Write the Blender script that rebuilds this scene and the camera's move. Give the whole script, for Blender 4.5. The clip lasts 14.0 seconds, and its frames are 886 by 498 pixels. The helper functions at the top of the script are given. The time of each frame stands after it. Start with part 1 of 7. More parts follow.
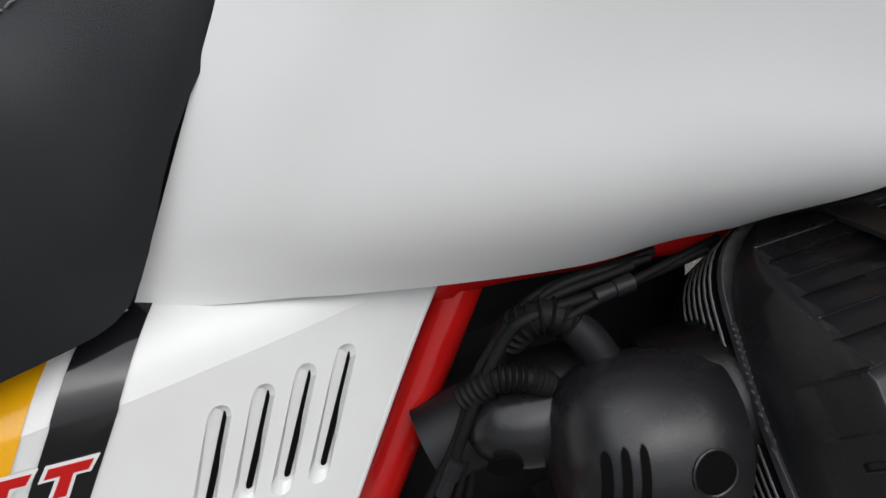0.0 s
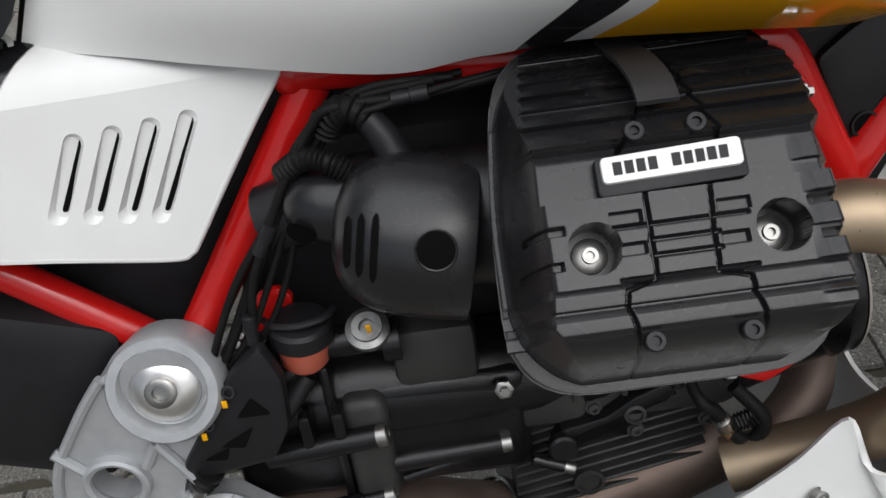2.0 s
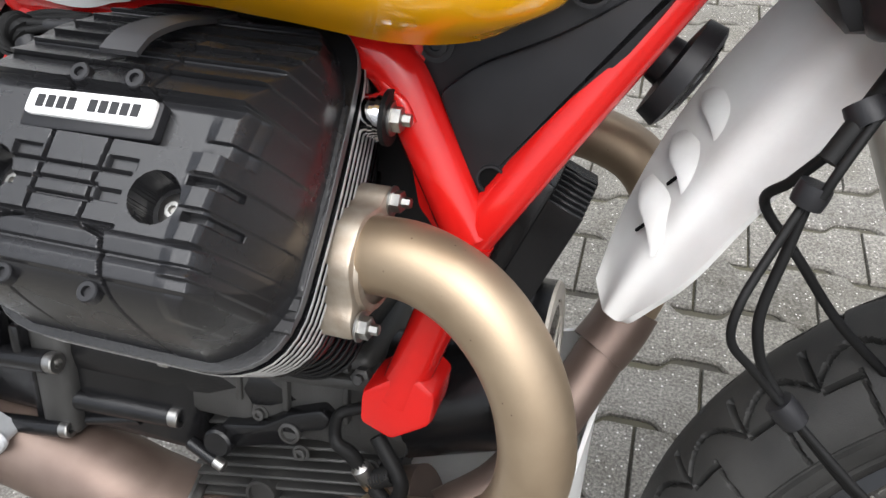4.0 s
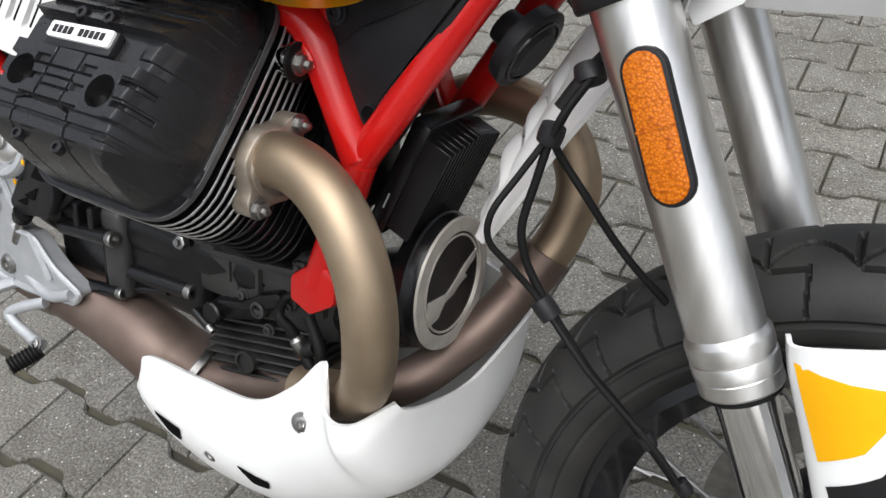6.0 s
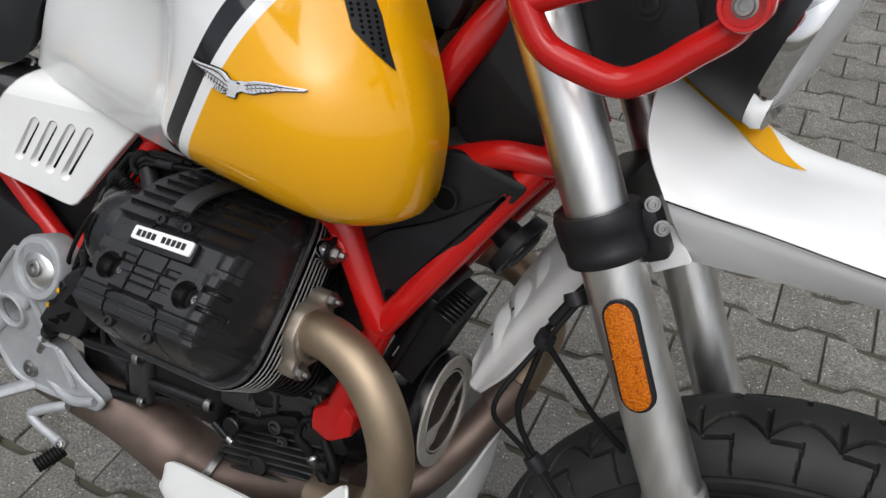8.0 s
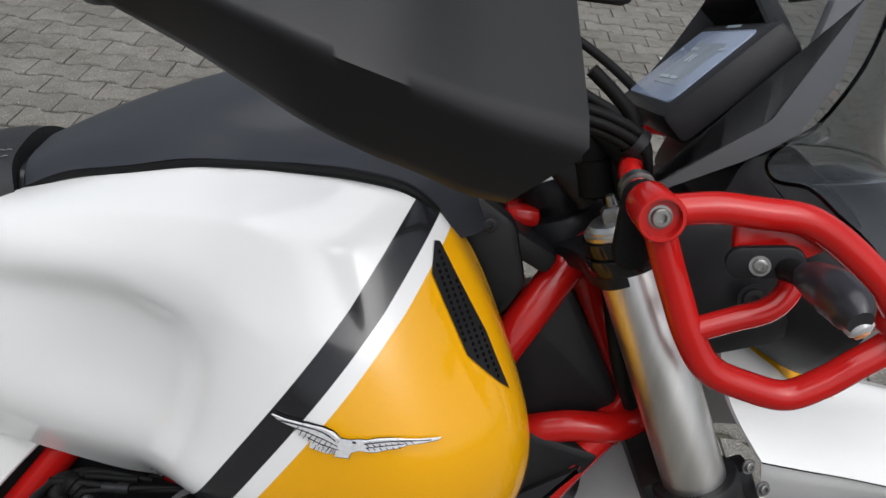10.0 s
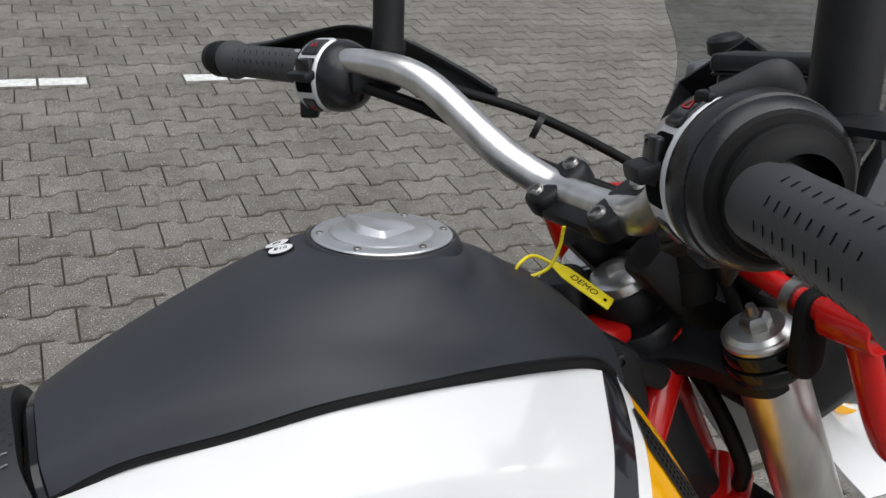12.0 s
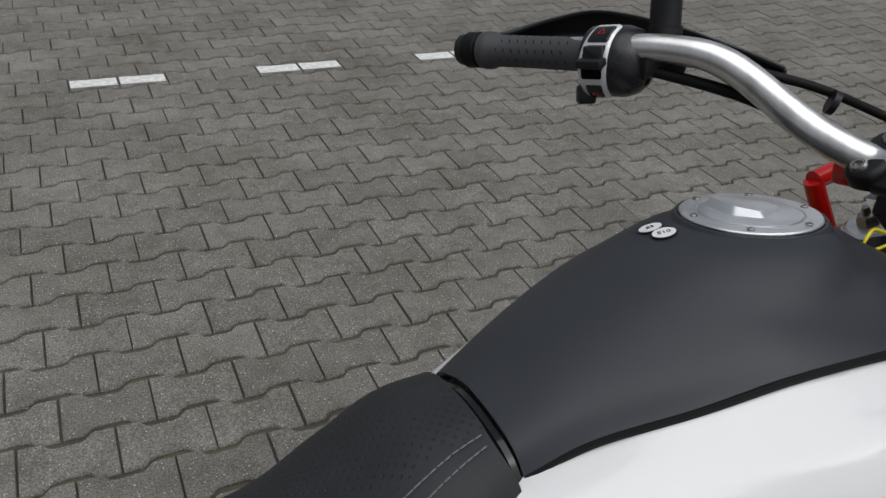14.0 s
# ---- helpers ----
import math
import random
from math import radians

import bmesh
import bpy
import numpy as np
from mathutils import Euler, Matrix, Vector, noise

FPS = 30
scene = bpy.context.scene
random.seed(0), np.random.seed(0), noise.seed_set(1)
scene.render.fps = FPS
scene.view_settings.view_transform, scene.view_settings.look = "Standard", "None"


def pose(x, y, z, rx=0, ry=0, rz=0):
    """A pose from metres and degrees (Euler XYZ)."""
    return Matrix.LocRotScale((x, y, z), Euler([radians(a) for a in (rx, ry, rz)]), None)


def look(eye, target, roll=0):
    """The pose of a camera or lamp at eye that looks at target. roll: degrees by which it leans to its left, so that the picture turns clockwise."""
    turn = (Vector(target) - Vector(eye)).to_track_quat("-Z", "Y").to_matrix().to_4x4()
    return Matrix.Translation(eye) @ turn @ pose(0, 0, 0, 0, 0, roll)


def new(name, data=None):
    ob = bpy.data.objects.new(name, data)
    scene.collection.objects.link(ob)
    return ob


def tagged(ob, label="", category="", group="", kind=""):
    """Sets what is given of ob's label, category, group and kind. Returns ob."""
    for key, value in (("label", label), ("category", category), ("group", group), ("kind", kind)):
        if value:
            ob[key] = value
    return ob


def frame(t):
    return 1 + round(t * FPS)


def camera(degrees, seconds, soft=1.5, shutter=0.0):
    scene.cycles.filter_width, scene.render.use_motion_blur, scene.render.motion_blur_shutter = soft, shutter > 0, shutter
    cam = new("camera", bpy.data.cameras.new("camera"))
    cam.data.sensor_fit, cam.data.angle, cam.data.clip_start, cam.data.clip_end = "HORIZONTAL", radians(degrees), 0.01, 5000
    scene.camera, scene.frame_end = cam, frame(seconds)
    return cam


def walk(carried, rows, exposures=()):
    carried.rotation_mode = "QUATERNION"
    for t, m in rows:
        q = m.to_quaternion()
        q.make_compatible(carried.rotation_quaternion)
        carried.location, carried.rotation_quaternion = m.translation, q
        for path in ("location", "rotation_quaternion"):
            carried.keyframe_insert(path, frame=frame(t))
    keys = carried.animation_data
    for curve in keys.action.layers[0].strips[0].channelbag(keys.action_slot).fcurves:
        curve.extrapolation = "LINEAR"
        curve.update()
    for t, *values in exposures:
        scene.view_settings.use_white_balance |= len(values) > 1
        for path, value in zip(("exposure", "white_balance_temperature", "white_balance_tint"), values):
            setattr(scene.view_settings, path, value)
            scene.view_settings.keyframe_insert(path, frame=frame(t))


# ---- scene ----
cam = camera(57.50, 14.0)
# seconds, eye, Euler degrees
PATH = [
    (0, -0.3297, -0.1255, 1.0450, 45.96, 3.68, -20.36),
    (0.5, -0.3110, -0.1329, 1.0659, 45.98, 4.91, -19.75),
    (1, -0.2924, -0.1736, 1.0319, 45.17, 5.72, -15.87),
    (1.5, -0.2277, -0.2290, 1.0182, 44.12, 6.04, -11.06),
    (2, -0.1463, -0.2851, 1.0152, 43.38, 5.50, -5.14),
    (2.5, -0.0647, -0.3064, 1.0193, 44.54, 4.36, 1.20),
    (3, 0.0265, -0.2834, 0.9840, 45.25, 2.59, 7.09),
    (3.5, 0.1189, -0.2616, 0.9598, 47.15, 0.93, 11.96),
    (4, 0.2226, -0.2643, 0.9501, 48.68, 1.55, 16.63),
    (4.2, 0.2657, -0.2671, 0.9500, 48.90, 2.27, 19.13),
    (6.3, 0.5152, -0.3389, 1.0100, 50.24, 4.70, 32.29),
    (6.5, 0.5211, -0.3507, 1.0399, 50.32, 4.24, 32.48),
    (7, 0.5200, -0.3667, 1.0993, 50.46, 3.07, 31.69),
    (7.2, 0.5164, -0.3746, 1.1237, 50.33, 2.66, 31.00),
    (9.3, 0.2240, -0.3543, 1.2912, 52.50, -4.17, 14.27),
    (9.5, 0.1801, -0.3454, 1.2963, 53.56, -5.22, 10.64),
    (10, 0.0849, -0.3151, 1.3165, 55.46, -6.62, 3.49),
    (10.5, 0.0095, -0.2717, 1.3280, 57.92, -4.53, -0.89),
    (11, -0.0588, -0.2073, 1.3334, 58.81, -4.44, -8.03),
    (11.5, -0.1402, -0.1668, 1.3352, 58.49, -5.21, -15.47),
    (12, -0.2168, -0.1283, 1.3334, 58.87, -7.23, -23.92),
    (12.5, -0.3183, -0.0933, 1.3450, 58.71, -8.17, -35.02),
    (13, -0.4038, -0.0930, 1.3604, 58.57, -6.67, -39.75),
    (13.5, -0.4553, -0.0755, 1.3567, 58.23, -5.88, -36.34),
    (14, -0.4552, -0.0395, 1.3197, 57.53, -4.46, -23.83),
]
EXPOSURES = [(t, e, 6280, 10) for t, e in ((0, 0.14), (0.5, 0.06), (1, -0.20), (1.5, -0.12), (2, 0.18), (2.5, 0.48), (3, 0.69), (3.5, 1.13), (4, 1.48), (4.6, 1.48), (6.3, 0.70), (7, 0.46), (8, 0.28), (9.5, 0.10), (10, 0.21), (10.5, 0.17), (11, 0.10), (12, 0.34), (13, 0.16), (13.5, 0.0), (14, -0.15))]
walk(cam, [(t, pose(*p)) for t, *p in PATH], EXPOSURES)

# ---- light ----
world = bpy.data.worlds.new("overcast")
scene.world = world
world.use_nodes = True
wn = world.node_tree.nodes
sky = wn.new("ShaderNodeTexSky")
sky.sky_type = "NISHITA"
sky.sun_disc = False
sky.sun_elevation, sky.sun_rotation = radians(52), radians(150)
sky.dust_density = 4.0
grey = wn.new("ShaderNodeHueSaturation")
grey.inputs["Saturation"].default_value = 0.30
world.node_tree.links.new(sky.outputs[0], grey.inputs["Color"])
world.node_tree.links.new(grey.outputs[0], wn["Background"].inputs[0])
wn["Background"].inputs[1].default_value = 0.105
sun = new("sun", bpy.data.lights.new("sun", "SUN"))
sun.data.energy, sun.data.angle, sun.data.color = 2.1, radians(75), (1.0, 0.985, 0.965)
sun.matrix_world = look((0, 0, 5), (0.3, 0.9, 0))


# ---- materials ----
def material(name, colour, rough=0.5, metal=0.0, colour2=None, scale=30.0, bump=0.0, bump_scale=200.0, coat=0.0, spec=0.5, rough_var=0.08, mix_hard=False, stretch=None):
    m = bpy.data.materials.new(name)
    m.use_nodes = True
    nt = m.node_tree
    b = nt.nodes["Principled BSDF"]
    tc = nt.nodes.new("ShaderNodeTexCoord")
    src = tc.outputs["Object"]
    if stretch:
        mp = nt.nodes.new("ShaderNodeMapping")
        mp.inputs["Scale"].default_value = stretch
        nt.links.new(src, mp.inputs[0])
        src = mp.outputs[0]
    n1 = nt.nodes.new("ShaderNodeTexNoise")
    n1.inputs["Scale"].default_value, n1.inputs["Detail"].default_value = scale, 6
    nt.links.new(src, n1.inputs["Vector"])
    ramp = nt.nodes.new("ShaderNodeValToRGB")
    c2 = colour2 or tuple(c * 0.82 for c in colour)
    ramp.color_ramp.elements[0].position, ramp.color_ramp.elements[1].position = (0.42, 0.58) if mix_hard else (0.3, 0.72)
    ramp.color_ramp.elements[0].color, ramp.color_ramp.elements[1].color = (*c2, 1), (*colour, 1)
    nt.links.new(n1.outputs[0], ramp.inputs[0])
    nt.links.new(ramp.outputs[0], b.inputs["Base Color"])
    rr = nt.nodes.new("ShaderNodeMapRange")
    rr.inputs["To Min"].default_value, rr.inputs["To Max"].default_value = max(0.02, rough - rough_var), min(1, rough + rough_var)
    nt.links.new(n1.outputs[0], rr.inputs[0])
    nt.links.new(rr.outputs[0], b.inputs["Roughness"])
    b.inputs["Metallic"].default_value = metal
    b.inputs["Specular IOR Level"].default_value = spec
    b.inputs["Coat Weight"].default_value = coat
    b.inputs["Coat Roughness"].default_value = 0.04
    if bump:
        n2 = nt.nodes.new("ShaderNodeTexNoise")
        n2.inputs["Scale"].default_value, n2.inputs["Detail"].default_value = bump_scale, 4
        nt.links.new(src, n2.inputs["Vector"])
        bp = nt.nodes.new("ShaderNodeBump")
        bp.inputs["Strength"].default_value, bp.inputs["Distance"].default_value = bump, 0.001
        nt.links.new(n2.outputs[0], bp.inputs["Height"])
        nt.links.new(bp.outputs[0], b.inputs["Normal"])
    return m


WHITE = material("white_paint", (0.74, 0.74, 0.73), 0.22, 0, (0.70, 0.70, 0.69), 8, coat=0.5, rough_var=0.03)
PANEL = material("white_plastic", (0.70, 0.70, 0.69), 0.38, 0, (0.64, 0.64, 0.62), 14, bump=0.05, bump_scale=500)
YELLOW = material("yellow_paint", (0.76, 0.37, 0.002), 0.2, 0, (0.72, 0.345, 0.002), 10, coat=0.1, rough_var=0.03, spec=0.25)
STRIPE = material("black_gloss", (0.010, 0.010, 0.011), 0.14, 0, (0.008, 0.008, 0.009), 10, coat=0.15, spec=0.35, rough_var=0.03)
RED = material("red_gloss", (0.47, 0.009, 0.007), 0.20, 0, (0.41, 0.007, 0.006), 25, coat=0.22, spec=0.35, rough_var=0.04, bump=0.04, bump_scale=90)
BLACK = material("black_plastic", (0.013, 0.013, 0.0145), 0.42, 0, (0.009, 0.009, 0.010), 40, bump=0.12, bump_scale=1800, spec=0.26)
SATIN = material("satin_black", (0.014, 0.014, 0.015), 0.27, 0, (0.011, 0.011, 0.012), 25, bump=0.10, bump_scale=2500, spec=0.42)
CASTING = material("black_casting", (0.007, 0.007, 0.0075), 0.23, 0, (0.004, 0.004, 0.0045), 30, bump=0.25, bump_scale=900, spec=0.34)
DARK = material("dark_rubber", (0.008, 0.008, 0.008), 0.55, 0, (0.006, 0.006, 0.006), 50, bump=0.15, bump_scale=700, spec=0.14)
TYRE = material("tyre_rubber", (0.030, 0.029, 0.027), 0.62, 0, (0.013, 0.013, 0.0125), 22, bump=0.3, bump_scale=900, spec=0.34)
COVER = material("matt_tank_cover", (0.030, 0.0325, 0.039), 0.47, 0, (0.024, 0.0265, 0.032), 12, bump=0.05, bump_scale=2200, spec=0.36)
LEATHER = material("seat_leather", (0.016, 0.017, 0.019), 0.52, 0, (0.014, 0.015, 0.017), 25, bump=0.35, bump_scale=1300, spec=0.3)
ALU = material("brushed_alloy", (0.82, 0.81, 0.79), 0.34, 1.0, (0.60, 0.59, 0.57), 60, bump=0.05, bump_scale=900, stretch=(1, 1, 0.06))
SILVER = material("silver_casting", (0.44, 0.45, 0.46), 0.45, 0.5, (0.37, 0.38, 0.39), 60, bump=0.15, bump_scale=900)
STEEL = material("zinc_steel", (0.38, 0.375, 0.36), 0.36, 1.0, (0.24, 0.235, 0.225), 90)
CHROME = material("chrome", (0.82, 0.82, 0.83), 0.08, 1.0, (0.7, 0.7, 0.7), 30, rough_var=0.03)
BRONZE = material("heat_bronzed_steel", (0.40, 0.315, 0.22), 0.48, 0.85, (0.27, 0.20, 0.135), 14, bump=0.06, bump_scale=500)
nt = BRONZE.node_tree
pit = nt.nodes.new("ShaderNodeTexVoronoi")
pit.inputs["Scale"].default_value = 95
nt.links.new(next(n for n in nt.nodes if n.type == "TEX_COORD").outputs["Object"], pit.inputs["Vector"])
near_pit = nt.nodes.new("ShaderNodeMapRange")
near_pit.inputs["From Min"].default_value, near_pit.inputs["From Max"].default_value = .02, .075
nt.links.new(pit.outputs["Distance"], near_pit.inputs[0])
tint = nt.nodes.new("ShaderNodeMix")
tint.data_type = "RGBA"
nt.links.new(near_pit.outputs[0], tint.inputs["Factor"])
tint.inputs["A"].default_value = (.16, .11, .075, 1)
nt.links.new(next(n for n in nt.nodes if n.type == "VALTORGB").outputs[0], tint.inputs["B"])
nt.links.new(tint.outputs["Result"], nt.nodes["Principled BSDF"].inputs["Base Color"])
TARMAC_PAINT = material("road_marking_paint", (0.72, 0.72, 0.70), 0.7, 0, (0.42, 0.42, 0.40), 40, bump=0.2, bump_scale=120)


# ---- mesh helpers ----
def part(name, bm, mat, parent, label="", smooth=True, angle=38):
    me = bpy.data.meshes.new(name)
    bmesh.ops.recalc_face_normals(bm, faces=bm.faces[:])
    for f in bm.faces:
        f.smooth = smooth
    lim = radians(angle)
    for e in bm.edges:
        if len(e.link_faces) == 2 and e.calc_face_angle(0) > lim:
            e.smooth = False
    bm.to_mesh(me)
    bm.free()
    for m in mat if isinstance(mat, (list, tuple)) else (mat,):
        me.materials.append(m)
    ob = new(name, me)
    if parent:
        ob.parent = parent
    if label:
        tagged(ob, label)
    return ob


def spline(points, per=8):
    """Catmull-Rom through the points."""
    p = [Vector(q) for q in points]
    if len(p) < 3:
        return p
    p = [p[0] * 2 - p[1]] + p + [p[-1] * 2 - p[-2]]
    out = []
    for i in range(1, len(p) - 2):
        for k in range(per):
            t = k / per
            a, b, c, d = p[i - 1], p[i], p[i + 1], p[i + 2]
            out.append(0.5 * ((2 * b) + (c - a) * t + (2 * a - 5 * b + 4 * c - d) * t * t + (3 * b - a - 3 * c + d) * t ** 3))
    out.append(p[-2])
    return out


def tube(points, radius, n=14, per=8, bm=None, flat=1.0, smooth=True):
    """A swept round bar; radius may be a list along the given points."""
    bm = bm or bmesh.new()
    path = spline(points, per) if smooth else [Vector(q) for q in points]
    k = len(path)
    if isinstance(radius, (list, tuple)):
        rr = [radius[min(len(radius) - 1, int(i / max(1, k - 1) * (len(radius) - 1)))] * (1 - (i / max(1, k - 1) * (len(radius) - 1)) % 1) +
              radius[min(len(radius) - 1, int(i / max(1, k - 1) * (len(radius) - 1)) + 1)] * ((i / max(1, k - 1) * (len(radius) - 1)) % 1) for i in range(k)]
    else:
        rr = [radius] * k
    d = (path[1] - path[0]).normalized()
    up = Vector((0, 0, 1)) if abs(d.z) < 0.9 else Vector((1, 0, 0))
    side = d.cross(up).normalized()
    rings = []
    for i in range(k):
        d = (path[min(i + 1, k - 1)] - path[max(i - 1, 0)]).normalized()
        side = (side - d * side.dot(d)).normalized()
        up = side.cross(d)
        rings.append([bm.verts.new(path[i] + rr[i] * (math.cos(a) * side + flat * math.sin(a) * up)) for a in [2 * math.pi * j / n for j in range(n)]])
    for r, s in zip(rings, rings[1:]):
        for j in range(n):
            bm.faces.new((r[j], r[(j + 1) % n], s[(j + 1) % n], s[j]))
    bm.faces.new(rings[0][::-1])
    bm.faces.new(rings[-1])
    return bm


def lathe(profile, origin, axis, n=24, bm=None, cap=True):
    """Rings of (distance along axis, radius) turned about the axis."""
    bm = bm or bmesh.new()
    origin, axis = Vector(origin), Vector(axis).normalized()
    side = axis.cross(Vector((0, 0, 1)) if abs(axis.z) < 0.9 else Vector((1, 0, 0))).normalized()
    up = axis.cross(side)
    rings = [[bm.verts.new(origin + axis * h + r * (math.cos(a) * side + math.sin(a) * up)) for a in [2 * math.pi * j / n for j in range(n)]] for h, r in profile]
    for r, s in zip(rings, rings[1:]):
        for j in range(n):
            bm.faces.new((r[j], r[(j + 1) % n], s[(j + 1) % n], s[j]))
    if cap:
        if profile[0][1] > 1e-5:
            bm.faces.new(rings[0][::-1])
        if profile[-1][1] > 1e-5:
            bm.faces.new(rings[-1])
    return bm


def hexbolt(origin, axis, r=0.006, h=0.005, socket=True, bm=None):
    """A bolt: washer, head and a socket."""
    bm = bm or bmesh.new()
    lathe([(0, r * 1.45), (h * 0.25, r * 1.45), (h * 0.26, r * 1.05)], origin, axis, 20, bm)
    if socket:
        lathe([(h * 0.2, r), (h * 0.9, r), (h, r * 0.88), (h, r * 0.5), (h * 0.45, r * 0.46), (h * 0.45, 0.0001)], origin, axis, 12, bm, cap=False)
    else:
        lathe([(h * 0.2, r * 1.1), (h * 1.1, r * 1.1), (h * 1.2, r * 0.9), (h * 1.2, r * 0.55), (h * 2.0, r * 0.52), (h * 2.1, 0.0001)], origin, axis, 6, bm, cap=False)
    return bm


def frame_of(origin, normal, up=(0, 0, 1)):
    """Local frame: x across, y up, z along the normal."""
    z = Vector(normal).normalized()
    x = Vector(up).cross(z).normalized()
    y = z.cross(x)
    m = Matrix((x, y, z)).transposed().to_4x4()
    m.translation = Vector(origin)
    return m


def plate(outline, depth, m=None, bevel=0.0, seg=2, bm=None):
    """A solid from a 2D outline in local x, y, from z = 0 to depth, with a rounded front edge."""
    own = bmesh.new()
    lo = [own.verts.new((x, y, 0)) for x, y in outline]
    own.faces.new(lo[::-1])
    hi = [own.verts.new((x, y, depth)) for x, y in outline]
    top = own.faces.new(hi)
    n = len(lo)
    for i in range(n):
        own.faces.new((lo[i], lo[(i + 1) % n], hi[(i + 1) % n], hi[i]))
    bmesh.ops.recalc_face_normals(own, faces=own.faces[:])
    if bevel:
        bmesh.ops.bevel(own, geom=list(top.edges), offset=bevel, segments=seg, affect="EDGES", profile=0.5)
    if m is not None:
        bmesh.ops.transform(own, matrix=m, verts=own.verts[:])
    if bm is None:
        return own
    me = bpy.data.meshes.new("tmp")
    own.to_mesh(me)
    own.free()
    bm.from_mesh(me)
    bpy.data.meshes.remove(me)
    return bm


def rbox(size, m=None, bevel=0.004, seg=2, bm=None):
    own = bmesh.new()
    bmesh.ops.create_cube(own, size=1.0, matrix=Matrix.Diagonal((*size, 1)))
    if bevel:
        bmesh.ops.bevel(own, geom=own.edges[:], offset=bevel, segments=seg, affect="EDGES", profile=0.5)
    if m is not None:
        bmesh.ops.transform(own, matrix=m, verts=own.verts[:])
    if bm is None:
        return own
    me = bpy.data.meshes.new("tmp")
    own.to_mesh(me)
    own.free()
    bm.from_mesh(me)
    bpy.data.meshes.remove(me)
    return bm


def skin(rows, per_u=6, per_v=6, thick=0.0, bm=None):
    """A smooth sheet through a net of points."""
    bm = bm or bmesh.new()
    rows = [spline(r, per_v) for r in rows]
    cols = [spline([r[j] for r in rows], per_u) for j in range(len(rows[0]))]
    nv, nu = len(cols), len(cols[0])
    v = [[bm.verts.new(cols[j][i]) for j in range(nv)] for i in range(nu)]
    faces = [bm.faces.new((v[i][j], v[i][j + 1], v[i + 1][j + 1], v[i + 1][j])) for i in range(nu - 1) for j in range(nv - 1)]
    if thick:
        bmesh.ops.recalc_face_normals(bm, faces=faces)
        bmesh.ops.solidify(bm, geom=faces, thickness=thick)
    return bm


def smooth_closed(points, per=4):
    """A closed smooth 2D outline through the points."""
    p = [Vector((*q, 0)) for q in points]
    n, out = len(p), []
    for i in range(n):
        a, b, c, d = p[i - 1], p[i], p[(i + 1) % n], p[(i + 2) % n]
        for k in range(per):
            t = k / per
            q = 0.5 * ((2 * b) + (c - a) * t + (2 * a - 5 * b + 4 * c - d) * t * t + (3 * b - a - 3 * c + d) * t ** 3)
            out.append((q.x, q.y))
    return out


def rounded(points, r, seg=4):
    """A 2D outline with its corners rounded by r (or one r for each corner)."""
    out, n = [], len(points)
    for i in range(n):
        rad = r[i] if isinstance(r, (list, tuple)) else r
        p, a, b = Vector(points[i]), Vector(points[i - 1]), Vector(points[(i + 1) % n])
        u, v = (a - p), (b - p)
        d = min(rad, u.length * 0.45, v.length * 0.45)
        s, e = p + u.normalized() * d, p + v.normalized() * d
        for k in range(seg + 1):
            t = k / seg
            q = s * (1 - t) ** 2 + p * 2 * t * (1 - t) + e * t * t
            out.append((q.x, q.y))
    return out


# ---- ground ----
LEAN = 16.5
BED = material("joint_sand", (0.080, 0.074, 0.046), 0.95, 0, (0.030, 0.027, 0.022), 9, bump=0.6, bump_scale=60)
bm = bmesh.new()
bmesh.ops.create_grid(bm, x_segments=2, y_segments=2, size=150)
ground = tagged(part("ground", bm, BED, None), "dark sandy bed under grey interlocking paving", "ground", kind="structure")
ground.location.z = -0.010

# ---- the motorcycle: built upright, x ahead, z up, then leant on its side stand ----
bike = new("motorcycle")
tagged(bike, "white and yellow adventure motorcycle with red frame leaning on paving", "motorcycle")
bike.matrix_world = pose(0, 0, 0, -LEAN, 0, 0)


def side(y, mirror=False):
    """Local x, y of a plate lie along the bike's x and z; depth grows outward to the right side."""
    return Matrix(((1, 0, 0, 0), (0, 0, -1, y), (0, 1, 0, 0), (0, 0, 0, 1)))


YC = .022  # the tank's middle


def mirrored(half, yc=0.0):
    """A row of points from the right edge to the middle, completed to the left."""
    return list(half) + [(x, 2 * yc - y, z) for x, y, z in reversed(half[:-1])]


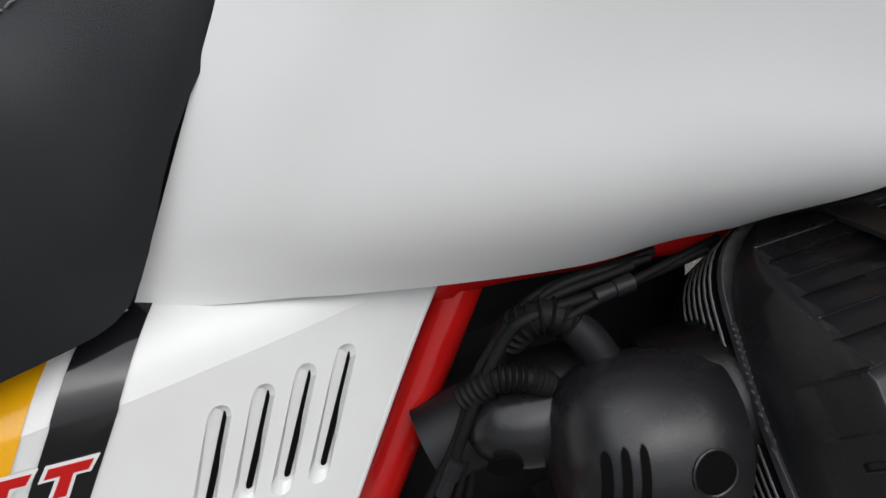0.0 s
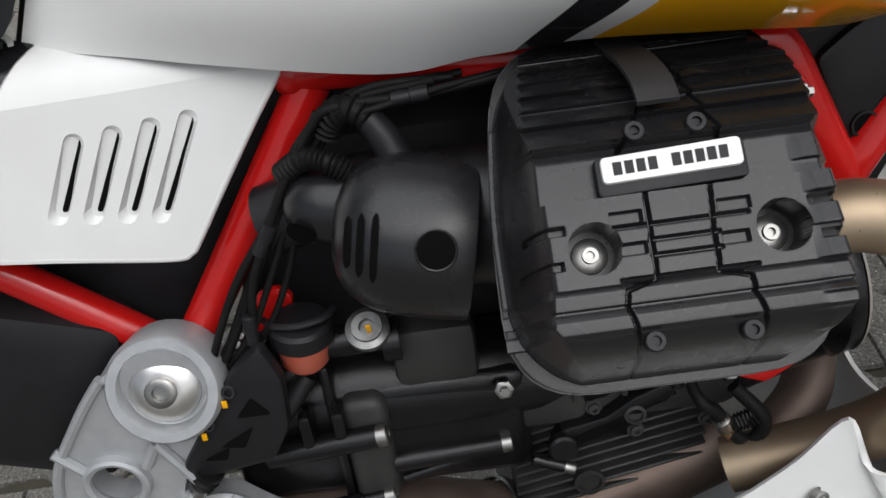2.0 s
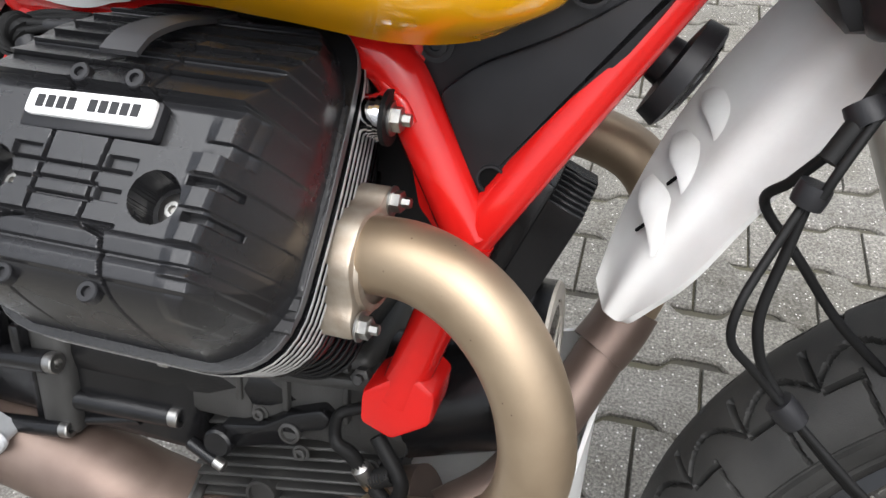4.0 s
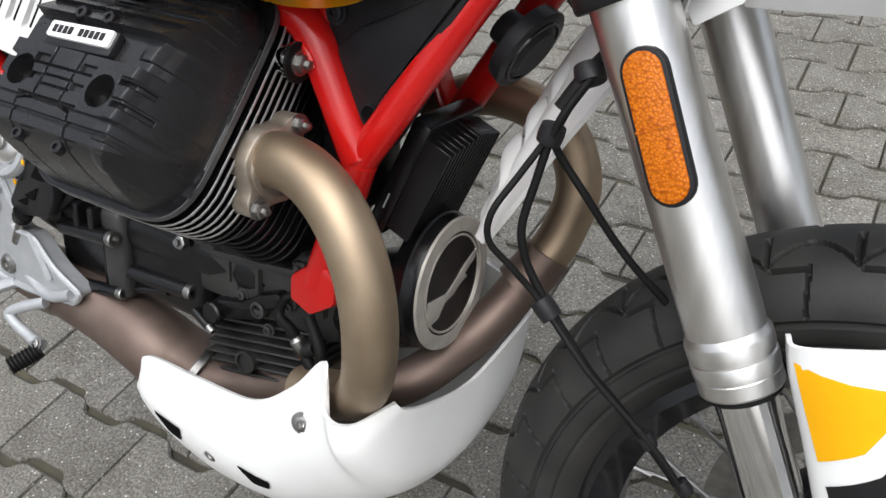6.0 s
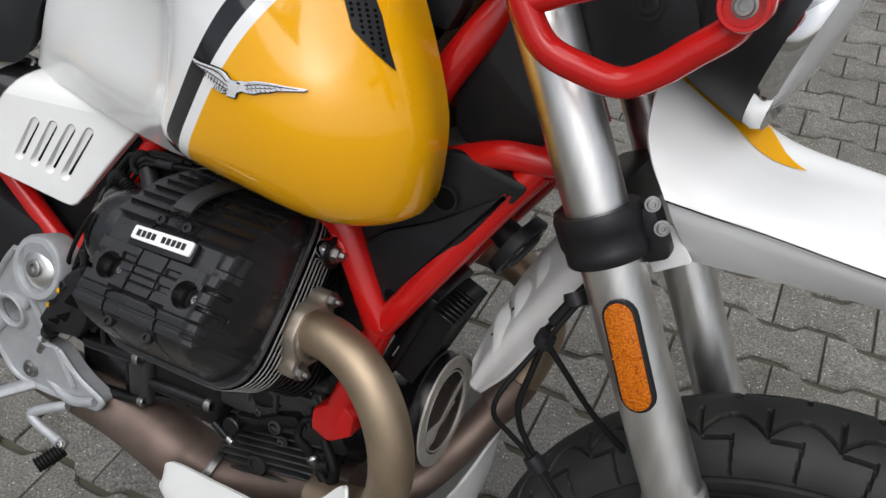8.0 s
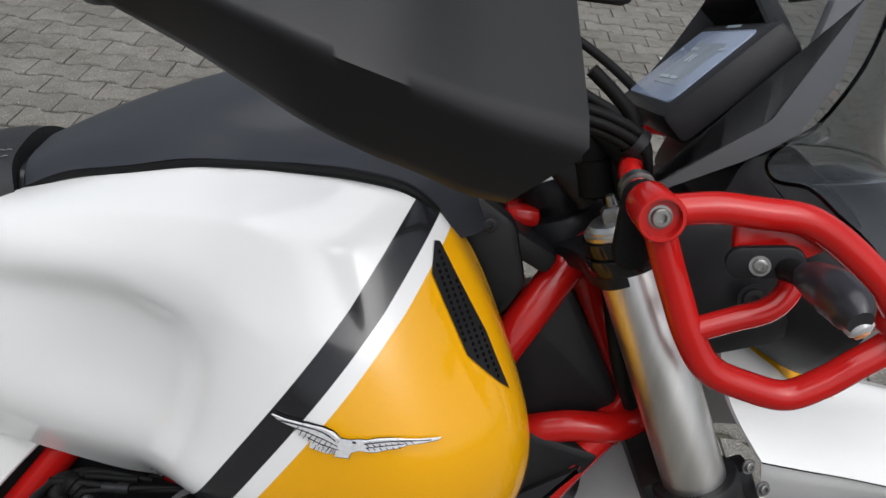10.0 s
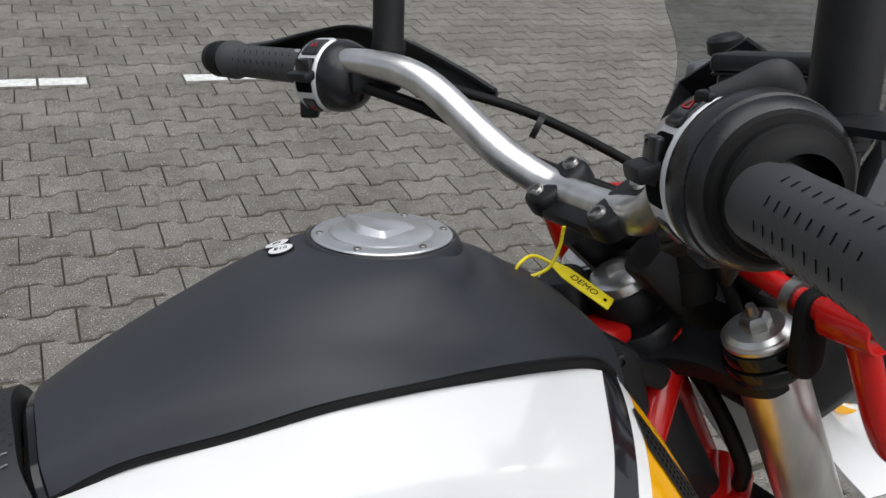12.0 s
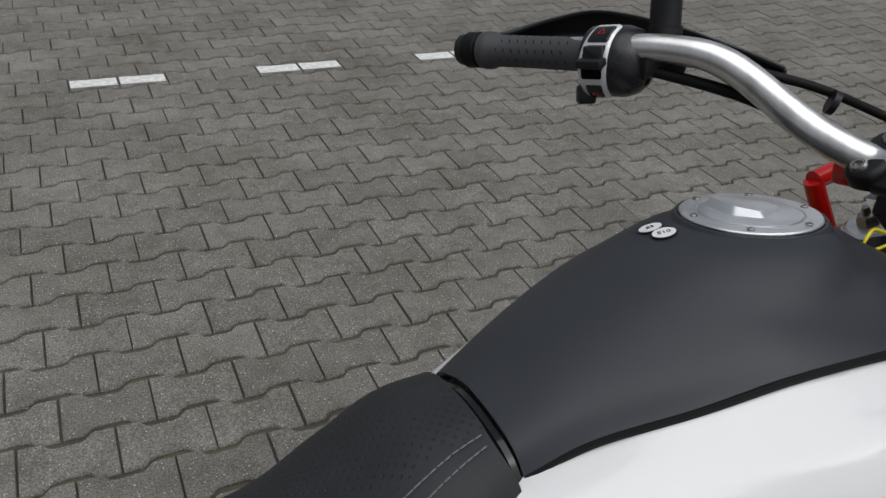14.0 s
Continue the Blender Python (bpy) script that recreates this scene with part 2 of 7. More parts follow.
# tank skin: rows from rear to nose, each from the seam down to the lower edge
TANK = [
    [(-.245, -.040, .978), (-.278, -.058, .962), (-.3031, -.068, .9418), (-.3230, -.0670, .9085), (-.3500, -.0605, .8625), (-.3746, -.0510, .8197), (-.3975, -.0415, .7799)],
    [(-.165, -.070, 1.007), (-.185, -.104, .985), (-.205, -.118, .955), (-.228, -.106, .915), (-.258, -.098, .860), (-.285, -.088, .805), (-.295, -.064, .760)],
    [(-.100, -.093, 1.026), (-.105, -.138, 1.00), (-.112, -.154, .965), (-.122, -.136, .915), (-.142, -.122, .860), (-.158, -.116, .795), (-.172, -.070, .738)],
    [(-.068, -.100, 1.031), (-.066, -.148, 1.006), (-.068, -.168, .968), (-.075, -.160, .915), (-.090, -.150, .855), (-.102, -.146, .802), (-.110, -.088, .748)],
    [(-.035, -.109, 1.035), (-.030, -.158, 1.01), (-.030, -.182, .970), (-.035, -.188, .915), (-.046, -.188, .850), (-.055, -.183, .800), (-.058, -.112, .758)],
    [(.020, -.120, 1.039), (.026, -.160, 1.01), (.030, -.188, .970), (.030, -.209, .910), (.028, -.212, .850), (.025, -.196, .795), (.020, -.128, .757)],
    [(.060, -.122, 1.036), (.074, -.150, 1.00), (.088, -.176, .955), (.098, -.210, .890), (.100, -.211, .835), (.098, -.188, .780), (.090, -.128, .752)],
    [(.078, -.117, 1.028), (.104, -.130, .990), (.128, -.148, .945), (.150, -.178, .885), (.154, -.178, .825), (.148, -.158, .776), (.132, -.110, .757)],
    [(.086, -.105, 1.024), (.116, -.114, .984), (.146, -.124, .936), (.176, -.140, .872), (.180, -.138, .822), (.170, -.118, .777), (.150, -.085, .772)],
    [(.088, -.075, 1.020), (.120, -.078, .980), (.148, -.084, .930), (.174, -.092, .870), (.176, -.090, .822), (.164, -.074, .778), (.146, -.055, .775)],
]


def tank_paint():
    """White, a black band, a thin white line and yellow, divided along slanting lines."""
    m = material("tank_paint", (0.74, 0.74, 0.73), 0.14, 0, (0.71, 0.71, 0.70), 8, coat=0.35, rough_var=0.03, spec=0.4)
    nt = m.node_tree
    b = nt.nodes["Principled BSDF"]
    white = next(n for n in nt.nodes if n.type == "VALTORGB").outputs[0]
    tc = next(n for n in nt.nodes if n.type == "TEX_COORD")
    sep = nt.nodes.new("ShaderNodeSeparateXYZ")
    nt.links.new(tc.outputs["Object"], sep.inputs[0])

    def calc(op, a, b_):
        n = nt.nodes.new("ShaderNodeMath")
        n.operation = op
        for i, v in enumerate((a, b_)):
            if isinstance(v, (int, float)):
                n.inputs[i].default_value = v
            else:
                nt.links.new(v, n.inputs[i])
        return n.outputs[0]

    x, z = sep.outputs["X"], sep.outputs["Z"]
    # distance ahead of the band's rear edge, along x
    d = calc("SUBTRACT", x, calc("ADD", calc("MULTIPLY", calc("SUBTRACT", z, BAND[0][1]), BAND[2]), BAND[0][0]))
    low = calc("SUBTRACT", x, calc("ADD", calc("MULTIPLY", calc("SUBTRACT", z, BAND[1][1]), BAND[3]), BAND[1][0]))
    d = calc("MAXIMUM", d, low)
    col = white
    for start, c in ((0.0, (0.014, 0.014, 0.016)), (BAND[4], (0.74, 0.74, 0.73)), (BAND[5], (0.74, 0.355, 0.002))):
        mix = nt.nodes.new("ShaderNodeMix")
        mix.data_type = "RGBA"
        nt.links.new(calc("MULTIPLY", calc("SUBTRACT", d, start), 1500.0), mix.inputs["Factor"])
        mix.clamp_factor = True
        nt.links.new(col, mix.inputs["A"])
        mix.inputs["B"].default_value = (*c, 1)
        col = mix.outputs["Result"]
    nt.links.new(col, b.inputs["Base Color"])
    return m


# (x, z) on the band's edge above and below, dx/dz of each, widths of the black band and of the white line after it
BAND = ((.0362, .9643), (.0362, .9643), .51, .61, .0235, .0375)
TANK_PAINT = tank_paint()
bm = skin(TANK, 16, 14)
skin([[(x, 2 * YC - y, z) for x, y, z in row] for row in TANK], 16, 14, bm=bm)
inner = [v for v in bm.verts if not v.is_boundary]
for _ in range(50):
    bmesh.ops.smooth_vert(bm, verts=inner, factor=.5, use_axis_x=True, use_axis_y=True, use_axis_z=True)
for v in bm.verts:
    # knee recess with a firm lip, on both sides
    x, z = v.co.x, v.co.z
    rear = (x - np.interp(z, (.80, .82, .90, .93), (-.345, -.327, -.264, -.240))) / .030
    ahead = (np.interp(z, (.79, .803, .8465, .8985, .9244, .940), (-.115, -.1067, -.0798, -.0692, -.0843, -.125)) - x) / .024
    above = (np.interp(x, (-.24, -.2259, -.1429, -.0843, -.06), (.918, .9246, .940, .9244, .905)) - z) / .014
    k = min(1, max(0, min(rear, ahead, above) * .5 + .5))
    v.co.y += .0068 * k * k * (3 - 2 * k) * (1 if v.co.y < YC else -1)
for _ in range(5):
    bmesh.ops.smooth_vert(bm, verts=inner, factor=.5, use_axis_x=True, use_axis_y=True, use_axis_z=True)
# shoulder: two flat faces that meet in a soft crease, from the seam down to the knee
shoulder = lambda x: np.interp(x, (-.26, -.235, -.14, -.045, .03, .065, .10), (.968, .974, .993, 1.008, 1.002, .998, .990))
near = sorted((v.co.x, v.co.y) for v in bm.verts if v.co.y < YC and abs(v.co.z - shoulder(v.co.x)) < .006)
SX = [x for x, y in near]
fit_y = np.polyfit(SX, [y for x, y in near], 4)
for v in inner:
    x, z, zc = v.co.x, v.co.z, shoulder(v.co.x)
    s = 1 if v.co.y < YC else -1
    yc = np.polyval(fit_y, x) - .0030
    w = min(1, max(0, (x + .25) / .12)) * min(1, max(0, (.100 - x) / .10))
    w *= .5 * w * (3 - 2 * w)
    y = v.co.y if s > 0 else 2 * YC - v.co.y
    if z > zc:
        ys, zs = np.interp(x, [r[0][0] for r in TANK[:7]], [r[0][1] for r in TANK[:7]]), np.interp(x, [r[0][0] for r in TANK[:7]], [r[0][2] for r in TANK[:7]])
        f = min(1, (z - zc) / max(.004, zs - zc))
        y2 = yc + (ys - yc) * f - .002 * math.sin(math.pi * f)
    elif z > zc - .060:
        f = (zc - z) / .060
        y2 = (yc - .0015 * f) * (1 - f) + y * f
    else:
        continue
    y += (y2 - y) * w
    v.co.y = y if s > 0 else 2 * YC - y
for _ in range(4):
    bmesh.ops.smooth_vert(bm, verts=inner, factor=.5, use_axis_x=True, use_axis_y=True, use_axis_z=True)
tank = part("fuel_tank", bm, TANK_PAINT, bike, "glossy white tank skin with yellow front and black band", angle=60)
# unseen box added as a floor, closes the hollow tank to light from below
part("tank_floor_block", rbox((.30, .16, .04), Matrix.Translation((-.02, .02, .800)), .015), BLACK, tank)

# the matt cover over the tank, its seam, cap and stickers
COVER_ROWS = [
    [(-.247, -.040, .976), (-.250, -.031, .992), (-.251, -.006, 1.001), (-.252, YC, 1.006)],
    [(-.207, -.054, .996), (-.207, -.041, 1.014), (-.207, -.010, 1.027), (-.207, YC, 1.032)],
    [(-.150, -.077, 1.013), (-.150, -.060, 1.033), (-.150, -.018, 1.053), (-.150, YC, 1.060)],
    [(-.100, -.094, 1.028), (-.100, -.072, 1.047), (-.098, -.024, 1.073), (-.096, YC, 1.081)],
    [(-.055, -.105, 1.0355), (-.055, -.082, 1.050), (-.052, -.033, 1.082), (-.050, YC, 1.088)],
    [(-.010, -.115, 1.0395), (-.008, -.090, 1.050), (-.004, -.040, 1.080), (.000, YC, 1.088)],
    [(.025, -.122, 1.0415), (.030, -.094, 1.047), (.040, -.045, 1.062), (.044, YC, 1.082)],
    [(.062, -.122, 1.037), (.070, -.092, 1.040), (.076, -.045, 1.046), (.082, YC, 1.056)],
    [(.086, -.112, 1.020), (.100, -.086, 1.026), (.108, -.045, 1.031), (.112, YC, 1.036)],
    [(.100, -.100, .998), (.118, -.078, .998), (.128, -.04, 1.000), (.130, YC, 1.004)],
]
bm = skin([mirrored(r, YC) for r in COVER_ROWS], 10, 10, thick=-0.004)
for v in bm.verts:
    # valley round the raised dome that carries the cap
    r = math.hypot((v.co.x + .05) / .095, (v.co.y - YC) / .094)
    k = np.interp(r, (.78, .90, .985, 1.03, 1.15, 1.5), (0, .35, .95, 1, .7, 0)) * min(1, max(0, (v.co.x + .11) / .09))
    v.co.z -= .0080 * k
cover = part("tank_cover", bm, COVER, bike, "matt dark grey cover over the tank")
seam = [r[0] for r in COVER_ROWS[:-1]]
part("seam_trim", tube([(x, y - .001, z - .001) for x, y, z in seam], .0036, 8), DARK, cover, "black rubber seam trim")

# fuel cap on a raised round collar
CAP = Vector((-.020, .0225, 1.0925))
CAPN = Vector((.005, -.049, 1)).normalized()
part("cap_collar", lathe([(-.016, .0610), (-.010, .0590), (-.004, .0560), (-.0005, .0535), (-.0005, .0520), (-.004, .0515)], CAP, CAPN, 72, cap=False), COVER, cover, "raised round collar of the cover")
CAP_ALLOY = material("cap_alloy", (0.60, 0.61, 0.63), 0.34, 0.7, (0.52, 0.53, 0.55), 80)
cap = part("fuel_cap", lathe([(-.010, .0505), (.0004, .0505), (.0014, .0495), (.0016, .0385), (.0004, .0380), (.0004, .0372), (.0020, .0366), (.0028, .0350), (.0028, .0001)], CAP, CAPN, 72), CAP_ALLOY, bike, "brushed metal fuel cap with key flap")
part("cap_rim", lathe([(-.010, .0520), (-.0004, .0520), (.0002, .0512), (-.0004, .0506)], CAP, CAPN, 72, cap=False), STRIPE, cap)
fm = frame_of(CAP + CAPN * .0026, CAPN, (.42, .906, 0))
FLAP = rounded([(-.031, .014), (-.016, .018), (.020, .020), (.025, .008), (.003, -.022), (-.018, -.012)], .004)
bm = bmesh.new()
lo = [bm.verts.new((x, y, 0)) for x, y in FLAP]
hi = [bm.verts.new((x * .86 - .001, y * .80 + .001, .0012 + .0062 * min(1, max(0, (.030 - x) / .060)))) for x, y in FLAP]
for i in range(len(lo)):
    bm.faces.new((lo[i], lo[(i + 1) % len(lo)], hi[(i + 1) % len(lo)], hi[i]))
bm.faces.new(hi)
bm.transform(fm)
part("key_flap", bm, CAP_ALLOY, cap, "brushed wedge-shaped flap", angle=25)
for k in range(6):
    a = radians(60 * k + 12)
    part("cap_screw", lathe([(0, .0027), (.0014, .0027), (.0018, .0022), (.0018, .0013), (.0009, .0012), (.0009, .0001)], CAP + CAPN * .0012 + fm.to_3x3() @ Vector((.0445 * math.cos(a), .0445 * math.sin(a), 0)), CAPN, 14), STEEL, cap)


def sticker(place, normal, text, parent):
    m = frame_of(place, normal, (.42, .906, 0))
    disc = part("fuel_sticker", lathe([(0, .0085), (.0006, .0085), (.0007, .0001)], place, normal, 24), material("sticker_white", (0.8, 0.8, 0.8), 0.4), parent, "round white fuel sticker")
    part("sticker_ring", lathe([(-.0004, .0094), (.0002, .0094), (.0003, .0082)], place, normal, 24, cap=False), BLACK, disc)
    cu = bpy.data.curves.new("letters", "FONT")
    cu.body, cu.size, cu.align_x, cu.align_y, cu.extrude = text, .0066, "CENTER", "CENTER", .0001
    ob = bpy.data.objects.new("letters", cu)
    me = bpy.data.meshes.new_from_object(ob)
    bpy.data.objects.remove(ob)
    me.transform(m @ Matrix.Translation((0, 0, .0009)))
    me.materials.append(BLACK)
    new("letters", me).parent = disc


def on_cover(x, y):
    """A point and normal of the tank cover under the place (x, y)."""
    dg = bpy.context.evaluated_depsgraph_get()
    ok, p, n, _ = cover.ray_cast(Vector((x, y, 1.4)), Vector((0, 0, -1)))
    return (p, n if n.z > 0 else -n) if ok else (Vector((x, y, 1.08)), Vector((0, 0, 1)))


for (x, y), t in (((-.090, .047), "E5"), ((-.092, .029), "E10")):
    p, n = on_cover(x, y)
    sticker(p + n * .0012, n, t, cover)

# panel ahead of the tank, under the cover
skirt = part("cover_skirt", plate(rounded([(.05, 1.03), (.10, 1.035), (.150, 1.005), (.165, .955), (.150, .925), (.12, .935), (.08, .99)], .008), .02, side(-.045), .006), BLACK, bike, "black plastic skirt between tank and fork")
part("skirt_bolt", hexbolt((.128, -.066, 1.002), (0, -1, 0.1), .006, .004), BLACK, skirt)

# vent in the tank's front edge
# near-black colour that stands in for the shade inside holes, slots and recesses
HOLE_SHADE = material("hole_shade_black", (0.004, 0.004, 0.004), 0.9, spec=0.05)


def tank_hit(x, z):
    """A point and outward normal of the tank's right side."""
    ok, p, n, _ = tank.ray_cast(Vector((x, -.6, z)), Vector((0, 1, 0)))
    n = n if n.y < 0 else -n
    return (p, n) if ok else (Vector((x, -.18, z)), Vector((0, -1, 0)))


def drape(outline, lift, parent, name, mat, label="", inner=10):
    """A thin sheet with this (x, z) outline, laid on the tank's right side."""
    bm = bmesh.new()
    vs = [bm.verts.new((x, 0, z)) for x, z in outline]
    bm.faces.new(vs)
    bmesh.ops.triangulate(bm, faces=bm.faces[:])
    for _ in range(2):
        bmesh.ops.subdivide_edges(bm, edges=bm.edges[:], cuts=1, use_grid_fill=True)
    for v in bm.verts:
        p, n = tank_hit(v.co.x, v.co.z)
        v.co = p + n * lift
    top = bm.faces[:]
    return part(name, bm, mat, parent, label)


# seat
SEAT = [
    [(-.257, -.034, .956), (-.260, -.028, .976), (-.262, -.006, .988), (-.263, YC, .993)],
    [(-.292, -.042, .935), (-.294, -.042, .958), (-.298, -.018, .978), (-.302, YC, .985)],
    [(-.345, -.046, .880), (-.342, -.048, .915), (-.338, -.030, .950), (-.338, YC, .962)],
    [(-.404, -.046, .796), (-.404, -.056, .848), (-.404, -.046, .908), (-.402, YC, .930)],
    [(-.470, -.090, .800), (-.470, -.105, .845), (-.470, -.085, .892), (-.470, YC, .912)],
    [(-.600, -.120, .790), (-.600, -.135, .838), (-.600, -.110, .885), (-.600, YC, .900)],
    [(-.900, -.115, .800), (-.900, -.125, .845), (-.900, -.100, .895), (-.900, YC, .910)],
    [(-1.02, -.085, .820), (-1.03, -.085, .855), (-1.03, -.060, .890), (-1.03, YC, .900)],
]


def perforated():
    """Leather with rows of small dark holes on its upper side."""
    m = material("seat_leather_perforated", (0.020, 0.021, 0.023), 0.52, 0, (0.014, 0.015, 0.017), 25, spec=0.3)
    nt = m.node_tree
    b = nt.nodes["Principled BSDF"]
    tc = next(n for n in nt.nodes if n.type == "TEX_COORD")
    mp = nt.nodes.new("ShaderNodeMapping")
    mp.inputs["Scale"].default_value = (170, 170, 1)
    mp.inputs["Rotation"].default_value = (0, 0, radians(45))
    nt.links.new(tc.outputs["Object"], mp.inputs[0])
    fr = nt.nodes.new("ShaderNodeVectorMath")
    fr.operation = "FRACTION"
    nt.links.new(mp.outputs[0], fr.inputs[0])
    sub = nt.nodes.new("ShaderNodeVectorMath")
    sub.operation = "SUBTRACT"
    sub.inputs[1].default_value = (.5, .5, 0)
    nt.links.new(fr.outputs[0], sub.inputs[0])
    flat = nt.nodes.new("ShaderNodeVectorMath")
    flat.operation = "MULTIPLY"
    flat.inputs[1].default_value = (1, 1, 0)
    nt.links.new(sub.outputs[0], flat.inputs[0])
    ln = nt.nodes.new("ShaderNodeVectorMath")
    ln.operation = "LENGTH"
    nt.links.new(flat.outputs[0], ln.inputs[0])
    mr = nt.nodes.new("ShaderNodeMapRange")
    mr.inputs["From Min"].default_value, mr.inputs["From Max"].default_value = .12, .2
    nt.links.new(ln.outputs["Value"], mr.inputs[0])
    bp = nt.nodes.new("ShaderNodeBump")
    bp.inputs["Strength"].default_value, bp.inputs["Distance"].default_value = .7, .0015
    nt.links.new(mr.outputs[0], bp.inputs["Height"])
    nt.links.new(bp.outputs[0], b.inputs["Normal"])
    return m


seat = part("seat", skin([mirrored(r, YC) for r in SEAT], 6, 6, thick=-0.02), [LEATHER, perforated()], bike, "black leather seat with grey stitching")
for f in seat.data.polygons:
    c = f.center
    if f.normal.z > .45 and abs(c.y - YC) < .046 + .1 * max(0, -.28 - c.x):
        f.material_index = 1
part("tank_edge_strip", tube([(x, y + .0100, z - .002) for x, y, z in TANK[0][1:]], .0075, 10), DARK, bike, "black strip behind the tank's rear edge")
part("seat_gap", tube([(x - .004, y, z - .006) for x, y, z in mirrored(COVER_ROWS[0], YC)], .0055, 8), STRIPE, bike, "black gloss edge between seat and tank")
THREAD = material("grey_thread", (0.15, 0.155, 0.16), 0.8)


def stitches(points, name="stitching"):
    path = spline(points, 40)
    bm = bmesh.new()
    acc, last, on = 0.0, path[0], None
    for p in path[1:]:
        acc += (p - last).length
        if on is None:
            on = last
        if acc > .0042:
            tube([on, (on + p) / 2 + Vector((0, -.0006, .0006)), p], .00055, 6, 2, bm=bm)
            on, acc = None, -.0014
        elif acc < 0:
            on = None
        last = p
    return part(name, bm, THREAD, seat)


STITCH = [((-.268, -.026, .986), (-.290, -.030, .976), (-.315, -.034, .962), (-.345, -.039, .943), (-.374, -.0435, .924), (-.395, -.0445, .908), (-.413, -.046, .896), (-.45, -.066, .885), (-.50, -.090, .880)),
          ((-.268, -.018, .988), (-.290, -.021, .980), (-.315, -.025, .968), (-.345, -.029, .951), (-.383, -.034, .925), (-.410, -.037, .906), (-.45, -.056, .895), (-.50, -.078, .890))]
for line in STITCH:
    pts = []
    for p in line:
        out = Vector((0, -.5, .866))
        ok, q, n, _ = seat.ray_cast(Vector(p) + out * .06, -out)
        pts.append((q if ok else Vector(p)) + out * .0006)
    stitches(pts)
part("seat_seam", tube([(Vector(a) + Vector(b)) / 2 + Vector((0, -.0002, .0002)) for a, b in zip(STITCH[0][:4], STITCH[1][:4])], .0011, 6), DARK, seat)


# ---- side panel under the seat ----
def holed(outline, holes, depth, m, wall=.003, floor=True, rim=.75):
    """A flat panel with real recesses: each hole has walls that go down to a floor."""
    bm = bmesh.new()
    loops = []
    for pts in [outline] + holes:
        vs = [bm.verts.new((x, y, 0)) for x, y in pts]
        loops.append(vs)
        for i in range(len(vs)):
            bm.edges.new((vs[i], vs[(i + 1) % len(vs)]))
    bmesh.ops.triangle_fill(bm, edges=bm.edges[:], use_beauty=True, use_dissolve=False)
    for k, vs in enumerate(loops):
        n = len(vs)
        if k == 0:
            c = None
            lo = [bm.verts.new((v.co.x, v.co.y, -wall * 4)) for v in vs]
        else:
            c = sum((v.co for v in vs), Vector()) / n
            lo = [bm.verts.new(c + (v.co - c) * Vector((rim, rim + (1 - rim) * .6, 1)) + Vector((0, 0, -depth))) for v in vs]
        for i in range(n):
            bm.faces.new((vs[i], vs[(i + 1) % n], lo[(i + 1) % n], lo[i]))
        if k and floor:
            bm.faces.new(lo)
    bmesh.ops.transform(bm, matrix=m, verts=bm.verts[:])
    return bm


def capsule(p, q, r, n=6):
    """A 2D slot outline from p to q."""
    p, q = Vector(p), Vector(q)
    d = (q - p).normalized()
    a0 = math.atan2(d.y, d.x)
    out = []
    for c, s in ((q, -90), (p, 90)):
        for k in range(n + 1):
            a = a0 + radians(s + 180 * k / n)
            out.append((c.x + r * math.cos(a), c.y + r * math.sin(a)))
    return out


PM = Matrix(((1, 0, 0, 0), (.26, .08, -1, -.0315), (0, 1, 0, 0), (0, 0, 0, 1)))
SLITS = [((-.3000 - .0232 * k, .7245), (-.3322 - .0200 * k, .6640 + .0050 * k)) for k in range(4)]
slots = [capsule((a[0] - .0042, a[1] - .0015), (b[0] - .0042, b[1] - .0012), .0060) for a, b in SLITS]
panel_out = rounded([(-.2395, .7460), (-.3225, .6325), (-.3330, .6270), (-.4100, .6480), (-.4620, .6610), (-.56, .684), (-.56, .768), (-.4393, .7570), (-.4121, .7515), (-.3336, .7480)], [.002, .010, .008, .02, .004, .004, .004, .02, .02, .02], 3)
panel = part("side_panel", holed(panel_out, slots, .0040, PM, .004), PANEL, bike, "white side panel with four slots", angle=25)
for a, b in SLITS:
    bm = plate(capsule((a[0] + .0002, a[1] - .0015), (b[0] + .0002, b[1] + .0015), .0017), .0012, PM @ Matrix.Translation((0, 0, -.0038)))
    part("slot_opening", bm, HOLE_SHADE, panel, "black slit")
# bevelled face above the crease, and the rounded return along the front and lower edges
CREASE = [PM @ Vector((x, z, 0)) for x, z in ((-.2395, .7460), (-.29, .7468), (-.3336, .7480), (-.375, .7497), (-.4121, .7515), (-.4393, .7570), (-.56, .768))]
TOPE = [Vector(p) for p in ((-.2385, -.0330, .7485), (-.285, -.0320, .7600), (-.332, -.0350, .7720), (-.370, -.0380, .7790), (-.400, -.0405, .7830), (-.428, -.0430, .7860), (-.56, -.0520, .8000))]
bm = bmesh.new()
rows = []
for k in range(6):
    t = k / 5
    rows.append([bm.verts.new(c.lerp(q, t) + Vector((0, -.010, .008)) * (math.sin(math.pi * t) * min(1, (-.2395 - c.x) / .12) * .55)) for c, q in zip(CREASE, TOPE)])
for r0, r1 in zip(rows, rows[1:]):
    for i in range(6):
        bm.faces.new((r0[i], r0[i + 1], r1[i + 1], r1[i]))
part("panel_top", bm, PANEL, panel, angle=60)
part("panel_edge", tube([PM @ Vector((x, z, -.0032)) for x, z in ((-.2412, .7440), (-.2665, .7115), (-.2950, .6720), (-.3190, .6380), (-.3260, .6305), (-.3400, .6300), (-.4100, .6495), (-.4620, .6625), (-.56, .686))], .0034, 10, 6), PANEL, panel)


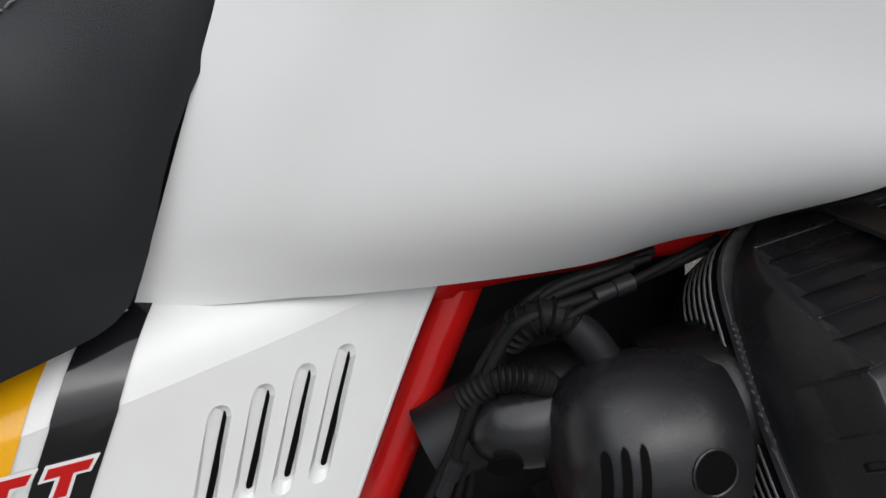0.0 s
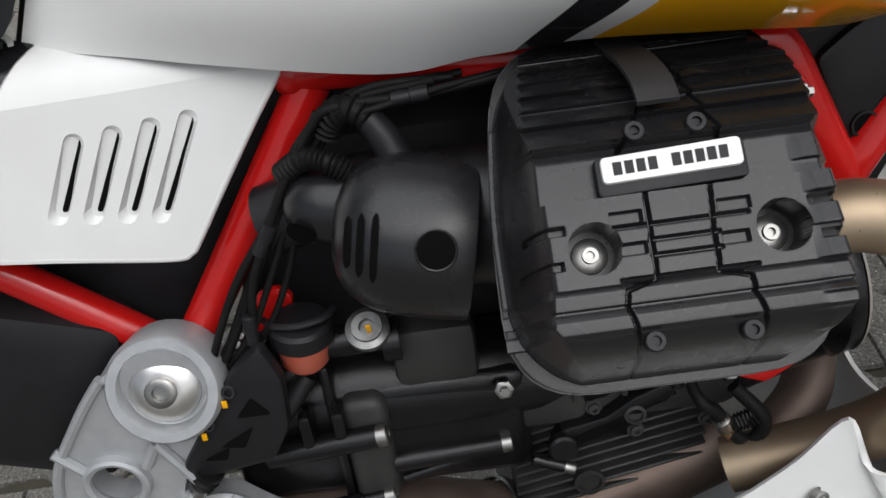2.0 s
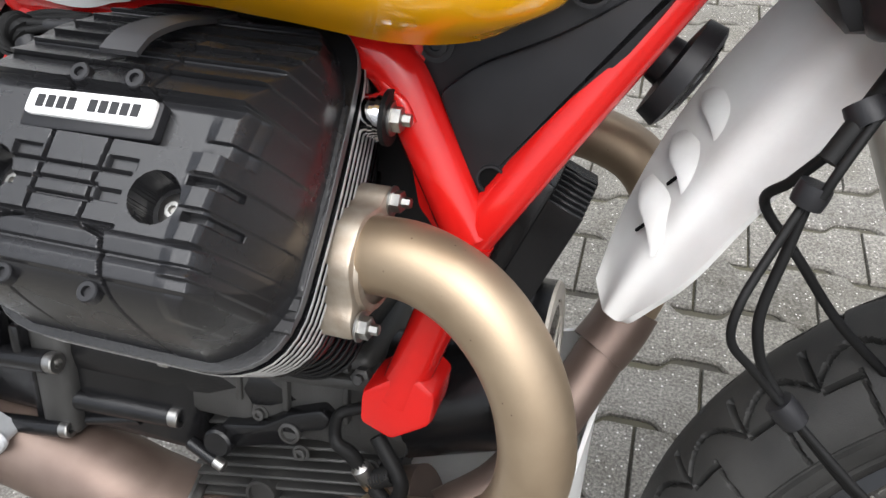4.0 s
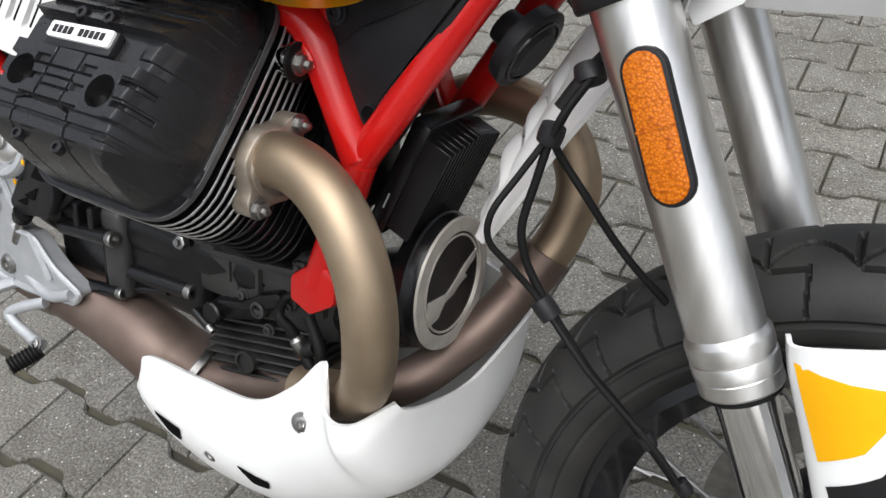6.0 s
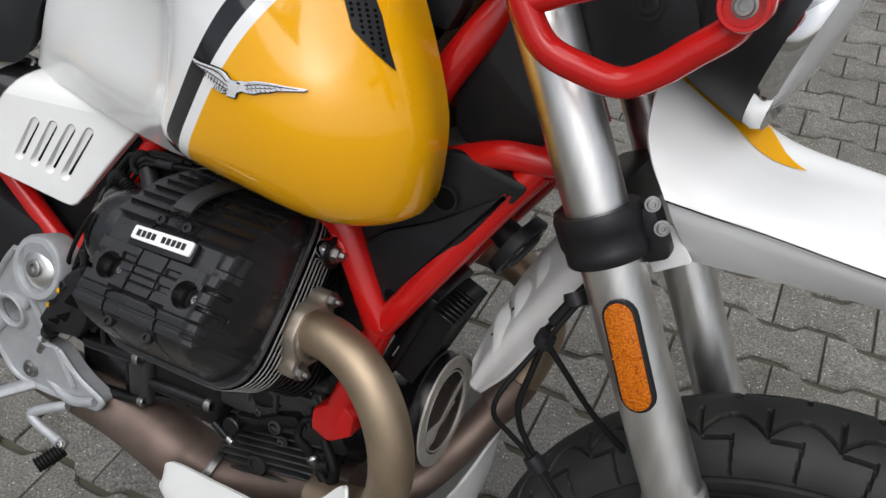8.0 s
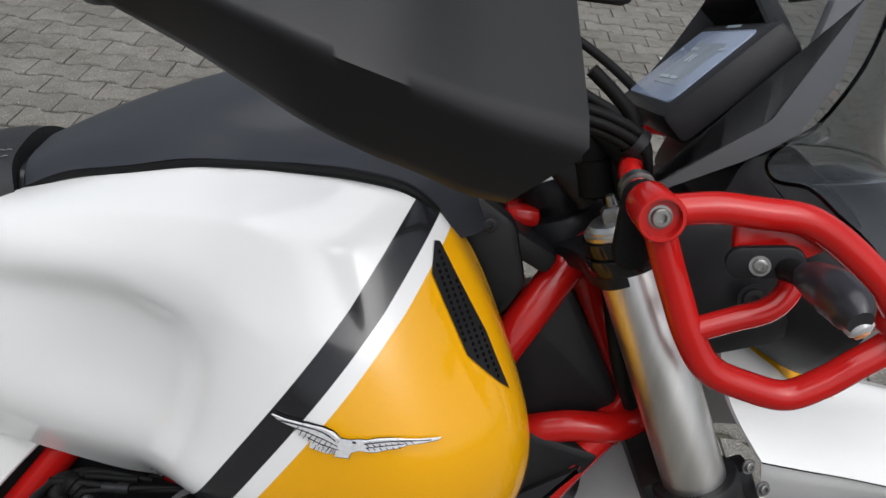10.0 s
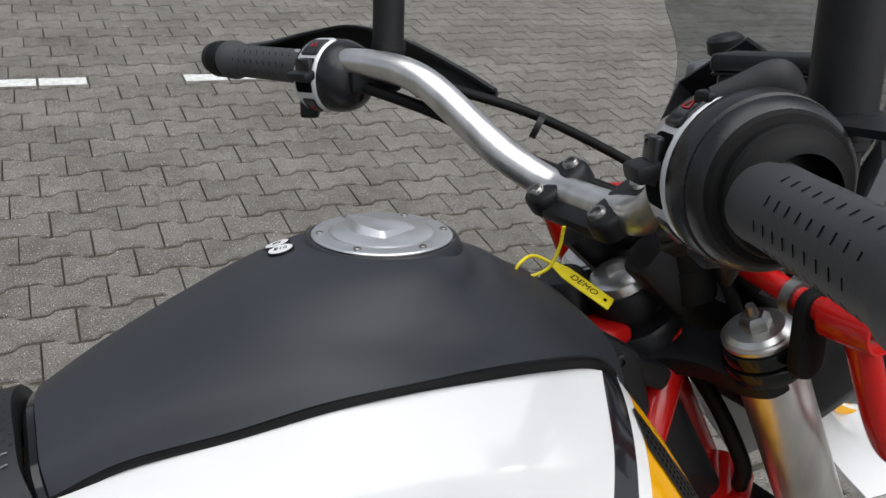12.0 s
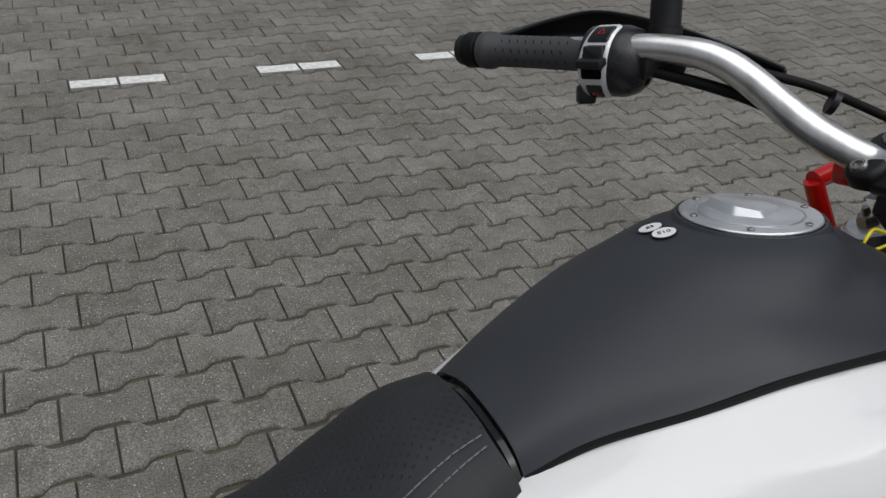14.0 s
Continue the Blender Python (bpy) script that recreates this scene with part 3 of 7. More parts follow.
def on_top(x, t):
    """A place on the bevelled face: t from the crease to its upper edge."""
    for i in range(6):
        if CREASE[i].x >= x >= CREASE[i + 1].x:
            u = (CREASE[i].x - x) / (CREASE[i].x - CREASE[i + 1].x)
            c, q = CREASE[i].lerp(CREASE[i + 1], u), TOPE[i].lerp(TOPE[i + 1], u)
            return c.lerp(q, t) + Vector((0, -.010, .008)) * (math.sin(math.pi * t) * .55) + Vector((0, -.0009, .0009))
    return CREASE[-1]


def band(name, mat, x0, x1):
    """A painted band that slants down over the bevelled and the main face; x0, x1 at the crease."""
    bm = bmesh.new()
    edge = []
    for x, lean in ((x0, .018), (x1, .016)):
        zc = np.interp(x, (-.56, -.4393, -.4121), (.768, .757, .7515))
        edge.append([on_top(min(-.25, x + lean * t), t) for t in (1, .8, .6, .4, .2, .02)] + [PM @ Vector((x - (zc - z) * .70, z, .0012)) for z in (zc - .001, .735, .715, .695, np.interp(x - .06, (-.56, -.4620), (.685, .6625)))])
    va, vb = [[bm.verts.new(p) for p in q] for q in edge]
    for i in range(len(va) - 1):
        bm.faces.new((va[i], va[i + 1], vb[i + 1], vb[i]))
    return part(name, bm, mat, panel, angle=60)


band("black_band", STRIPE, -.4128, -.4410)
band("yellow_field", YELLOW, -.4525, -.5300)
# red letter shapes with white edges on the black band
T_RED = [(-.4298, .7343), (-.4336, .7305), (-.4396, .7322), (-.4460, .7230), (-.4515, .7246), (-.4447, .7335), (-.4513, .7352), (-.4480, .7391)]
bm, bm2 = bmesh.new(), bmesh.new()
for k in range(2):
    pts = [(x - .0245 * k, z + .0064 * k) for x, z in T_RED]
    n = len(pts)
    wide = []
    for i in range(n):
        p, a, b = Vector(pts[i]), Vector(pts[i - 1]), Vector(pts[(i + 1) % n])
        d1, d2 = (p - a).normalized(), (b - p).normalized()
        n1, n2 = Vector((-d1.y, d1.x)), Vector((-d2.y, d2.x))
        m = (n1 + n2).normalized()
        wide.append(tuple(p + m * .0016 / max(.45, m.dot(n1))))
    plate(wide, .0004, PM @ Matrix.Translation((0, 0, .0018)), bm=bm2)
    plate(pts, .0004, PM @ Matrix.Translation((0, 0, .0024)), bm=bm)
part("lettering_edge", bm2, WHITE, panel)
part("lettering", bm, RED, panel, "red letter shapes with white edges")
part("screw_collar", lathe([(-.002, .0135), (.001, .0132), (.0015, .0100), (.0005, .0092)], (-.4125, -.0475, .7815), (.1, -.62, .78), 28, cap=False), PANEL, panel)
part("panel_screw", hexbolt((-.4125, -.0470, .7812), (.1, -.62, .78), .0070, .003), material("dull_zinc", (0.35, 0.35, 0.34), 0.45, 1.0, (0.2, 0.2, 0.2), 120), panel, "dull round screw")
part("inner_panel", plate(rounded([(-.226, .735), (-.335, .570), (-.352, .532), (-.372, .520), (-.47, .585), (-.62, .640), (-.62, .74), (-.30, .74)], .004), .02, side(.006), .004), BLACK, bike, "black inner panel")
part("rear_subframe", rbox((.30, .10, .16), Matrix.Translation((-.56, -.01, .54)) @ Matrix.Rotation(radians(18), 4, "Y"), .02), BLACK, bike)

# ---- frame ----
frame_parent = part("main_frame", tube([(-.238, -.019, .736), (-.20, -.026, .737), (-.12, -.046, .736), (-.03, -.070, .736), (.045, -.078, .736), (.068, -.078, .728), (.090, -.078, .690), (.122, -.079, .628)], .0165, 16), RED, bike, "glossy red tubular frame")


def frame_tube(points, r, smooth=False, name="frame_tube"):
    return part(name, tube(points, r, 16, smooth=smooth), RED, frame_parent)


part("weld_joint", lathe([(-.0185, .0001), (-.0165, .0085), (-.010, .0158), (0, .0187), (.010, .0158), (.0165, .0085), (.0185, .0001)], (-.236, -.0185, .7355), (1, 0, 0), 24), RED, frame_parent)
frame_tube([(-.220, -.017, .735), (-.349, -.042, .545)], .0152)
frame_tube([(-.352, -.039, .521), (-.60, -.037, .728)], .0140)
frame_tube([(-.26, -.002, .742), (-.60, -.006, .780)], .012)
frame_tube([(.122, -.079, .628), (.100, -.080, .560), (.080, -.082, .500)], .0155)
frame_tube([(.118, -.079, .622), (.232, -.060, .800), (.252, -.056, .828)], .0145)
frame_tube([(.075, -.06, .73), (.15, -.058, .885), (.205, -.030, .975), (.215, -.02, .99)], .0165, True)
frame_tube([(.15, -.05, .805), (.215, -.062, .832), (.262, -.058, .836), (.30, -.03, .845)], .0135, True)
frame_tube([(.252, -.056, .828), (.285, -.02, .86)], .016)
part("lower_lug", plate(rounded([(.056, .506), (.055, .480), (.079, .470), (.107, .489), (.110, .516), (.090, .532)], .005), .040, side(-.055), .005), RED, frame_parent, "welded red foot")
hm_ = tube([(.196, 0, .99), (.268, 0, .855)], .026, 20)
part("head_tube", hm_, RED, frame_parent)
part("gusset", plate(rounded([(.068, .715), (.085, .72), (.128, .64), (.118, .60), (.085, .64)], .004), .012, side(-.062), .003), RED, frame_parent)
part("bracket", tube([(.058, -.083, .742), (.066, -.089, .722), (.078, -.092, .712), (.086, -.094, .700)], [.003, .0045, .0045, .003], 10), RED, frame_parent)
left = tube([(-.236, .06, .738), (0, .075, .742), (.07, .078, .72), (.12, .079, .628), (.235, .06, .80)], .0165, 12, smooth=False)
part("frame_tube", left, RED, frame_parent)

# black panel inside the frame's front triangle
vp = part("triangle_panel", plate(rounded([(.072, .742), (.080, .708), (.093, .700), (.120, .640), (.135, .632), (.146, .645), (.252, .815), (.18, .83), (.10, .80)], [.006, .008, .006, .008, .008, .008, .01, .01, .01], 4), .018, side(-.056), .005), BLACK, bike, "black plastic panel between the frame tubes")
part("panel_face", plate(rounded([(.096, .716), (.118, .735), (.165, .757), (.236, .806), (.150, .668), (.131, .648), (.118, .668)], [.006, .01, .02, .006, .01, .006, .008], 4), .007, side(-.0735), .003), BLACK, vp)
for (x, z, r) in ((.132, .669, .0075), (.176, .785, .0110)):
    part("hole_rim", lathe([(0, r * 1.22), (.003, r * 1.20), (.003, r), (.0002, r * .98)], (x, -.0800, z), (0, -1, 0), 28, cap=False), BLACK, vp)
    part("panel_hole", lathe([(.0005, r), (.0006, .0001)], (x, -.0805, z), (0, -1, 0), 24), HOLE_SHADE, vp)
part("panel_bolt", hexbolt((.092, -.0745, .743), (0, -1, 0), .0075, .004), BLACK, vp)


# ---- engine ----
HN, HU = Vector((0, -.757, .653)), Vector((0, .653, .757))
HO = Vector((-.038, -.234, .693))
HM = Matrix(((1, 0, 0, HO.x), (0, HU.y, HN.y, HO.y), (0, HU.z, HN.z, HO.z), (0, 0, 0, 1)))  # a ahead, b up the face, c outward
engine = part("crankcase", tube([(-.40, -.010, .450), (-.30, -.010, .455), (-.13, -.010, .455), (.09, 0, .450)], [.045, .052, .050, .045], 24, 6, flat=1.0), CASTING, bike, "black cast engine and gearbox housing")


def sstep(x, e, w=.0008):
    return np.clip((x - e) / w + .5, 0, 1)


def head_height(a, b):
    """Height of the ribbed valve cover over its place, in metres."""
    cx, hw = .008, .0915
    ax = np.abs(a - cx) / (1 - np.where(a > cx, .10, .16) * np.clip((b - .02) / .12, 0, 1) ** 1.6)
    edge = np.where(a > cx, .067, .070)
    c = -.072 * np.clip((ax - edge) / (hw - edge), 0, 1) ** 1.40
    c = np.minimum(c, -.072 * np.clip((-.038 - b) / .0245, 0, 1) ** 2.2 - .004 * np.clip((-.020 - b) / .03, 0, 1))
    c = np.minimum(c, -.072 * (np.clip((b - .045) / .0915, 0, 1)) ** 1.25)
    # corners rounded
    q = np.clip((ax - .040) / .0485, 0, 1) ** 2 + np.clip((np.abs(b - .0365) - .050) / .050, 0, 1) ** 2
    c = np.minimum(c, -.072 * np.clip((q - .60) / .41, 0, 1) ** 1.25)
    # stepped ribs on the upper part, fading out before the rim
    fade = np.clip((c + .069) / .006, 0, 1)
    steps = (.052, .0665, .0785, .0895, .1005, .1110, .1210, .1300)
    ends = sstep(a, -.068 + .16 * np.clip(b - .05, 0, 1), .0015) * np.clip((.094 - a) / .016, 0, 1)
    for e, top in zip(steps, steps[1:]):
        c = c + .0052 * ends * fade * (sstep(b, e) - np.clip((b - e) / (top - e), 0, 1)) * (b < top)
    # ribs that run on down the front and rear flanks
    flank = sstep(a, .064, .006) * fade
    for e in (-.050, -.034, -.018, -.002, .014, .032):
        c = c + .0030 * flank * (sstep(b, e) - np.clip((b - e) / .016, 0, 1)) * (b < e + .016)
    # flat recess that holds the badge
    c = c - .0045 * (sstep(b, .0245) - sstep(b, .0505)) * (sstep(a, -.074, .004) - sstep(a, .082, .004))
    # raised platform with the two bolt wells
    plat = (sstep(b, -.0185) - sstep(b, .0245)) * (sstep(a, -.062, .003) - sstep(a, .079, .003))
    c = c + .0028 * plat
    # stepped lower ledges
    for e in (-.0275, -.0395):
        c = c + .0026 * (sstep(b, e - .0002) - sstep(b, e + .0085, .004)) * (1 - plat)
    # grooves: horizontal and vertical splits
    def groove(d, half, depth):
        return -depth * np.clip((half - np.abs(d)) / .0006, 0, 1)

    def seg(p, q, half=.0009, depth=.0042):
        (x0, y0), (x1, y1) = p, q
        dx, dy = x1 - x0, y1 - y0
        t = np.clip(((a - x0) * dx + (b - y0) * dy) / (dx * dx + dy * dy), 0, 1)
        return -depth * np.clip((half - np.hypot(a - x0 - t * dx, b - y0 - t * dy)) / .0010 + .5, 0, 1)
    g = np.zeros_like(a)
    left = [(-.004, .072), (-.014, .056), (-.021, .047)], [(-.0125, .024), (-.0135, -.016), (-.0135, -.0175), (-.028, -.0215), (-.029, -.028), (-.020, -.062)]
    right = [(.021, .110), (.0235, .085), (.027, .060), (.030, .047)], [(.0185, .024), (.0175, .012), (.0165, .004), (.0165, -.010), (.0155, -.0175), (.030, -.0215), (.031, -.028), (.041, -.062)]
    for line in (*left, *right):
        for p, q in zip(line, line[1:]):
            g = np.minimum(g, seg(p, q))
    for y, x0, x1 in ((.0085, -.030, .034), (.0010, -.014, .019), (-.0065, -.014, .019), (-.0165, -.030, .034)):
        g = np.minimum(g, seg((x0, y), (x1, y), .0008, .003))
    # small pockets left and right of the middle
    for x0, x1, y0, y1 in ((-.031, -.016, .0105, .0160), (.0205, .036, .0105, .0160), (-.028, -.016, -.0050, .0005), (.020, .0325, -.0055, .0000)):
        box = (sstep(a, x0) - sstep(a, x1)) * (sstep(b, y0) - sstep(b, y1))
        g = np.minimum(g, -.0035 * box)
    for x0, x1, y0, y1 in ((.063, .083, .0085, .0125), (.066, .085, -.0085, -.0045), (-.071, -.053, .0085, .0125), (-.074, -.056, -.0085, -.0045)):
        g = np.minimum(g, -.006 * (sstep(a, x0) - sstep(a, x1)) * (sstep(b, y0) - sstep(b, y1)))
    c = c + g
    # two round wells with a cone to the bolt
    for wx, wy in ((-.040, 0.0), (.0495, .0)):
        r = np.hypot(a - wx, b - wy)
        c = np.where(r < .0128, np.minimum(c, -.019 - .002 * (r < .0085)), c)
    # round bumps on the upper ribs
    for wx, wy in ((-.021, .093), (.031, .094)):
        r = np.hypot((a - wx) / .009, (b - wy) / .006)
        c = c + .004 * np.clip(1 - r, 0, 1)
    return c


def valve_cover():
    na, nb = 400, 440
    A = np.linspace(-.084, .100, na)
    B = np.linspace(-.067, .138, nb)
    a, b = np.meshgrid(A, B, indexing="ij")
    c = head_height(a, b)
    keep = c > -.0705
    bm = bmesh.new()
    ids = {}
    for i in range(na):
        for j in range(nb):
            ids[i, j] = bm.verts.new((a[i, j], b[i, j], max(c[i, j], -.0705)))
    for i in range(na - 1):
        for j in range(nb - 1):
            if keep[i, j] or keep[i + 1, j] or keep[i, j + 1] or keep[i + 1, j + 1]:
                bm.faces.new((ids[i, j], ids[i + 1, j], ids[i + 1, j + 1], ids[i, j + 1]))
    bmesh.ops.delete(bm, geom=[v for v in bm.verts if not v.link_faces], context="VERTS")
    bm.transform(HM)
    return bm


head = part("cylinder_head", plate(rounded([(-.066, -.048), (.082, -.048), (.082, .118), (-.066, .118)], .045, 8), .150, HM @ Matrix.Translation((0, 0, -.222)), .004), CASTING, engine, "black finned cylinder head")
part("valve_cover", valve_cover(), SATIN, head, "satin black ribbed valve cover", angle=42)
# cooling fins: rings of rounded outline
RIM = rounded([(-.084, -.067), (.101, -.067), (.1005, .050), (.094, .139), (-.070, .139), (-.083, .040)], [.050, .050, .06, .036, .042, .06], 8)
FIN_EDGE = material("machined_fin_edge", (0.42, 0.41, 0.40), 0.4, 0.6, (0.24, 0.235, 0.23), 160)
GASKET = material("grey_gasket_face", (0.085, 0.085, 0.087), 0.5, 0.2, (0.05, 0.05, 0.052), 60)


def fin(name, scale, c, thick, edge, parent):
    """One plate of rounded outline round the head, with a paler machined edge."""
    ob = part(name, plate([((x - .008) * scale + .008, (y - .036) * scale + .036) for x, y in RIM], thick, HM @ Matrix.Translation((0, 0, c)), .0005, 1), [CASTING, edge], parent)
    for f in ob.data.polygons:
        f.material_index = 1 if abs(f.normal.dot(HN)) < .8 else 0
    return ob


fin("gasket_rim", 1.000, -.0765, .0058, GASKET, head)
for k in range(8):
    fin("cooling_fin", 1.004 - .011 * k, -.0860 - .0092 * k, .0021, FIN_EDGE if k < 6 else CASTING, head)
part("cylinder_barrel", plate(rounded([(-.06, -.045), (.075, -.045), (.075, .115), (-.06, .115)], .05, 8), .12, HM @ Matrix.Translation((0, 0, -.335)), .004), CASTING, engine)
for k in range(7):
    part("barrel_fin", plate([((x - .008) * .84 + .008, (y - .036) * .84 + .036) for x, y in RIM], .0028, HM @ Matrix.Translation((0, 0, -.168 - .011 * k)), .0006, 1), CASTING, engine)

# badge: a white plate in a dark holder, its lettering as plain bars
bd = part("badge_holder", plate(rounded([(-.034, .024), (.039, .026), (.039, .046), (-.034, .044)], .003), .006, HM @ Matrix.Translation((0, 0, -.004)), .0012), BLACK, head)
BADGE_WHITE = material("badge_white", (0.78, 0.78, 0.77), 0.3, 0, (0.72, 0.72, 0.71), 90)
part("badge", plate(rounded([(-.0315, .0300), (.0365, .0315), (.0365, .0455), (-.0315, .0430)], .0028), .003, HM @ Matrix.Translation((0, 0, .0018)), .0008), BADGE_WHITE, head, "white badge plate with dark bars")
for k in range(10):
    if k == 4:
        continue
    x0 = -.026 + .0057 * k
    bm = plate([(x0, .0335 + .0002 * k), (x0 + .0042, .0336 + .0002 * k), (x0 + .0042, .0400 + .0002 * k), (x0, .0399 + .0002 * k)], .0004, HM @ Matrix.Translation((0, 0, .0049)))
    part("badge_bar", bm, BLACK, head)
for wx in (-.040, .0495):
    part("head_bolt", lathe([(-.0125, .0092), (-.0085, .0092), (-.0080, .0085), (-.0072, .0042), (-.0050, .0040), (-.0050, .0022), (-.0070, .0020), (-.0070, .0001)], HM @ Vector((wx, 0, -.009)), HN, 24), STEEL, head, "zinc domed bolt")
for wx, wy, wz in ((-.012, .0555, -.002), (.0185, .056, -.002), (-.018, -.046, -.0075), (.028, -.0465, -.0075)):
    part("cover_screw", lathe([(-.002, .0052), (.0035, .0052), (.0042, .0046), (.0042, .0026), (.002, .0024), (.002, .0001)], HM @ Vector((wx, wy, wz)), HN, 16), BLACK, head)
# rubber strap over the top
part("strap", skin([[HM @ Vector((x, y, z)) for x in (-.0075, .0135)] for y, z in ((.070, .0005), (.085, -.007), (.105, -.028), (.125, -.056), (.145, -.080))], 4, 2, thick=.003), material("strap_rubber", (0.030, 0.030, 0.032), 0.55, 0, (0.022, 0.022, 0.024), 40), head, "black strap over the head")
# upper stud and its red bush
stud = part("engine_mount", lathe([(-.035, .0125), (-.004, .0125), (-.004, .0135), (.0, .0135), (.0, .0155), (.004, .0155), (.004, .009), (.006, .009)], (.068, -.098, .7030), (1, 0, 0), 28), CHROME, engine, "polished mounting spacer")
part("mount_bolt", hexbolt((.0745, -.098, .7030), (1, 0, 0), .0072, .006, False), STEEL, stud)
part("mount_washer", lathe([(0, .0165), (.003, .0165), (.003, .008)], (.0715, -.098, .7030), (1, 0, 0), 24), DARK, stud)
part("inner_shield", rbox((.085, .06, .19), Matrix.Translation((.052, .000, .650)), .012), BLACK, bike, "black shield between engine and frame")

# exhaust flange, nuts and the right header pipe
FL = Vector((.062, -.128, .625))
FX = Vector((1, -.08, .05)).normalized()
fm = frame_of(FL - FX * .004, FX, HU)
flange = part("exhaust_flange", plate(smooth_closed([(0, .047), (.010, .040), (.014, .030), (.030, .016), (.033, 0), (.030, -.016), (.014, -.030), (.010, -.040), (0, -.047), (-.010, -.040), (-.014, -.030), (-.030, -.016), (-.033, 0), (-.030, .016), (-.014, .030), (-.010, .040)], 4), .020, fm, .003), material("rusty_steel", (0.42, 0.38, 0.32), 0.5, 0.75, (0.26, 0.21, 0.16), 60, bump=0.15, bump_scale=500), bike, "weathered steel exhaust flange")
for s in (1, -1):
    part("flange_nut", hexbolt(FL + HU * .0385 * s + FX * .0165, FX, .0062, .006, False), STEEL, flange)
header = part("header_pipe", tube([(.054, -.128, .626), (.080, -.134, .633), (.108, -.140, .635), (.137, -.146, .626), (.161, -.150, .605), (.178, -.152, .575), (.186, -.151, .540), (.185, -.146, .507), (.177, -.136, .474), (.161, -.120, .440), (.130, -.098, .405), (.06, -.08, .375)], .0228, 28, 6), BRONZE, bike, "heat-bronzed steel header pipe")
part("pipe_collar", lathe([(0, .0290), (.003, .0280), (.004, .024)], FL + FX * .0155, FX, 32, cap=False), flange.data.materials[0], header)
part("header_pipe", tube([(.06, .12, .62), (.13, .135, .645), (.205, .13, .630), (.238, .125, .58), (.232, .114, .525), (.218, .098, .490)], .0228, 20, 6), BRONZE, bike)
# brown sooty steel, with the shade under the engine darkened into its colour
SOOT_SHADE = material("sooty_shaded_steel", (0.20, 0.15, 0.125), 0.5, 0.7, (0.12, 0.085, 0.07), 16, bump=0.06, bump_scale=400)
part("header_joint", tube([(.224, .103, .505), (.216, .094, .486), (.204, .082, .468)], .0262, 20, 4), SOOT_SHADE, bike, "dark clamped pipe joint")
part("link_pipe", tube([(.214, .092, .482), (.196, .066, .446), (.176, .030, .415), (.150, -.020, .390), (.11, -.05, .37)], .0222, 20, 6), SOOT_SHADE, bike, "sooty link pipe under the engine, its shade in the colour")
collector = part("collector", tube([(.09, -.02, .35), (-.02, -.02, .30), (-.10, -.03, .275), (-.16, -.045, .295), (-.20, -.055, .320), (-.28, -.055, .335), (-.45, -.05, .345)], [.034, .038, .044, .046, .044, .040, .038], 24, 6), SOOT_SHADE, bike, "brown heat-stained exhaust collector")
part("collector_ring", lathe([(-.006, .047), (-.004, .049), (.004, .049), (.006, .047)], (-.138, -.040, .287), (-.85, -.25, .5), 32, cap=False), STEEL, collector)
# paler and rougher than the black casting, for the crankcase details
PALER_CASTING = material("paler_casting", (0.038, 0.037, 0.035), 0.5, 0, (0.016, 0.016, 0.0155), 22, bump=0.3, bump_scale=600, spec=0.35)

# crankcase details: seam ring, top housing, bosses with bolts, finned sump, alternator cover
part("gearbox_case", rbox((.250, .112, .112), Matrix.Translation((-.222, -.002, .430)), .013, 3), CASTING, engine)
part("gearbox_nose", tube([(-.33, -.012, .440), (-.40, -.012, .440)], [.050, .042], 24), CASTING, engine)
part("case_seam", rbox((.009, .122, .150), Matrix.Translation((-.2560, -.002, .440)), .004), CASTING, engine)
part("top_housing", rbox((.066, .10, .054), Matrix.Translation((-.168, -.014, .512)), .008), PALER_CASTING, engine)
part("front_case", rbox((.16, .105, .085), Matrix.Translation((-.03, -.0, .462)), .012, 3), PALER_CASTING, engine)
part("front_case_step", rbox((.070, .10, .060), Matrix.Translation((-.085, -.006, .448)), .008), PALER_CASTING, engine)
part("top_tube", tube([(-.255, -.058, .535), (-.195, -.058, .537)], .012, 14), CASTING, engine)
part("top_tube", tube([(-.205, -.062, .534), (-.192, -.062, .534)], .017, 16), CASTING, engine)


def boss(p, q, r):
    b = part("bolt_boss", tube([p, q], [r, r * .92], 16), CASTING, engine)
    d = (Vector(q) - Vector(p)).normalized()
    part("boss_bolt", lathe([(-.001, r * .86), (.008, r * .86), (.009, r * .76), (.009, r * .42), (.004, r * .4), (.004, .0001)], q, d, 18), STEEL, b, "zinc socket bolt")
    return b


boss((-.312, -.070, .440), (-.222, -.076, .452), .0105)
boss((-0.214, -0.058, 0.406), (-.124, -.058, .411), .0100)
boss((-.300, -.068, .366), (-.226, -.070, .379), .0085)
boss((-.10, -.07, .40), (-.075, -.075, .392), .006)
for x in (-.276, -.250):
    part("case_rib", rbox((.010, .020, .040), Matrix.Translation((x, -.070, .462)), .003), CASTING, engine)
part("case_block", rbox((.038, .06, .112), Matrix.Translation((-.231, -.040, .426)), .010, 3), PALER_CASTING, engine)
part("case_bridge", tube([(-0.209, -0.058, 0.385), (-0.155, -0.058, 0.400)], .005, 10), CASTING, engine)
part("filler_plug", lathe([(0, .0165), (.006, .0165), (.008, .012), (.010, .0115), (.010, .006), (.006, .0055), (.006, .0001)], (-.214, -.068, .548), (0, -.55, .83), 28), bpy.data.materials["dull_zinc"], engine, "polished plug with a yellow paint mark")
part("paint_mark", rbox((.004, .002, .014), Matrix.Translation((-.212, -.078, .556)) @ Matrix.Rotation(radians(30), 4, "X"), .0006), YELLOW, engine)
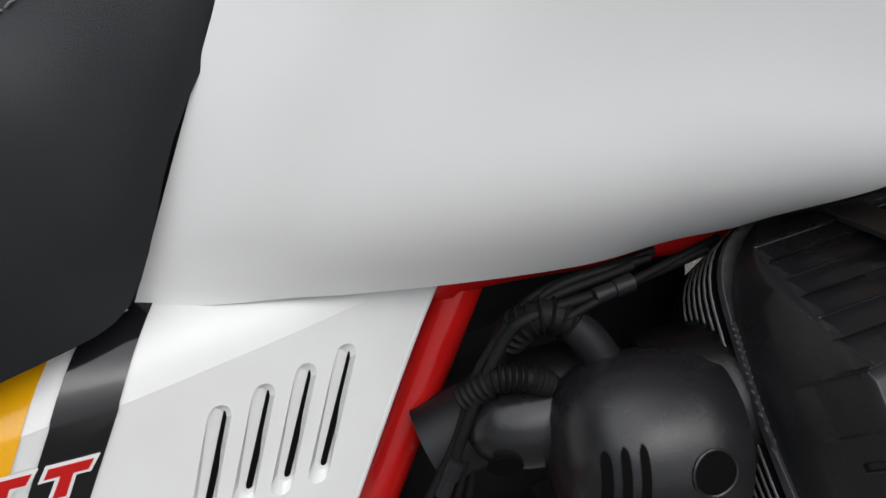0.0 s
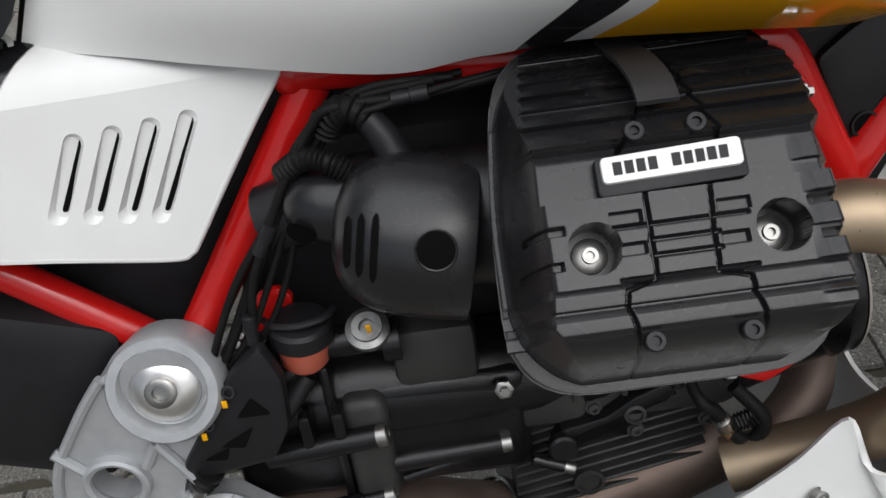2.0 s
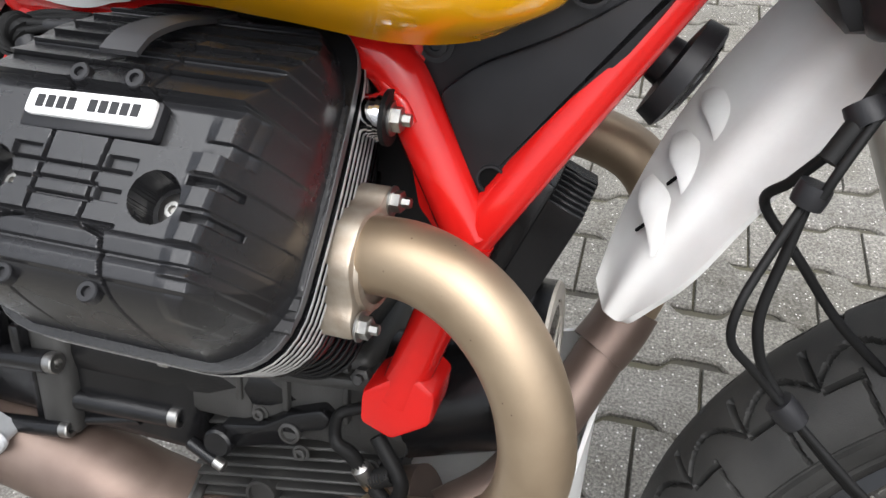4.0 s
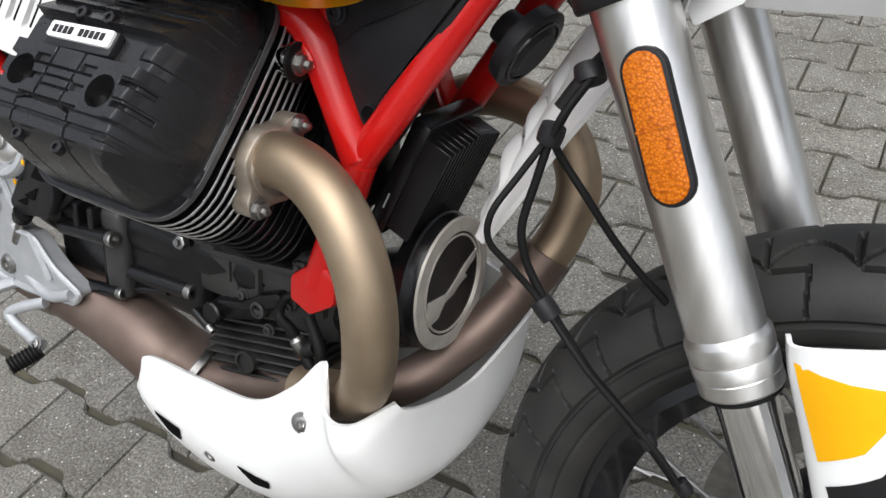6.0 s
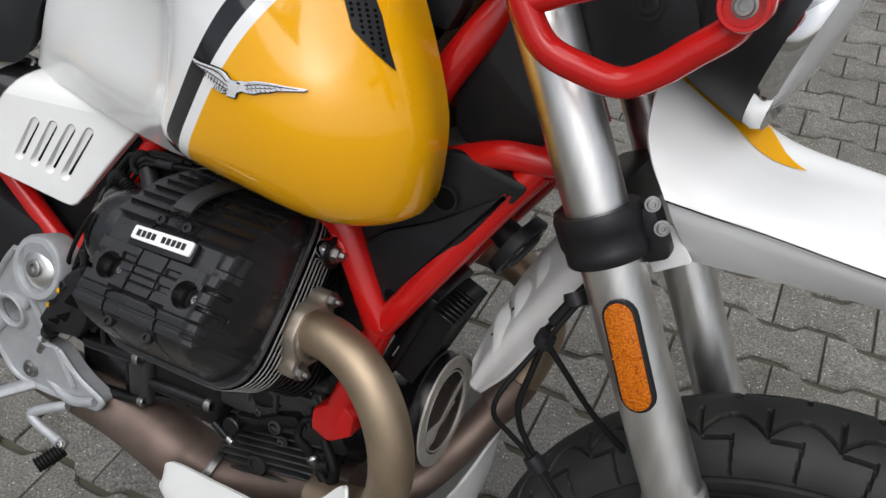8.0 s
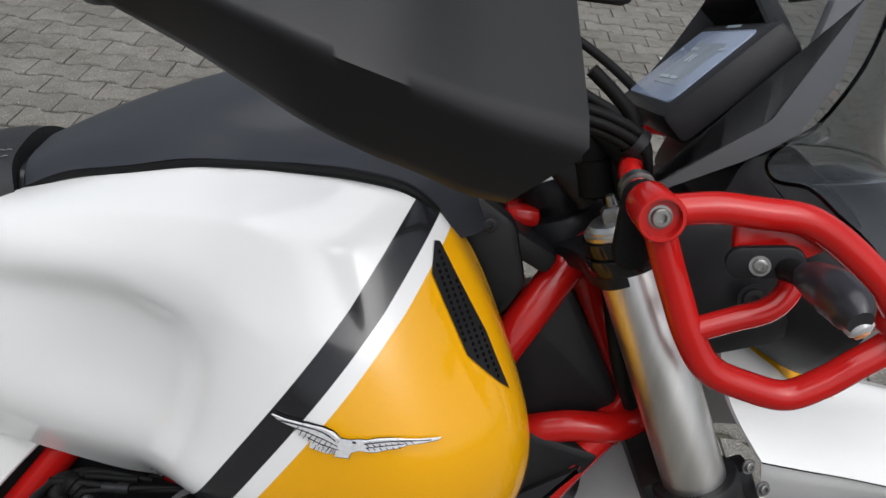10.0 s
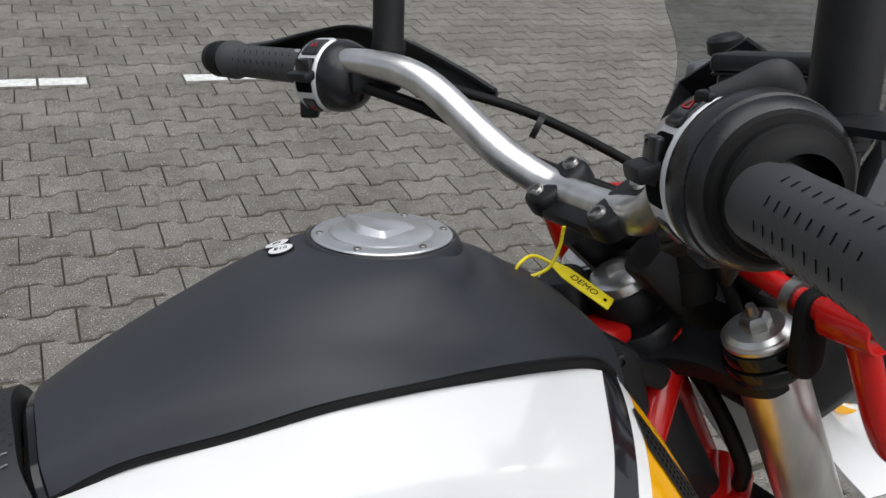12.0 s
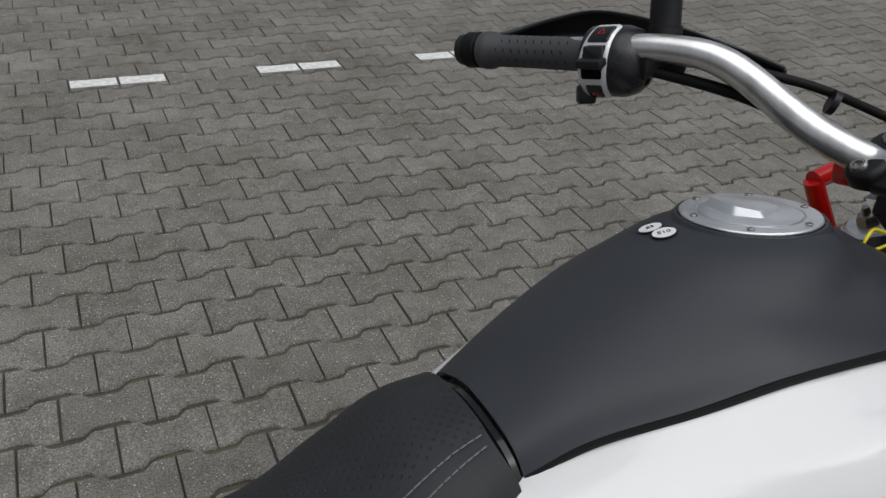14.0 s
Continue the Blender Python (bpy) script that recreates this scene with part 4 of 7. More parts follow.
for k in range(10):
    part("sump_fin", rbox((.172, .10, .0034), Matrix.Translation((-.030, .004, .418 - .0112 * k)) @ Matrix.Rotation(radians(-12), 4, "Y"), .0012, 1), PALER_CASTING, engine)
part("sump", rbox((.160, .07, .125), Matrix.Translation((-.030, .008, .362)) @ Matrix.Rotation(radians(-12), 4, "Y"), .008), PALER_CASTING, engine)
part("drain_plug", lathe([(-.012, .0135), (.004, .0135), (.0045, .0105), (.0005, .0100), (.0005, .0001)], (-.050, -.048, .3435), (0, -1, .1), 28), PALER_CASTING, engine)
arm = part("oil_arm", plate(rounded([(-0.083, 0.404), (-0.073, 0.422), (-0.037, 0.430), (-0.015, 0.446), (0.013, 0.458), (0.021, 0.450), (0.015, 0.438), (-0.003, 0.432), (-0.013, 0.416), (-0.035, 0.410), (-0.067, 0.398)], .004), .016, side(-.049), .004), CASTING, engine, "black cast arm on the crankcase")
part("oil_arm_boss", lathe([(0, .0125), (.008, .0125), (.010, .0105), (.010, .0001)], (-.0745, -.064, .4065), (0, -1, .1), 24), CASTING, arm)
part("oil_arm_boss", lathe([(0, .0090), (.006, .0090), (.007, .0065), (.004, .006), (.004, .0001)], (-.0135, -.061, .4295), (0, -1, .1), 20), PALER_CASTING, arm)
part("case_shelf", rbox((.150, .030, .010), Matrix.Translation((.000, -.052, .484)) @ Matrix.Rotation(radians(-6), 4, "Y"), .003), PALER_CASTING, engine)
for x in (-.060, -.020, .030, .064):
    part("case_web", rbox((.005, .034, .052), Matrix.Translation((x, -.042, .470)), .0015), PALER_CASTING, engine)
for x, z, r in ((-.118, .474, .008), (-.040, .496, .006), (.046, .496, .0075), (.062, .462, .007)):
    part("case_nut", lathe([(0, r), (.008, r), (.009, r * .8), (.009, r * .5), (.013, r * .5), (.013, .0001)], (x, -.062, z), (0, -.96, .28), 6), STEEL if x < -.1 or x > .06 else PALER_CASTING, engine)
part("cam_housing", rbox((.12, .08, .07), Matrix.Translation((.02, -.012, .445)), .014), PALER_CASTING, engine)
for x, z in ((-.045, .432), (.02, .440), (.05, .405), (-.01, .402)):
    part("case_screw", hexbolt((x, -.053, z), (0, -1, .1), .005, .005), PALER_CASTING, engine)
part("breather_hose", tube([(.062, -.075, .455), (.085, -.085, .425), (.075, -.082, .40), (.055, -.078, .418)], .006, 10), DARK, engine)
for k in range(9):
    t = k / 8
    p = Vector((.078, -.084, .43)).lerp(Vector((.058, -.078, .415)), t)
    part("hose_rib", lathe([(-.0010, .0062), (0, .0078), (.0010, .0062)], p, Vector((-.8, .25, -.5)), 14, cap=False), DARK, engine)
ST, SD = Vector((.0500, -.0810, .4300)), Vector((.46, .19, -.86)).normalized()
sensor = part("lambda_sensor", lathe([(0, .0085), (.004, .0085), (.004, .0070), (.034, .0068), (.036, .0078), (.042, .0078)], ST + SD * .058, -SD, 20), material("copper_sensor", (0.52, 0.36, 0.22), 0.35, 1.0, (0.40, 0.26, 0.14), 70), engine, "copper exhaust sensor")
part("sensor_tip", lathe([(.040, .0070), (.041, .0078), (.055, .0078), (.057, .0062), (.060, .0060)], ST + SD * .058, -SD, 20), STEEL, sensor, "bright steel sensor end")
part("sensor_boot", tube([ST, ST - SD * .012, ST - SD * .022 + Vector((-.006, 0, .002)), (.030, -.070, .462), (.048, -.065, .47)], [.0062, .0058, .005, .0045, .0045], 12), DARK, sensor)
# alternator cover: black housing and a round pale ring with an abstract mark
ALN = Vector((1, 0, .04)).normalized()
ALC = Vector((.169, .004, .494))
alt = part("alternator_cover", lathe([(-.03, .060), (-.012, .068), (-.010, .066), (0, .066), (.003, .064), (.003, .0001)], ALC, ALN, 48), CASTING, engine, "black round engine front cover")
STONE = material("pale_ring", (0.42, 0.39, 0.34), 0.45, 0.2, (0.30, 0.28, 0.25), 60)
part("cover_ring", lathe([(.002, .066), (.0045, .065), (.0045, .052), (.002, .051)], ALC, ALN, 48, cap=False), STONE, alt, "pale metal ring")
part("cover_ring", lathe([(.003, .0495), (.0042, .0490), (.0042, .0475), (.003, .047)], ALC, ALN, 48, cap=False), STONE, alt)
am = frame_of(ALC + ALN * .003, ALN)
part("cover_mark", plate([(-.046, -.020), (-.044, -.002), (-.012, -.006), (.004, .002), (.020, .012), (.044, .022), (.040, .012), (.022, .003), (.026, -.002), (.012, -.006), (.000, -.012), (-.014, -.014), (-.026, -.026), (-.042, -.028)], .0012, am, .0004), STONE, alt)
part("cover_neck", tube([(.06, 0, .44), (.15, 0, .475)], .050, 28), CASTING, engine)
part("front_hose", tube([(.10, .02, .56), (.135, .015, .60), (.165, .01, .62)], .012, 12), DARK, engine)

# throttle cover behind the head
TA, TX = Vector((-.2135, -.112, .6585)), Vector((1, -.061, -.195)).normalized()
TS = Vector((0, -1, 0))
TS = (TS - TX * TS.dot(TX)).normalized()
TU = TX.cross(TS)
PROFILE = [(-.0025, .0005), (-.0020, .020), (.001, .0290), (.005, .0355), (.0105, .0412), (.018, .0458), (.027, .0492), (.040, .0513), (.060, .0522), (.0825, .0522), (.0835, .0515)]


def barrel(s, ang, lift=0.0):
    """A point on the throttle cover: s along its axis, ang in degrees from outward, upward positive."""
    for (s0, r0), (s1, r1) in zip(PROFILE, PROFILE[1:]):
        if s <= s1:
            r = r0 + (r1 - r0) * (s - s0) / (s1 - s0)
            break
    a = radians(ang)
    return TA + TX * s + (r + lift) * (math.cos(a) * TS - math.sin(a) * TU)


throttle = part("throttle_cover", lathe(PROFILE + [(.0830, .0495), (.05, .048)], TA, TX, 40, cap=False), SATIN, bike, "satin black throttle body cover")
for s, a0, a1 in ((.0085, -6, 40), (.0165, -8, 41), (.0250, -9, 41)):
    bm = bmesh.new()
    n = 14
    rows = []
    for k in range(n + 1):
        a = a0 + (a1 - a0) * k / n
        w = .0021 * math.sqrt(max(0.02, 1 - (abs(2 * k / n - 1)) ** 6))
        rows.append([bm.verts.new(barrel(s + w * q, a, .0010)) for q in (-1, -.33, .33, 1)])
    for r0, r1 in zip(rows, rows[1:]):
        for q in range(3):
            bm.faces.new((r0[q], r0[q + 1], r1[q + 1], r1[q]))
    part("cover_slot", bm, HOLE_SHADE, throttle, "dark slot")
# flat dark disc on the cover, painting the shaded depth of the hole
bm = bmesh.new()
cent = bm.verts.new(barrel(.0605, 19, .0004))
ring = [bm.verts.new(barrel(.0605 + .0116 * math.cos(radians(a)), 19 + math.degrees(.0116 / .0522) * math.sin(radians(a)), .0007)) for a in range(0, 360, 12)]
for i in range(30):
    bm.faces.new((cent, ring[i], ring[(i + 1) % 30]))
part("cover_hole", bm, HOLE_SHADE, throttle, "dark round hole")
part("hole_rim", tube([barrel(.0605 + .0119 * math.cos(radians(a)), 19 + math.degrees(.0119 / .0522) * math.sin(radians(a)), .0004) for a in range(0, 361, 15)], .0009, 6, 2), SATIN, throttle)
lobe = part("throttle_lobe", lathe([(-.004, .0005), (.002, .014), (.012, .022), (.028, .026), (.05, .027)], (-.250, -.075, .662), (.95, -.1, -.1), 24), SATIN, bike)
part("lobe_hole", lathe([(0, .010), (.001, .010), (.001, .0001)], (-.240, -.098, .652), (-.3, -.85, -.3), 20), HOLE_SHADE, lobe)
part("intake_stub", tube([(-.15, -.095, .650), (-.09, -.115, .655)], .046, 28), CASTING, throttle)
# two unseen black boxes, added to block stray light behind the engine
part("upper_light_block", rbox((.26, .16, .07), Matrix.Translation((-.14, .065, .712)), .015), BLACK, bike)
part("engine_light_block", rbox((.26, .17, .20), Matrix.Translation((-.19, .075, .60)), .02), BLACK, bike)


def ribbed(points, r, n, name, mat, parent):
    path = spline(points, 12)
    hose = part(name, tube(points, r * .84, 14, 10), mat, parent)
    for k in range(n):
        i = int((k + .5) / n * (len(path) - 2))
        d = path[i + 1] - path[i]
        h = d.length * .3 + .0008
        part("hose_rib", lathe([(-h, r * .84), (0, r * 1.05), (h, r * .84)], path[i], d, 16, cap=False), mat, parent)
    return hose


ribbed([(-.216, -.062, .706), (-.208, -.070, .718), (-.196, -.076, .722), (-.184, -.080, .714)], .0105, 9, "ribbed_hose", DARK, throttle)
part("hose_elbow", tube([(-.186, -.080, .716), (-.178, -.084, .704), (-.172, -.088, .690)], [.0095, .0105, .0115], 16), BLACK, throttle)
ribbed([(-.250, -.070, .682), (-.232, -.080, .695), (-.216, -.085, .693), (-.202, -.085, .682)], .008, 16, "braided_hose", DARK, throttle)
part("intake_pipe", tube([(-.27, -.05, .64), (-.22, -.055, .655), (-.17, -.06, .66)], .026, 18), BLACK, bike)


def cable(points, r=.0032, name="cable", mat=DARK, parent=None):
    return part(name, tube(points, r, 10, 6), mat, parent or bike)


cable([(-.10, -.078, .732), (-.15, -.078, .727), (-.205, -.078, .726), (-.222, -.076, .716), (-.245, -.078, .684), (-.268, -.080, .642), (-.284, -.082, .61), (-.292, -.082, .575), (-.298, -.080, .545)])
cable([(-.218, -.072, .722), (-.248, -.074, .672), (-.288, -.076, .60), (-.32, -.078, .545)])
for k, (dx, dy) in enumerate(((0, 0), (-.007, .003), (.006, .006), (-.012, -.002))):
    cable([(-.13 + dx, -.070 + dy, .733), (-.19 + dx, -.066 + dy, .730 - .002 * k), (-.224 + dx, -.068 + dy, .700), (-.250 + dx, -.074 + dy, .655), (-.272 + dx * 2, -.078 + dy, .610), (-.296 + dx * 2, -.080 + dy, .566), (-.322 + dx, -.074 + dy, .535)], .0026 + .0004 * (k % 2))
cable([(-.09, -.075, .735), (-.14, -.080, .730), (-.19, -.084, .722)], .0025)
for p, q in (((-.262, -.081, .652), (-.276, -.082, .630)), ((-.146, -.080, .7285), (-.165, -.080, .727)), ((-.293, -.083, .585), (-.295, -.083, .560))):
    part("cable_sleeve", lathe([(0, .0035), (.001, .0052), (.012, .0052), (.0125, .0042), (.018, .0048), (.024, .0048), (.025, .003)], p, Vector(q) - Vector(p), 14), BLACK, bike)
part("red_bracket", plate(rounded([(-.306, .540), (-.276, .548), (-.268, .570), (-.278, .580), (-.296, .575)], .006), .006, side(-.036), .002), RED, frame_parent)
part("bracket_nut", hexbolt((-.311, -.062, .552), (0, -.9, .3), .0075, .006, False), STEEL, frame_parent)

# silver footrest hanger, brake reservoir, heel guard and pedal
HH = Vector((-.4245, -.092, .4555))
hanger_out = rounded([(-.402, .558), (-.425, .532), (-.4700, .470), (-.4800, .405), (-.4360, .345), (-.3654, .345), (-.2790, .357), (-.2660, .372), (-.3120, .392), (-.3430, .425), (-.3680, .424), (-.3800, .432), (-.3640, .4684), (-.3330, .505), (-.327, .545), (-.355, .578)], [.01, .02, .03, .02, .02, .02, .006, .008, .03, .01, .006, .012, .012, .014, .02, .02], 5)
hole = [(HH.x + .0185 * math.cos(radians(a)), HH.z + .0185 * math.sin(radians(a))) for a in range(0, 360, 12)]
hanger = part("footrest_hanger", holed(hanger_out, [hole], .020, side(-.092), .005, floor=False, rim=1.0), SILVER, bike, "silver cast footrest hanger", angle=30)
PV = Vector((-.3640, -.093, .5385))
pn = Vector((0, -.96, .28))
part("pivot_ring", lathe([(-.030, .043), (.002, .043), (.006, .040), (.006, .033), (.001, .031), (-.004, .030), (-.010, .0001)], PV, pn, 40), SILVER, hanger)
part("pivot_dome", lathe([(-.006, .0265), (.000, .0265), (.003, .024), (.006, .015), (.0065, .0125), (.0065, .0005)], PV, pn, 32), ALU, hanger)
part("pivot_bolt", lathe([(.004, .0115), (.010, .0115), (.011, .010), (.011, .006), (.007, .0055), (.007, .0001)], PV, pn, 20), STEEL, hanger)
part("hanger_ring", lathe([(0, .0265), (.006, .0255), (.0075, .023), (.006, .0195), (.002, .0186)], HH, (0, -1, 0), 40, cap=False), SILVER, hanger)
part("hanger_edge", tube([(x, -.093, z) for x, z in hanger_out[4:70]], .0042, 8, 2), SILVER, hanger)
for p, q in (((-.398, -.094, .468), (-.384, -.094, .49)), ((-.442, -.094, .432), (-.462, -.094, .41)), ((-.444, -.094, .470), (-.462, -.094, .492)), ((-.36, -.094, .44), (-.385, -.094, .49)), ((-.345, -.094, .425), (-.32, -.094, .375))):
    part("hanger_rib", tube([p, q], .0045, 8), SILVER, hanger)
part("hanger_bolt", lathe([(0, .013), (.004, .013), (.005, .010), (.008, .009), (.008, .005), (.005, .0045), (.005, .0001)], (-.4040, -.090, .3690), (0, -1, .1), 24), STEEL, hanger)
peg = part("footpeg", tube([(-.40, -.085, .345), (-.46, -.12, .315), (-.50, -.17, .300)], [.014, .013, .010], 12, flat=.6), SILVER, bike, "silver folding footpeg")
part("peg_pad", rbox((.04, .07, .012), Matrix.Translation((-.50, -.18, .302)) @ Matrix.Rotation(radians(-20), 4, "Z"), .004), DARK, peg)
pedal = part("brake_pedal", tube([(-.330, -.098, .342), (-.352, -.106, .334), (-.376, -.114, .322), (-.3800, -.117, .315), (-.362, -.120, .309), (-.335, -.122, .304), (-.312, -.124, .300)], [.007, .007, .0068, .0068, .0068, .0072, .0088], 12), SILVER, bike, "silver brake pedal with rubber pad")
part("pedal_pad", tube([(-.3105, -.126, .297), (-.316, -.142, .291), (-.3225, -.160, .285)], [.0095, .010, .0095], 14), DARK, pedal)
for k in range(8):
    p = Vector((-.312, -.130, .2955)).lerp(Vector((-.322, -.158, .2858)), k / 7)
    part("pad_rib", lathe([(-.001, .0095), (0, .0118), (.001, .0095)], p, Vector((-.34, -.87, -.34)), 14, cap=False), DARK, pedal)
part("pedal_bolt", hexbolt((-.313, -.129, .3045), (0, -.7, .6), .006, .004), STEEL, pedal)
part("lever_bracket", tube([(-.40, -.08, .365), (-.33, -.095, .352), (-.28, -.095, .368)], .007, 10), SILVER, hanger)
guard = part("heel_guard", plate(rounded([(-.288, .566), (-.312, .548), (-.372, .462), (-.358, .450), (-.300, .460), (-.282, .490), (-.278, .535)], .008), .012, side(-.086), .004), BLACK, bike, "black plastic guard with triangular holes")
for a in ([(-.318, .507), (-.292, .507), (-.304, .524)], [(-.336, .481), (-.308, .497), (-.318, .478)], [(-.352, .470), (-.330, .480), (-.334, .468)]):
    part("guard_hole", plate(rounded(a, .003), .0008, side(-.0982)), HOLE_SHADE, guard)
part("master_rod", tube([(-.352, -.092, .452), (-.368, -.092, .430), (-.384, -.09, .405)], .0055, 10), STEEL, guard)
part("rod_boot", lathe([(0, .007), (.004, .010), (.006, .008), (.010, .0115), (.012, .009), (.016, .012), (.02, .012)], (-.364, -.092, .438), (.55, 0, .8), 16), DARK, guard)
for x, z in ((-.318, .530), (-.340, .502)):
    g = part("guard_bolt", hexbolt((x, -.094, z), (0, -.9, .3), .0055, .006), BLACK, guard)
    part("bolt_mark", rbox((.004, .002, .006), Matrix.Translation((x - .004, -.102, z - .006)), .0006), YELLOW, guard)
RB, RC = Vector((-.266, -.062, .522)), Vector((-.262, -.067, .572))
fluid = bpy.data.materials.new("brake_fluid_bowl")
fluid.use_nodes = True
fb = fluid.node_tree.nodes["Principled BSDF"]
fb.inputs["Base Color"].default_value = (0.42, 0.10, 0.06, 1)
fb.inputs["Roughness"].default_value = 0.25
fb.inputs["Subsurface Weight"].default_value = 0.3
fb.inputs["Subsurface Scale"].default_value = 0.01
bowl = part("brake_reservoir", lathe([(0, .0005), (.001, .015), (.006, .0185), (.026, .0205), (.028, .0205)], RB, RC - RB, 32), fluid, bike, "brake fluid reservoir, amber bowl and black cap")
bm = lathe([(.026, .0215), (.027, .0235), (.040, .0235), (.043, .021), (.044, .012), (.044, .0005)], RB, RC - RB, 36)
part("reservoir_cap", bm, BLACK, bowl)
part("reservoir_clip", tube([RB + (RC - RB).normalized() * .047 + Vector((dx, dy, 0)) for dx, dy in ((-.026, .0), (-.018, -.010), (.0, -.014), (.018, -.008), (.026, .004))], .0028, 8), BLACK, bowl)
part("reservoir_hose", tube([(-.285, -.062, .515), (-.30, -.07, .525), (-.306, -.075, .545), (-.298, -.075, .56)], .0055, 10), DARK, bowl)
part("lower_hose", tube([(-.268, -.06, .508), (-.285, -.07, .490), (-.305, -.08, .470)], .008, 12), BLACK, bowl)

# belly guard
BELLY = [
    [(-.150, -.104, .312), (-.148, -.112, .300), (-.128, -.082, .240), (-.120, 0, .215), (-.128, .082, .240), (-.148, .112, .300), (-.150, .104, .312)],
    [(-.132, -.110, .352), (-.124, -.120, .296), (-.100, -.086, .232), (-.092, 0, .208), (-.100, .086, .232), (-.124, .120, .296), (-.132, .110, .352)],
    [(-.050, -.116, .362), (-.046, -.126, .286), (-.030, -.090, .224), (-.025, 0, .203), (-.030, .090, .224), (-.046, .126, .286), (-.050, .116, .362)],
    [(.032, -.120, .372), (.050, -.134, .298), (.060, -.092, .237), (.062, 0, .217), (.060, .092, .237), (.050, .134, .298), (.032, .120, .372)],
    [(.088, -.124, .414), (.110, -.140, .345), (.128, -.096, .277), (.136, 0, .257), (.128, .096, .277), (.110, .140, .345), (.088, .124, .414)],
    [(.127, -.128, .459), (.146, -.142, .378), (.172, -.098, .312), (.184, 0, .295), (.172, .098, .312), (.146, .142, .378), (.127, .128, .459)],
    [(.140, -.146, .424), (.162, -.148, .382), (.188, -.096, .330), (.200, 0, .315), (.194, .100, .340), (.176, .136, .400), (.160, .132, .450)],
    [(.166, -.146, .420), (.180, -.138, .394), (.196, -.090, .352), (.206, 0, .335), (.204, .100, .362), (.194, .130, .415), (.186, .126, .458)],
    [(.188, -.112, .4335), (.192, -.104, .424), (.196, -.072, .411), (.200, 0, .396), (.208, .070, .418), (.214, .108, .440), (.219, .120, .4550)],
]
belly = part("belly_guard", skin(BELLY, 6, 5, thick=.004), PANEL, bike, "white plastic engine guard")
for p, n in (((.108, -.139, .390), (.2, -.95, .2)), ((-.027, -.127, .279), (0, -.9, -.3))):
    part("guard_screw", hexbolt(p, n, .0075, .004), STEEL, belly)


def belly_patch(outline, name):
    bm = bmesh.new()
    vs = [bm.verts.new((x, 0, z)) for x, z in outline]
    bm.faces.new(vs)
    bmesh.ops.triangulate(bm, faces=bm.faces[:])
    bmesh.ops.subdivide_edges(bm, edges=bm.edges[:], cuts=2, use_grid_fill=True)
    for v in bm.verts:
        ok, p, n, _ = belly.ray_cast(Vector((v.co.x, -.5, v.co.z)), Vector((0, 1, 0)))
        v.co = (p + Vector((0, -.0012, 0))) if ok else Vector((v.co.x, -.13, v.co.z))
    return part(name, bm, HOLE_SHADE, belly, "dark opening")


belly_patch(rounded([(-.114, .297), (-.069, .294), (-.073, .274), (-.094, .273)], .004), "guard_opening")
belly_patch(rounded([(.018, .295), (.064, .296), (.061, .283), (.038, .278)], .004), "guard_opening")

# horn, regulator and the mudguard behind the front wheel
horn = part("horn", lathe([(-.030, .014), (-.012, .016), (-.010, .034), (.002, .036), (.004, .033), (.004, .024), (.008, .020), (.008, .0005)], (.232, -.012, .728), (.86, -.06, -.5), 36), BLACK, bike, "black round horn")
part("horn_rim", lathe([(.002, .030), (.0055, .029), (.0055, .026), (.002, .025)], (.232, -.012, .728), (.86, -.06, -.5), 36, cap=False), STRIPE, horn)
rm = frame_of((.134, .004, .604), (.92, 0, -.39), (.39, 0, .92))
reg = part("regulator", rbox((.092, .120, .020), rm, .004), CASTING, bike, "black finned regulator with unreadable white print")
for k in range(14):
    part("regulator_fin", rbox((.0026, .118 - .003 * abs(k - 6.5), .026), rm @ Matrix.Translation((-.0430 + .0066 * k, 0, .022)), .0006, 1), CASTING, reg)
part("print_bar", rbox((.0016, .016, .0008), rm @ Matrix.Translation((-.0464, -.025, .0)) @ Matrix.Rotation(radians(90), 4, 'Y'), 0), material("print_grey", (.3, .3, .3), .6), reg)
GREY = material("dusty_white_plastic", (0.64, 0.64, 0.63), 0.4, 0, (0.54, 0.53, 0.51), 20, bump=0.12, bump_scale=160)
MUD = [
    [(.197, .000, .576), (.204, -.013, .563), (.211, -.024, .562), (.214, -.028, .574)],
    [(.206, .020, .618), (.214, -.006, .606), (.230, -.034, .604), (.243, -.048, .616)],
    [(.224, .028, .672), (.236, -.002, .660), (.256, -.038, .654), (.271, -.050, .666)],
    [(.248, .030, .722), (.262, .000, .712), (.286, -.038, .706), (.303, -.050, .718)],
    [(.275, .030, .765), (.290, .002, .758), (.314, -.036, .752), (.332, -.048, .764)],
    [(.300, .030, .800), (.318, .004, .795), (.341, -.028, .797), (.356, -.038, .806)],
]
MUD = [r[:2] + [tuple(Vector(r[2]) + Vector((.006, -.006, 0))), tuple(Vector(r[3]) + Vector((.010, -.013, -.002)))] for r in MUD]
MUD = [r[:2] + [Vector(r[1]).lerp(Vector(r[2]), .62) + Vector((-.72, -.50, .48)) * .0065] + r[2:] for r in MUD]
mud = part("rear_mudguard", skin(MUD, 6, 6, thick=.004), GREY, bike, "dusty pale mudguard behind the wheel")
SN = Vector((-.72, -.50, .48)).normalized()
RIM_LINE = ((.248, .030, .712, .004), (.250, .020, .704, .011), (.253, .011, .699, .0145), (.258, .000, .694, .015), (.261, -.009, .687, .0125), (.261, -.018, .679, .003))
ROOT_LINE = ((.253, .030, .719, .001), (.259, .019, .718, .003), (.266, .009, .715, .004), (.271, -.004, .708, .004), (.272, -.013, .698, .004), (.263, -.019, .681, .002))
